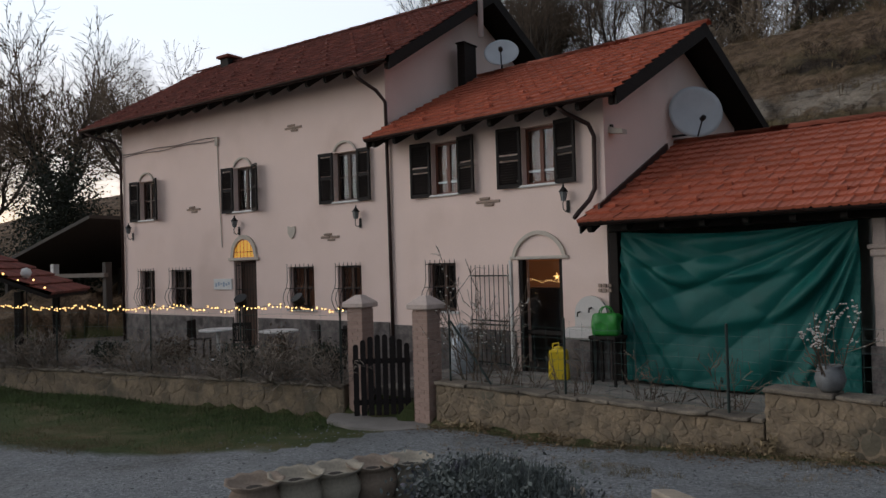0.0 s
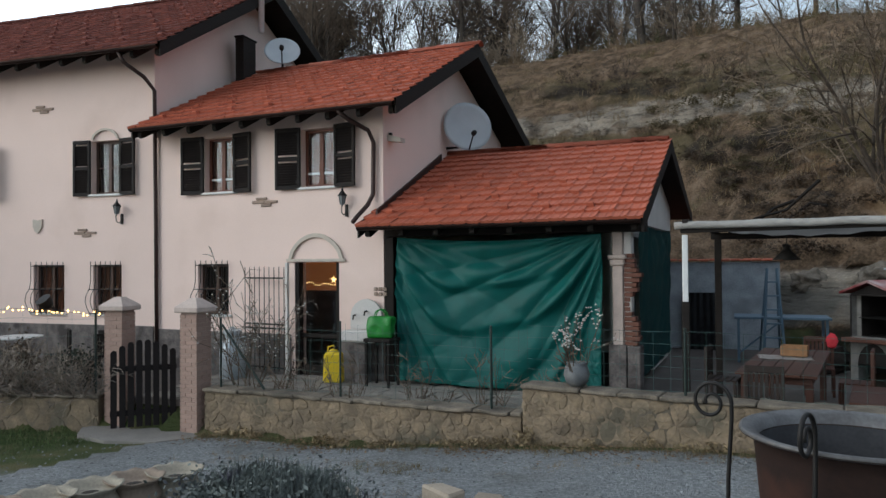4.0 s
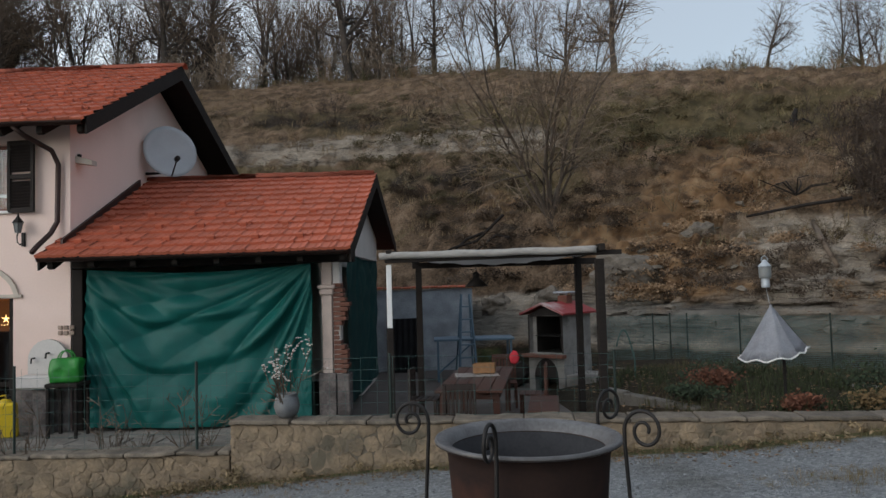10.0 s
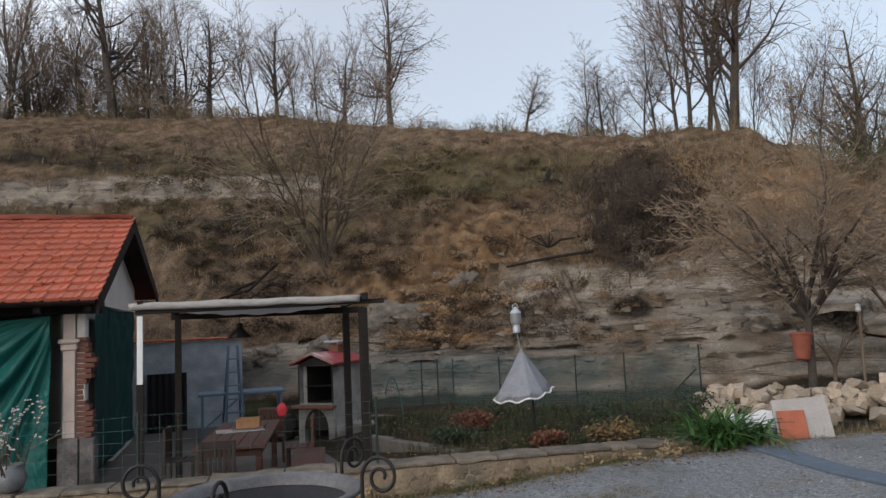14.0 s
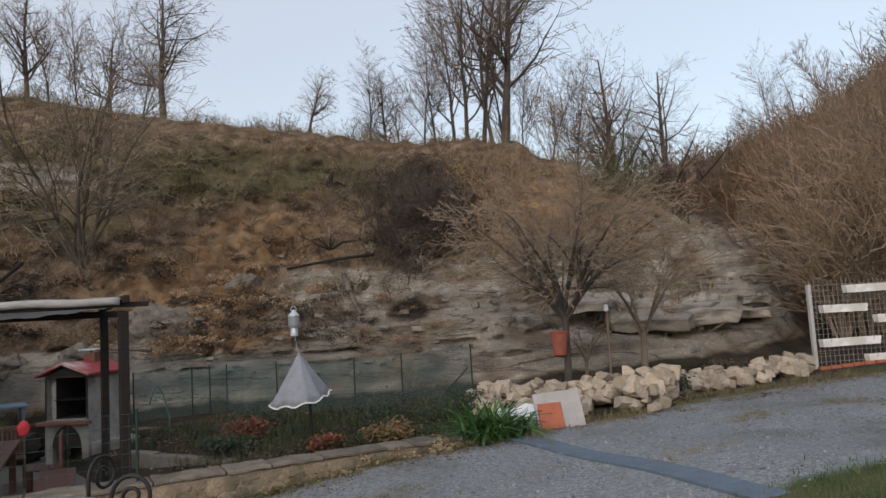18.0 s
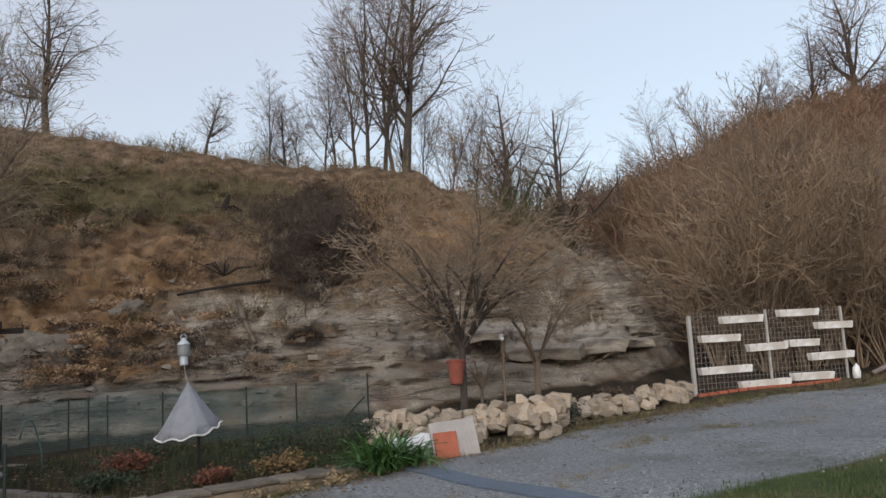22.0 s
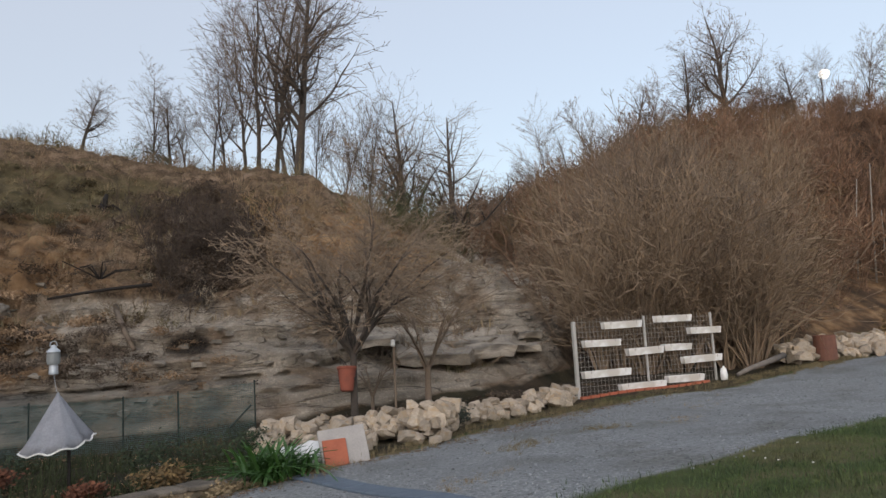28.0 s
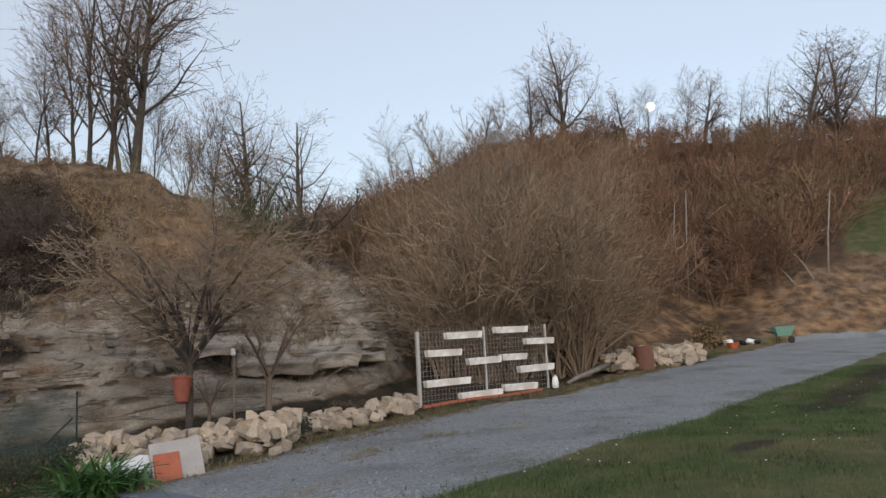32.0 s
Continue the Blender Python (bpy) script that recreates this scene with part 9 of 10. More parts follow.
scatter("hill_grass", hill_t, places, HILLGRASS, "rough tussocky grass on the hillside", "grass")

# strap-leaved plant by the wall's end
LEAF = mat("fresh_green_leaf", (0.050, 0.120, 0.026), (0.024, 0.062, 0.015), 0.5, 4, 30, 0.1, rand=0.3)
clump = thing("strap_leaf_plant", "lush clump of bright green strap leaves", "plant", pose(7.12, 7.52, gz(7.12, 7.52)))
rr = random.Random(9)
for k in range(230):
    a, l, t = rr.uniform(0, 6.283), rr.uniform(0.42, 0.80), rr.uniform(0.35, 1.55)
    bx, by = rr.gauss(0, 0.20), rr.gauss(0, 0.20)
    bm = bmesh.new()
    rowp = None
    for j in range(7):
        q = j / 6
        w = 0.022 * math.sin(math.pi * (0.12 + 0.86 * q)) + 0.003
        px, pz = t * l * q ** 1.5 * 0.9, l * (q - 0.55 * t * q * q)
        row = [bm.verts.new((px, -w, pz)), bm.verts.new((px, 0, pz - 0.008)), bm.verts.new((px, w, pz))]
        if rowp:
            bm.faces.new((rowp[0], rowp[1], row[1], row[0]))
            bm.faces.new((rowp[1], rowp[2], row[2], row[1]))
        rowp = row
    part("leaf", bm, LEAF, clump, m=pose(bx, by, 0, 0, 0, math.degrees(a)))
# lavender
LAVENDER = mat("grey_green_lavender", (0.150, 0.165, 0.150), (0.090, 0.102, 0.096), 0.9, 6, 40, 0.0, rand=0.4, spots=(0.085, 0.078, 0.10))
# bare garden shrubs behind the wall, the vine on the fence
shrub_v = [bush_arrays(600 + k, 0.95, 9, dict(SCRUB, tip=0.004), 0.7, 0.009) for k in range(4)]
for k, (x, y, zz, s) in enumerate(((-6.1, 9.98, 0.0, 1.35), (-5.6, 10.1, 0.0, 0.8), (-4.6, 9.75, 0.0, 1.1), (-3.6, 9.75, 0.0, 0.95), (-3.3, 9.7, 0.0, 0.8), (-2.5, 9.8, 0.0, 1.0), (-1.4, 9.75, 0.05, 0.9))):
    o = new("bare_shrub", arrays_to_mesh("bare_shrub", *shrub_v[k % 4], TWIG))
    o.matrix_basis = Matrix.Translation((x, y, zz)) @ Matrix.Diagonal((s, s, s * 1.1, 1))
    tagged(o, "bare pruned shrub in the bed behind the wall", "shrub", group="shrubs behind the wall")
vine_v = [bush_arrays(650 + k, 1.25, 6, dict(SCRUB, tip=0.005, wander=[0.3, 0.3, 0.3, 0.3]), 1.1, 0.012) for k in range(5)]
places = []
for k in range(85):
    q = rnd.random()
    places.append((-24 + 14.9 * q, 7.13 + 2.62 * q + rnd.uniform(-0.05, 0.15), 0.05, rnd.uniform(0.7, 1.1), rnd.uniform(0, 6.28), 0.9))
VINE = mat("bleached_vine_stems", (0.26, 0.215, 0.175), (0.16, 0.13, 0.105), 0.95, 2, 30, 0.0, rand=0.3)
scatter("fence_vines", vine_v, places, VINE, "tangled bare vines on the old fence", "vine")
# flowering shrub in a pot, and its twin at the gate
PETAL = mat("white_blossom", (0.62, 0.58, 0.54), (0.50, 0.47, 0.42), 0.8, 6, 40, 0.0, rand=0.2)
for x, y, zz, h, lb in ((-6.75, 10.4, 0.0, 2.25, "tall budding shrub with pale blossom by the gate"), (-1.21, 9.23, 0.88, 0.85, "white-flowering potted shrub before the tarpaulin")):
    t_ = thing("blossom_shrub", lb, "shrub", pose(x, y, zz))
    V, Fc = bush_arrays(700 + int(h * 10), h, 9, dict(SCRUB, tip=0.0045), 0.45, 0.012)
    o = new("branchwork", arrays_to_mesh("branchwork", V, Fc, TWIG))
    o.parent = t_
    pick = [V[rr.randrange(len(V))] for _ in range(420)]
    bm = bmesh.new()
    for p in pick:
        if p[2] > h * 0.3:
            bmesh.ops.create_icosphere(bm, subdivisions=1, radius=rr.uniform(0.009, 0.019), matrix=Matrix.Translation(Vector([float(c) for c in p])) @ Matrix.Diagonal((1, 1, 0.6, 1)))
    part("blossom", bm, PETAL, t_)
DULLTIN = mat("dull_tin", (0.21, 0.215, 0.22), (0.13, 0.135, 0.14), 0.5, 6, 50, 0.15, metal=0.3)
kettle = thing("galvanised_pot", "round galvanised pot holding the flowering shrub", "flower pot", pose(-1.21, 9.23, 0.642) @ Matrix.Diagonal((0.68, 0.68, 0.66, 1)))
part("pot_body", turned([(0.13, 0.0), (0.20, 0.08), (0.24, 0.22), (0.21, 0.36), (0.17, 0.42), (0.19, 0.45), (0.16, 0.45), (0.15, 0.38)], 28), DULLTIN, kettle, smooth=True)
part("soil", turned([(0.16, 0.36), (0.16, 0.41), (0.0001, 0.42)], 16), SOIL, kettle)
# dry leaves and red plants in the beds
REDLEAF = mat("rusty_red_foliage", (0.150, 0.055, 0.028), (0.095, 0.036, 0.020), 0.85, 6, 40, 0.0, rand=0.4)
def leaf_cloud(seed, n, radii, size, clumps=14, low=0.15):
    """Small leaves gathered in uneven clumps."""
    q = random.Random(seed)
    cs = []
    for k in range(clumps):
        d = Vector((q.gauss(0, 1), q.gauss(0, 1), q.gauss(0, 1))).normalized() * q.uniform(0.3, 0.9)
        cs.append((Vector((d.x * radii[0], d.y * radii[1], radii[2] * (low + (1 - low) * (0.5 + 0.5 * d.z)) * 1.6)), q.uniform(0.16, 0.34)))
    V, Fc = [], []
    for k in range(n):
        c, w = q.choice(cs)
        p = c + Vector((q.gauss(0, w) * radii[0], q.gauss(0, w) * radii[1], q.gauss(0, w) * radii[2]))
        p.z = max(p.z, 0.02)
        a = Vector((q.gauss(0, 1), q.gauss(0, 1), q.gauss(0, 1))).normalized()
        b = a.orthogonal().normalized()
        z = size * q.uniform(0.6, 1.3)
        k0 = len(V)
        for u, v in ((-1, 0), (0, -0.5), (1, 0), (0, 0.5)):
            r = p + a * u * z + b * v * z
            V.append((r.x, r.y, r.z))
        Fc.append((k0, k0 + 1, k0 + 2, k0 + 3))
    return np.array(V, np.float32), np.array(Fc, np.int32)


# bramble mounds and tufts of dry growth that break up the slope
RUSSET = mat("russet_bramble", (0.330, 0.215, 0.125), (0.215, 0.138, 0.082), 0.95, 0.5, 20, 0.0, rand=0.45)
MOUNDDARK = mat("dark_bramble", (0.105, 0.072, 0.048), (0.064, 0.045, 0.031), 0.95, 0.5, 20, 0.0, rand=0.45)
MOUNDOLIVE = mat("olive_bramble", (0.120, 0.096, 0.046), (0.080, 0.064, 0.032), 0.95, 0.5, 20, 0.0, rand=0.45, spots=(0.11, 0.085, 0.045))
mound_v = [leaf_cloud(1200 + k, 260, (0.62, 0.62, 0.30), 0.055, 9) for k in range(5)]
scatter("russet_mounds", mound_v, over_face(64, (-31, -17), (1, 10), 0.4, 1.0) + over_face(22, (-26, -15), (-2, 2), 0.4, 0.9) + over_face(40, (-57, -43), (3.5, 11), 0.4, 0.9) + over_face(10, (-40, -33), (-2.5, 1.5), 0.3, 0.6), RUSSET, "russet mounds of dry bramble on the slope", "bramble")
# bramble; mounds near the slope tree also stand in for its shade
scatter("dark_mounds", mound_v, over_face(46, (-34, -21), (-1.6, 2.6), 0.35, 0.8) + over_face(30, (-20, -4), (0, 6), 0.5, 1.1) + over_face(22, (-30, -12), (4, 10), 0.4, 0.9) + over_face(16, (-27, -15), (-1.5, 3), 0.4, 0.9) + over_face(95, (-43, -34.5), (5.6, 12), 0.6, 1.3) + over_face(26, (-41, -35), (4.4, 6.5), 0.4, 0.9) + over_face(24, (-14, -1), (3, 7.5), 0.5, 1.1) + over_face(14, (-6, 14), (12.2, 13.2), 0.6, 1.2), MOUNDDARK, "dark mounds of bare bramble, some for shade under the slope tree", "bramble")
foot = []
for k in range(70):
    q = rnd.random()
    x, y = 9.8 + 6.6 * q + rnd.gauss(0, 0.3), 10.1 - 2.3 * q + rnd.gauss(0.2, 0.45)
    foot.append((x, y, float(LAND_TREE.ray_cast(Vector((x, y, 30)), Vector((0, 0, -1)))[0].z) - 0.04, rnd.uniform(0.35, 0.75), rnd.uniform(0, 6.28), rnd.uniform(0.5, 1.0)))
scatter("rock_foot_brambles", mound_v, foot, MOUNDDARK, "dark dead brambles along the foot of the rock", "bramble")
scatter("rock_foot_weeds", dry + tufts, [(x + rnd.gauss(0, 0.3), y + rnd.gauss(0, 0.3), z + 0.02, rnd.uniform(0.8, 2.0), w, s) for x, y, z, q, w, s in foot * 3], DEEPGRASS, "green weeds along the foot of the rock", "weeds")
# added dark bushes give the hazel's lower interior its shade by colour
under = []
for k in range(46):
    x, y = at_az(rnd.uniform(-79, -66.5), rnd.uniform(23.5, 29))
    under.append((x, y, seat_on_hill(x, y) - 0.05, rnd.uniform(0.5, 0.95), rnd.uniform(0, 6.28), rnd.uniform(0.7, 1.0)))
scatter("thicket_undergrowth", light_var, under, DARKBRUSH, "dark bushes added for the shaded interior of the hazel thicket", "undergrowth")
scatter("olive_mounds", mound_v, over_face(110, (-34, 2), (9, 14.5), 0.5, 1.2) + over_face(50, (-8, 14), (6, 9), 0.4, 0.9) + over_face(22, (-56, -52), (7, 11), 0.7, 1.3), MOUNDOLIVE, "olive tufts of broom and grass on the upper slope", "scrub")

lx, ly = -3.22, 5.36
lavender = thing("lavender_bush", "grey-green lavender bush beside the clay pots", "lavender", pose(lx, ly, gz(lx, ly)))
V1, F1 = leaf_cloud(61, 9000, (0.82, 0.50, 0.30), 0.026, 40)
sp = [blades(500 + k, 9, 0.20, 0.05, 0.006, 0.7) for k in range(4)]
VV, FF, base = [V1], [F1], len(V1)
for k in range(260):
    a, q = rr.uniform(0, 6.283), math.sqrt(rr.random())
    V, Fc = sp[k % 4]
    W = V * rr.uniform(0.7, 1.3)
    W[:, 0] += 0.85 * q * math.cos(a)
    W[:, 1] += 0.52 * q * math.sin(a)
    W[:, 2] += 0.42 * (1 - q * q) ** 0.5
    VV.append(W)
    FF.append(Fc + base)
    base += len(V)
ob = new("foliage", arrays_to_mesh("foliage", np.concatenate(VV), np.concatenate(FF), LAVENDER))
ob.parent = lavender

BEDGREEN = mat("dull_green_bed_leaves", (0.028, 0.042, 0.017), (0.018, 0.028, 0.012), 0.8, 6, 40, 0.0, rand=0.4)
AMBERLEAF = mat("amber_dry_leaves", (0.165, 0.105, 0.042), (0.105, 0.066, 0.028), 0.85, 6, 40, 0.0, rand=0.4)
DARKIVY = mat("dark_ivy_leaves", (0.022, 0.028, 0.014), (0.014, 0.018, 0.010), 0.7, 2, 40, 0.0, rand=0.4)
for k, (x, y, rad, m_, lb) in enumerate(((5.25, 11.3, (0.55, 0.4, 0.22), REDLEAF, "low mound of rusty red dried foliage in the bed"), (5.55, 9.25, (0.32, 0.22, 0.15), REDLEAF, "low mound of rusty red dried foliage in the bed"), (6.45, 8.85, (0.42, 0.25, 0.2), AMBERLEAF, "mound of amber dry leaves in the bed"), (5.9, 12.4, (0.7, 0.4, 0.2), BEDGREEN, "low dull green bed plant"), (4.6, 10.6, (0.5, 0.5, 0.18), BEDGREEN, "low dull green bed plant"), (7.6, 10.3, (0.9, 0.5, 0.35), BEDGREEN, "low dull green bed plant"), (8.4, 9.5, (0.6, 0.4, 0.35), BEDGREEN, "low dull green bed plant"))):
    o = new("bed_plant", arrays_to_mesh("bed_plant", *leaf_cloud(820 + k, 900, rad, 0.035), m_))
    o.matrix_basis = Matrix.Translation((x, y, gz(x, y)))
    tagged(o, lb, "plant", group="plants in the garden beds", kind="stuff")
for k, (x, y, zz, rad, n) in enumerate(((-32.2, 16.1, 0.0, (1.9, 1.9, 4.2), 9000), (-35.0, 18.5, 0.0, (2.2, 2.2, 3.2), 6000), (-38.5, 15.5, -0.5, (3.5, 3.0, 2.4), 6000), (-33, 12.5, -0.5, (2.5, 2.2, 1.6), 5000))):
    o = new("evergreen_bush", arrays_to_mesh("evergreen_bush", *leaf_cloud(840 + k, int(n * 1.3), rad, 0.075, 26), DARKIVY))
    o.matrix_basis = Matrix.Translation((x, y, zz))
    tagged(o, "dark ivy-clad evergreen past the barn", "bush", group="dark evergreens past the house", kind="stuff")
for k, (x, y, rad, m_, lb) in enumerate(((-16.2, 9.3, (0.8, 0.35, 0.40), DARKIVY, "dark evergreen shrub on the terrace"), (-14.3, 9.75, (0.55, 0.3, 0.45), MOUNDDARK, "brown dead shrub on the terrace"), (-12.5, 10.0, (0.7, 0.3, 0.36), DARKIVY, "dark evergreen shrub on the terrace"), (-11.2, 10.1, (0.5, 0.3, 0.48), MOUNDDARK, "brown dead shrub on the terrace"), (-10.1, 10.35, (0.45, 0.3, 0.40), DARKIVY, "dark evergreen shrub on the terrace"), (-18.4, 8.9, (0.9, 0.4, 0.45), MOUNDDARK, "brown dead shrub on the terrace"))):
    o = new("terrace_shrub", arrays_to_mesh("terrace_shrub", *leaf_cloud(1300 + k, 1500, rad, 0.035, 18), m_))
    o.matrix_basis = Matrix.Translation((x, y, -0.01))
    tagged(o, lb, "shrub", group="shrubs on the terrace", kind="stuff")
o = new("pale_shrub", arrays_to_mesh("pale_shrub", *leaf_cloud(850, 500, (0.9, 0.9, 0.8), 0.08), AMBERLEAF))
o.matrix_basis = Matrix.Translation((33.1, 1.3, seat_on_hill(33.1, 1.3)))
tagged(o, "pale yellowish shrub behind the far rock pile", "shrub", kind="stuff")
places = []
for k in range(900):
    x, y = rnd.uniform(4.0, 9.5), rnd.uniform(9.0, 14.6)
    if y < 16 - 0.85 * x + 4:
        places.append((x, y, gz(x, y), rnd.uniform(0.6, 2.2), rnd.uniform(0, 6.28), 1.0))
BEDGRASS = mat("dull_bed_grass", (0.050, 0.060, 0.024), (0.032, 0.042, 0.017), 0.9, 0.8, 20, 0.0, rand=0.4, spots=(0.09, 0.07, 0.035))
scatter("bed_grass", dry + tufts, places, BEDGRASS, "mixed dry and green grass in the garden beds", "grass")
# the moon
moon_mat = glow("moonlight_disc", (1.0, 1.0, 0.98), 1.6)
mp_ = Vector((0.9540, 0.0880, 0.2855)).normalized() * 900
moon = part("full_moon", turned([(5.2 * math.sin(math.pi * k / 16) + 0.0001, -5.2 * math.cos(math.pi * k / 16)) for k in range(17)], 32), moon_mat, None, smooth=True, m=Matrix.Translation(mp_ + Vector((0, 0, 2.25))))
tagged(moon, "bright white full moon above the hill", "moon")
for x, y, a_, b_, c_, w in ((-3.03, 6.12, 0.42, 0.24, 0.16, 20), (-1.95, 6.05, 0.34, 0.22, 0.20, -30), (-1.52, 5.95, 0.25, 0.2, 0.14, 10), (-2.95, 5.75, 0.3, 0.22, 0.15, 60)):
    bm = block(-a_ / 2, a_ / 2, -b_ / 2, b_ / 2, -0.05, c_, 0.02)
    for v in bm.verts:
        v.co += Vector((noise.noise(v.co * 5 + Vector((x, 0, 0))), noise.noise(v.co * 5 + Vector((0, y, 0))), noise.noise(v.co * 5))) * 0.03
    o = part("edging_stone", bm, PALEROCK, None, m=pose(x, y, gz(x, y), 0, 0, w))
    tagged(o, "pale loose edging stone on the gravel", "stone", group="loose edging stones")
# fallen trunk and broken limbs on the rock slope
P = [Vector(face_at(a, e)) + Vector((-0.1, -0.25, 0.26 + 0.03 * k)) for k, (a, e) in enumerate(((-27.6, 3.6), (-29.6, 3.85), (-31.7, 4.05), (-34.3, 4.2)))]
tagged(part("fallen_log", bar(P, 0.035, 7, 0.055), DARKWOOD, None, smooth=True), "fallen dark tree trunk lying on the rock slope", "log", group="fallen trunks")
P = [Vector(face_at(a, e)) + Vector((0, 0, 0.10)) for a, e in ((-33.4, 0.2), (-32.7, 1.6), (-32.0, 3.4))]
tagged(part("fallen_log", bar(P, 0.05, 7, 0.075), TWIG, None, smooth=True), "fallen grey tree trunk lying on the rock slope", "log", group="fallen trunks")
snag = thing("dead_snag", "tangle of broken grey limbs on the slope", "branch", Matrix.Translation(face_at(-31.0, 5.6)))
for k in range(7):
    a = k * 0.9
    part("limb", bar([(0, 0, 0), (0.5 * math.cos(a), 0.3 * math.sin(a), 0.25 + 0.1 * (k % 3)), (1.0 * math.cos(a + 0.3), 0.5 * math.sin(a), 0.3 + 0.2 * (k % 2))], 0.025, 5, 0.012), DARKWOOD, snag)
ledge_row([-62.6, -57, -50], [-0.3, -1.1, -0.3], (0.6, 1.5), (0.16, 0.28), 0.34)
ledge_row([-62.0, -57, -52], [-1.4, -2.1, -1.6], (0.5, 1.3), (0.22, 0.34), 0.16)

BIRCH = mat("pale_birch_bark", (0.27, 0.24, 0.205), (0.17, 0.15, 0.13), 0.9, 3, 40, 0.3, rand=0.15)
for k, (x, y, h, r, dx) in enumerate(((45.0, 2.75, 6.6, 0.055, -0.4), (45.0, 3.6, 5.6, 0.05, -0.55), (46.0, 2.3, 3.9, 0.045, -0.15), (44.2, 4.3, 4.0, 0.04, 0.5), (47.9, -4.9, 5.0, 0.07, -0.6), (47.2, -4.2, 2.4, 0.06, 1.4), (46.5, -3.2, 1.9, 0.05, 1.6))):
    z0 = seat_on_hill(x, y) - 0.2
    o = part("birch_trunk", bar([(x, y, z0), (x + 0.04, y + dx * 0.4, z0 + h * 0.5), (x, y + dx, z0 + h)], r, 7, r * 0.45), BIRCH, None, smooth=True)
    tagged(o, "slender pale bare trunk at the wood's edge", "tree trunk", group="pale trunks at the wood's edge")
dead = thing("dead_branch", "dark dead branch lying on the slope", "branch")
for pts in (((1.5, 23.7), (2.3, 23.65), (3.1, 23.6), (4.0, 23.5)), ((2.3, 23.65), (2.8, 23.9), (3.4, 24.1)), ((3.1, 23.6), (3.7, 23.2), (4.1, 23.0))):
    part("limb", bar([(x, y, seat_on_hill(x, y) + 0.25 + 0.15 * k) for k, (x, y) in enumerate(pts)], 0.03, 6, 0.06), DARKWOOD, dead)
stump = thing("tree_stump", "broken dark stump on the slope", "stump", Matrix.Translation(face_at(-31.0, 10.6)))
part("stub", bar([(0, 0, -0.2), (0.05, 0, 0.35), (0.2, 0.1, 0.6)], 0.16, 8, 0.07), DARKWOOD, stump)
for a in range(5):
    part("root", bar([(0, 0, 0.1), (0.4 * math.cos(a * 1.3), 0.4 * math.sin(a * 1.3), 0.12), (0.7 * math.cos(a * 1.3 + 0.3), 0.7 * math.sin(a * 1.3 + 0.3), -0.1)], 0.06, 6, 0.03), DARKWOOD, stump)

# loose stones broken from the face
SLOPESTONE = mat("loose_grey_stone", (0.235, 0.20, 0.16), (0.12, 0.102, 0.082), 0.95, 2, 25, 0.6, rand=0.3)
stone_v = []
for k in range(6):
    bm = bmesh.new()
    bm.from_mesh(ROCKS[k])
    stone_v.append(mesh_of(bm, "loose_stone", SLOPESTONE))
for k in range(110):
    a = rnd.uniform(-63, -16)
    x, y, z = face_at(a, rnd.uniform(-4.0, 2.0) if k % 5 else rnd.uniform(2, 6))
    s = rnd.uniform(0.08, 0.24)
    share("loose_stone", stone_v[k % 6], ground, Matrix.Translation((x, y, z + 0.05 * s)) @ Euler((rnd.uniform(-0.3, 0.3), rnd.uniform(-0.3, 0.3), rnd.uniform(0, 6.3))).to_matrix().to_4x4() @ Matrix.Diagonal((s * rnd.uniform(1, 1.7), s, s * rnd.uniform(0.4, 0.7), 1)))

GREYROCK = mat("grey_boulder", (0.190, 0.160, 0.128), (0.095, 0.080, 0.064), 0.95, 2.5, 20, 0.9, spots=(0.09, 0.07, 0.05), depth=0.04)
for k, (a_, e_, w_) in enumerate(((-19.0, 0.9, 0.75), (-13.2, -1.2, 0.45), (-24.4, 3.4, 0.4), (-9.0, -1.6, 0.4))):
    bm = lump(w_, (1.35, 1.0, 0.75), 60 + k, 4, 0.42, 1.3)
    for v in bm.verts:
        v.co += v.co.normalized() * 0.08 * noise.noise(v.co * 6)
    part("boulder", bm, GREYROCK, ground, m=Matrix.Translation(Vector(face_at(a_, e_)) + Vector((0, 0.28 * w_, -0.25 * w_))) @ Euler((0.2, 0.15 * (k % 3), k * 1.7)).to_matrix().to_4x4())
# white daisies in the lawn, bricks at the rack's foot, a dark shrub between the heaps
bm = bmesh.new()
for k in range(34):
    x = rnd.uniform(6.5, 20)
    y = float(np.interp(x, EDGE_X, EDGE_Y)) - rnd.uniform(0.15, 3.0)
    bmesh.ops.create_cone(bm, cap_ends=True, segments=7, radius1=0.009, radius2=0.012, depth=0.008, matrix=Matrix.Translation((x, y, gz(x, y) + rnd.uniform(0.07, 0.10))))
tagged(part("daisies", bm, PETAL, None), "small white daisies in the short lawn", "flowers", kind="stuff")
for k in range(15):
    p = RA.lerp(RB, (k + 0.5) / 15)
    o = part("edging_brick", block(-0.11, 0.11, -0.055, 0.055, -0.02, 0.05, 0.008), REDTILE, None, m=Matrix.Translation((p.x - 0.12, p.y - 0.10, gz(p.x, p.y))) @ Matrix.Rotation(radians(ryaw + rnd.uniform(-6, 6)), 4, "Z"))
    tagged(o, "red brick laid along the foot of the rack", "brick", group="bricks at the rack")
o = new("dark_shrub", arrays_to_mesh("dark_shrub", *leaf_cloud(870, 900, (0.28, 0.25, 0.2), 0.03, 10), DARKIVY))
o.matrix_basis = Matrix.Translation((11.35, 7.35, gz(11.35, 7.35)))
tagged(o, "small dark evergreen shrub between the rock heaps", "shrub", kind="stuff")

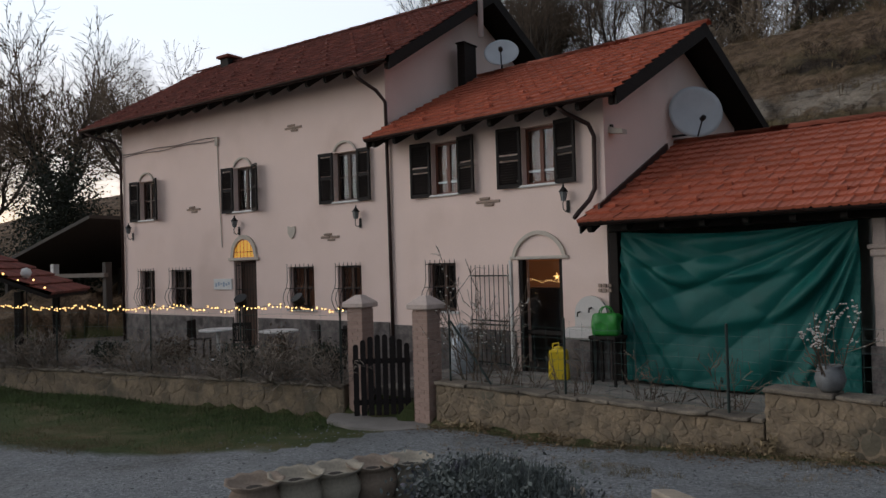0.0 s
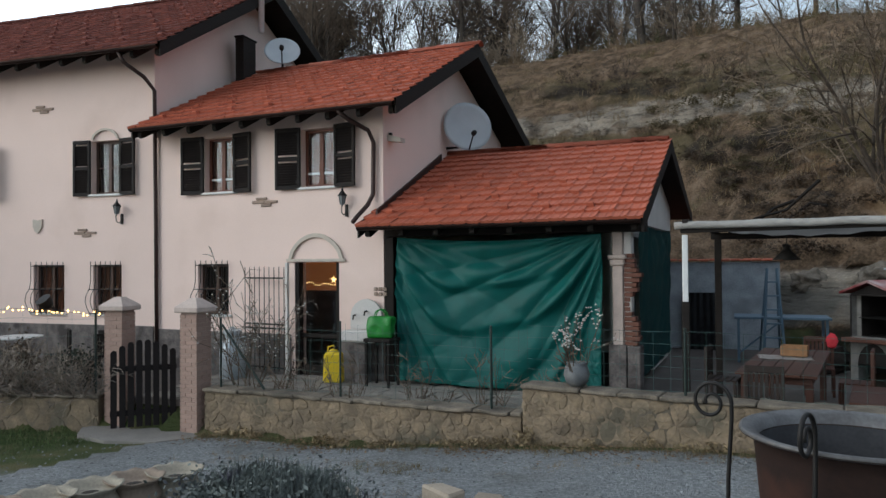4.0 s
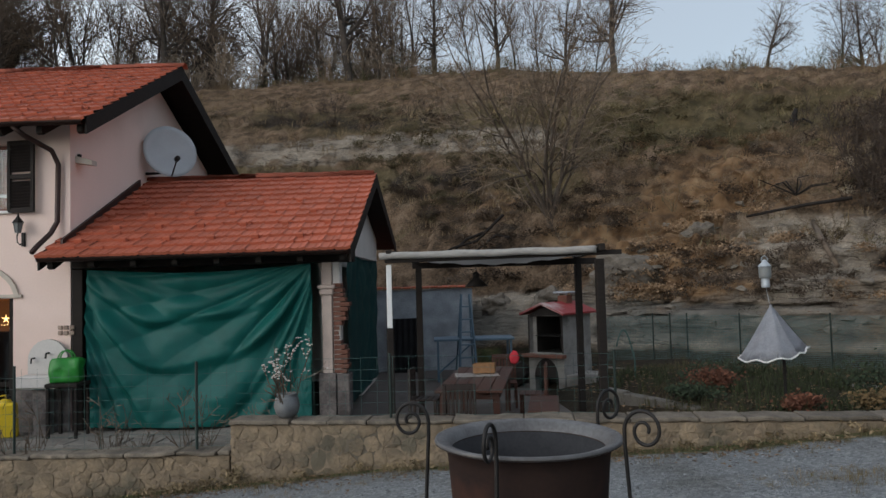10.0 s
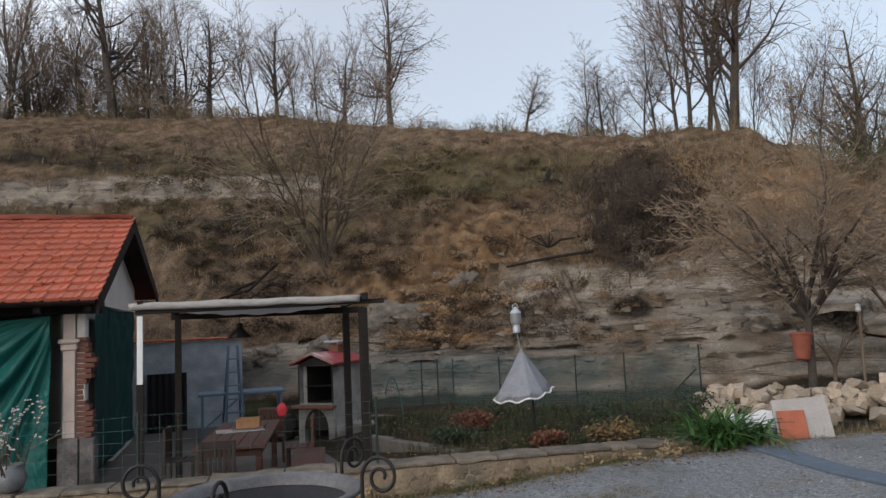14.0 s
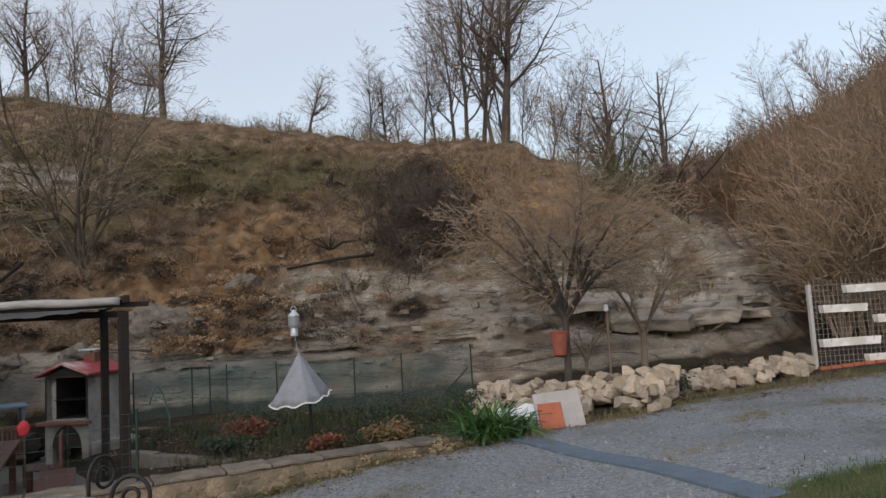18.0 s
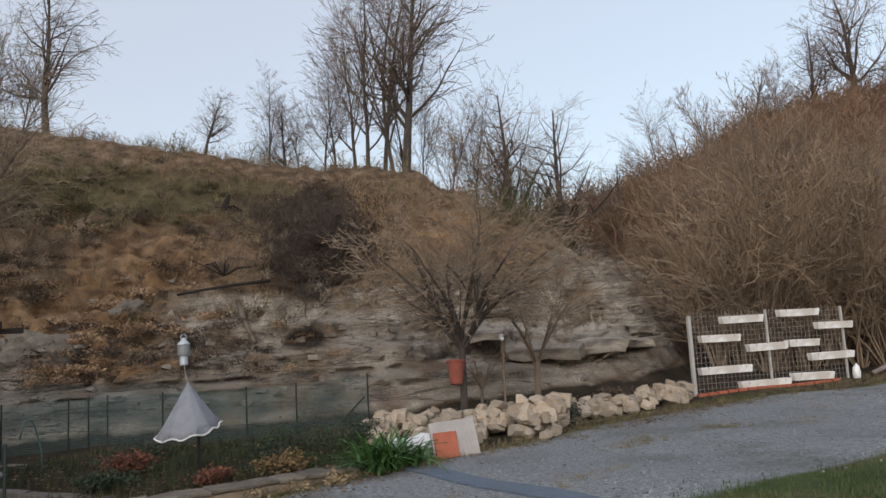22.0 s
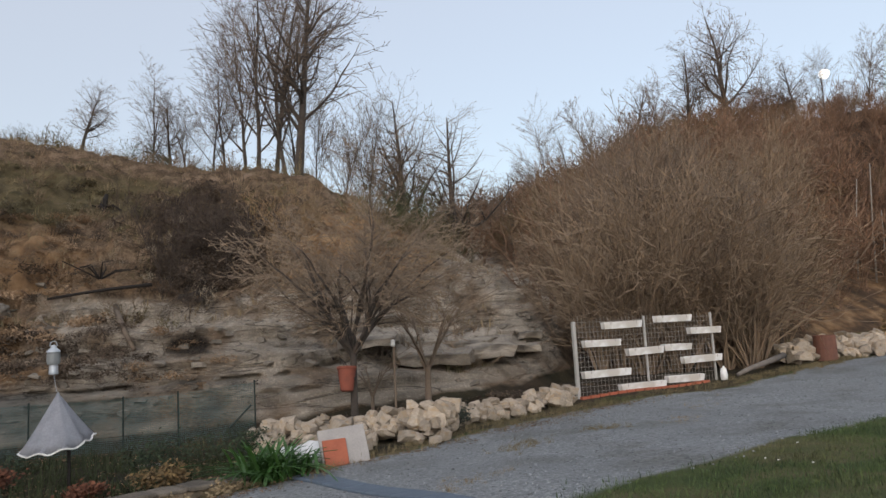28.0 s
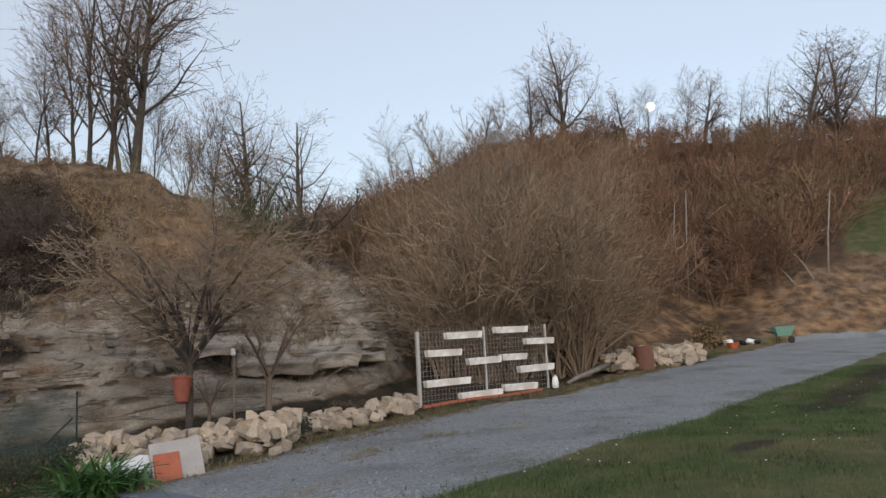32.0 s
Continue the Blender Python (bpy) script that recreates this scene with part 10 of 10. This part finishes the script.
# loose pebbles and low weeds on the gravel
PEBBLE = mat("mixed_grey_pebble", (0.25, 0.255, 0.26), (0.11, 0.115, 0.12), 0.9, 30, 60, 0.0, rand=0.5)
chip = (np.array([(1, 0.2, -0.2), (0.1, 0.8, -0.2), (-1, 0.1, -0.2), (0, -0.8, -0.2), (0.45, 0, 0.6), (0.05, 0.4, 0.6), (-0.5, 0.05, 0.6), (0, -0.4, 0.6)], np.float32), np.array([(0, 1, 5, 4), (1, 2, 6, 5), (2, 3, 7, 6), (3, 0, 4, 7), (4, 5, 6, 7)], np.int32))
places = []
for k in range(5200):
    x = rnd.uniform(-9, 20)
    lo_y = float(np.interp(x, [-9, -8.2] + EDGE_X, [3.6, 3.0] + EDGE_Y))
    hi_y = float(np.interp(x, [-9, -7.3, -1.9, 6.75, 9, 12, 16, 25], [9.0, 9.2, 8.8, 7.1, 6.9, 6.3, 5.5, 2.2]))
    y = rnd.uniform(lo_y, hi_y)
    places.append((x, y, gz(x, y) - 0.002, rnd.uniform(0.009, 0.030), rnd.uniform(0, 6.28), rnd.uniform(0.5, 1.1)))
scatter("loose_pebbles", [chip], places, PEBBLE, "loose grey pebbles on the gravel yard", "gravel")
places = []
for cx_, cy_, n_ in ((-3.6, 7.9, 50), (-1.2, 7.9, 40), (-5.4, 8.2, 40), (3.9, 6.2, 50), (6.88, 4.25, 60), (5.6, 5.2, 20), (12.6, 3.6, 30), (1.2, 7.4, 40), (-2.4, 6.6, 30), (15.0, 3.9, 30)):
    for k in range(n_):
        x, y = rnd.gauss(cx_, 0.45), rnd.gauss(cy_, 0.16)
        places.append((x, y, gz(x, y), rnd.uniform(0.25, 0.7), rnd.uniform(0, 6.28), rnd.uniform(0.4, 0.9)))
scatter("gravel_weeds", dry + tufts, places, HILLGRASS, "low weeds and dry grass growing through the gravel", "weeds")

weed_v = [leaf_cloud(1400 + k, 60, (0.16, 0.12, 0.07), 0.022, 5) for k in range(4)]
places = []
for k in range(70):
    x = rnd.uniform(-7.0, 7.0)
    y = float(wall_line(x)) - 0.08 - abs(rnd.gauss(0, 0.16))
    places.append((x, y, gz(x, y), rnd.uniform(0.5, 1.5), rnd.uniform(0, 6.28), rnd.uniform(0.6, 1.3)))
scatter("wall_weeds", weed_v, places, HILLGRASS, "dry low weeds along the foot of the garden wall", "weeds")

# fallen leaves in the beds, on the slope's foot and along the walls
FALLEN = mat("fallen_brown_leaves", (0.24, 0.150, 0.080), (0.13, 0.080, 0.045), 0.9, 5, 40, 0.0, rand=0.5)


def leaf_patch(seed, n, w):
    q = random.Random(seed)
    V, Fc = [], []
    for k in range(n):
        x, y, a, l = q.gauss(0, w), q.gauss(0, w), q.uniform(0, 6.28), q.uniform(0.02, 0.05)
        c, d = math.cos(a) * l, math.sin(a) * l
        k0 = len(V)
        V += [(x - c, y - d, 0.01), (x + d * 0.5, y - c * 0.5, q.uniform(0.012, 0.03)), (x + c, y + d, 0.015), (x - d * 0.5, y + c * 0.5, q.uniform(0.012, 0.03))]
        Fc.append((k0, k0 + 1, k0 + 2, k0 + 3))
    return np.array(V, np.float32), np.array(Fc, np.int32)


patches = [leaf_patch(900 + k, 12, 0.22) for k in range(5)]
places = []
for k in range(330):
    x, y = rnd.uniform(3.6, 12.5), rnd.uniform(8.0, 15)
    if y > float(np.interp(x, [3, 6.7, 9, 12], [8.9, 8.0, 7.8, 7.2])):
        places.append((x, y, gz(x, y), rnd.uniform(0.7, 1.4), rnd.uniform(0, 6.28), 1.0))
for k in range(260):
    x = rnd.uniform(-7, 16)
    y = float(np.interp(x, [-7, -1.9, 6.75, 9, 12, 16], [9.4, 9.0, 7.3, 7.0, 6.4, 5.7])) - abs(rnd.gauss(0, 0.25))
    places.append((x, y, gz(x, y), rnd.uniform(0.5, 1.0), rnd.uniform(0, 6.28), 1.0))
scatter("fallen_leaves", patches, places, FALLEN, "fallen brown leaves in the beds and along the wall", "leaves")

# ---- roof tiles, piece by piece ----
for h, tm, u0, u1, ve, ze, vr, zr, vb, zb, bd in ROOFS:
    tile_slope(h, tm, u0 - 0.03, u1 + 0.04, ve - 0.10, ze - 0.04, vr, zr + 0.01, 300)
    ridge_tiles(h, tm, u0 - 0.02, u1 + 0.02, vr, zr)

# snow guards: small raised hooks in staggered rows
def snow_guards(house, material, u0, u1, ve, ze, vr, zr, du, dv, upto):
    pitch = math.atan2(zr - ze, vr - ve)
    run = math.hypot(vr - ve, zr - ze)
    bm = bmesh.new()
    prism(bm, [(-0.02, 0.0), (0.10, 0.0), (0.02, 0.085), (-0.02, 0.075)], 0, -0.055, 0.055)
    me = mesh_of(bm, "snow_guard", material)
    j = 0
    y = 0.55
    while y < run * upto:
        u = u0 + 0.4 + (0.5 * du if j % 2 else 0)
        while u < u1 - 0.2:
            share("snow_guard", me, house, Matrix.Translation((u, ve, ze + 0.045)) @ Matrix.Rotation(pitch, 4, "X") @ Matrix.Translation((0, y, 0)))
            u += du
        y += dv
        j += 1


for (h, tm, u0, u1, ve, ze, vr, zr, vb, zb, bd), du, upto in zip(ROOFS, (1.0, 0.9, 0.72), (0.85, 0.6, 0.62)):
    snow_guards(h, tm, u0, u1, ve - 0.10, ze - 0.04, vr, zr, du, 0.62, upto)
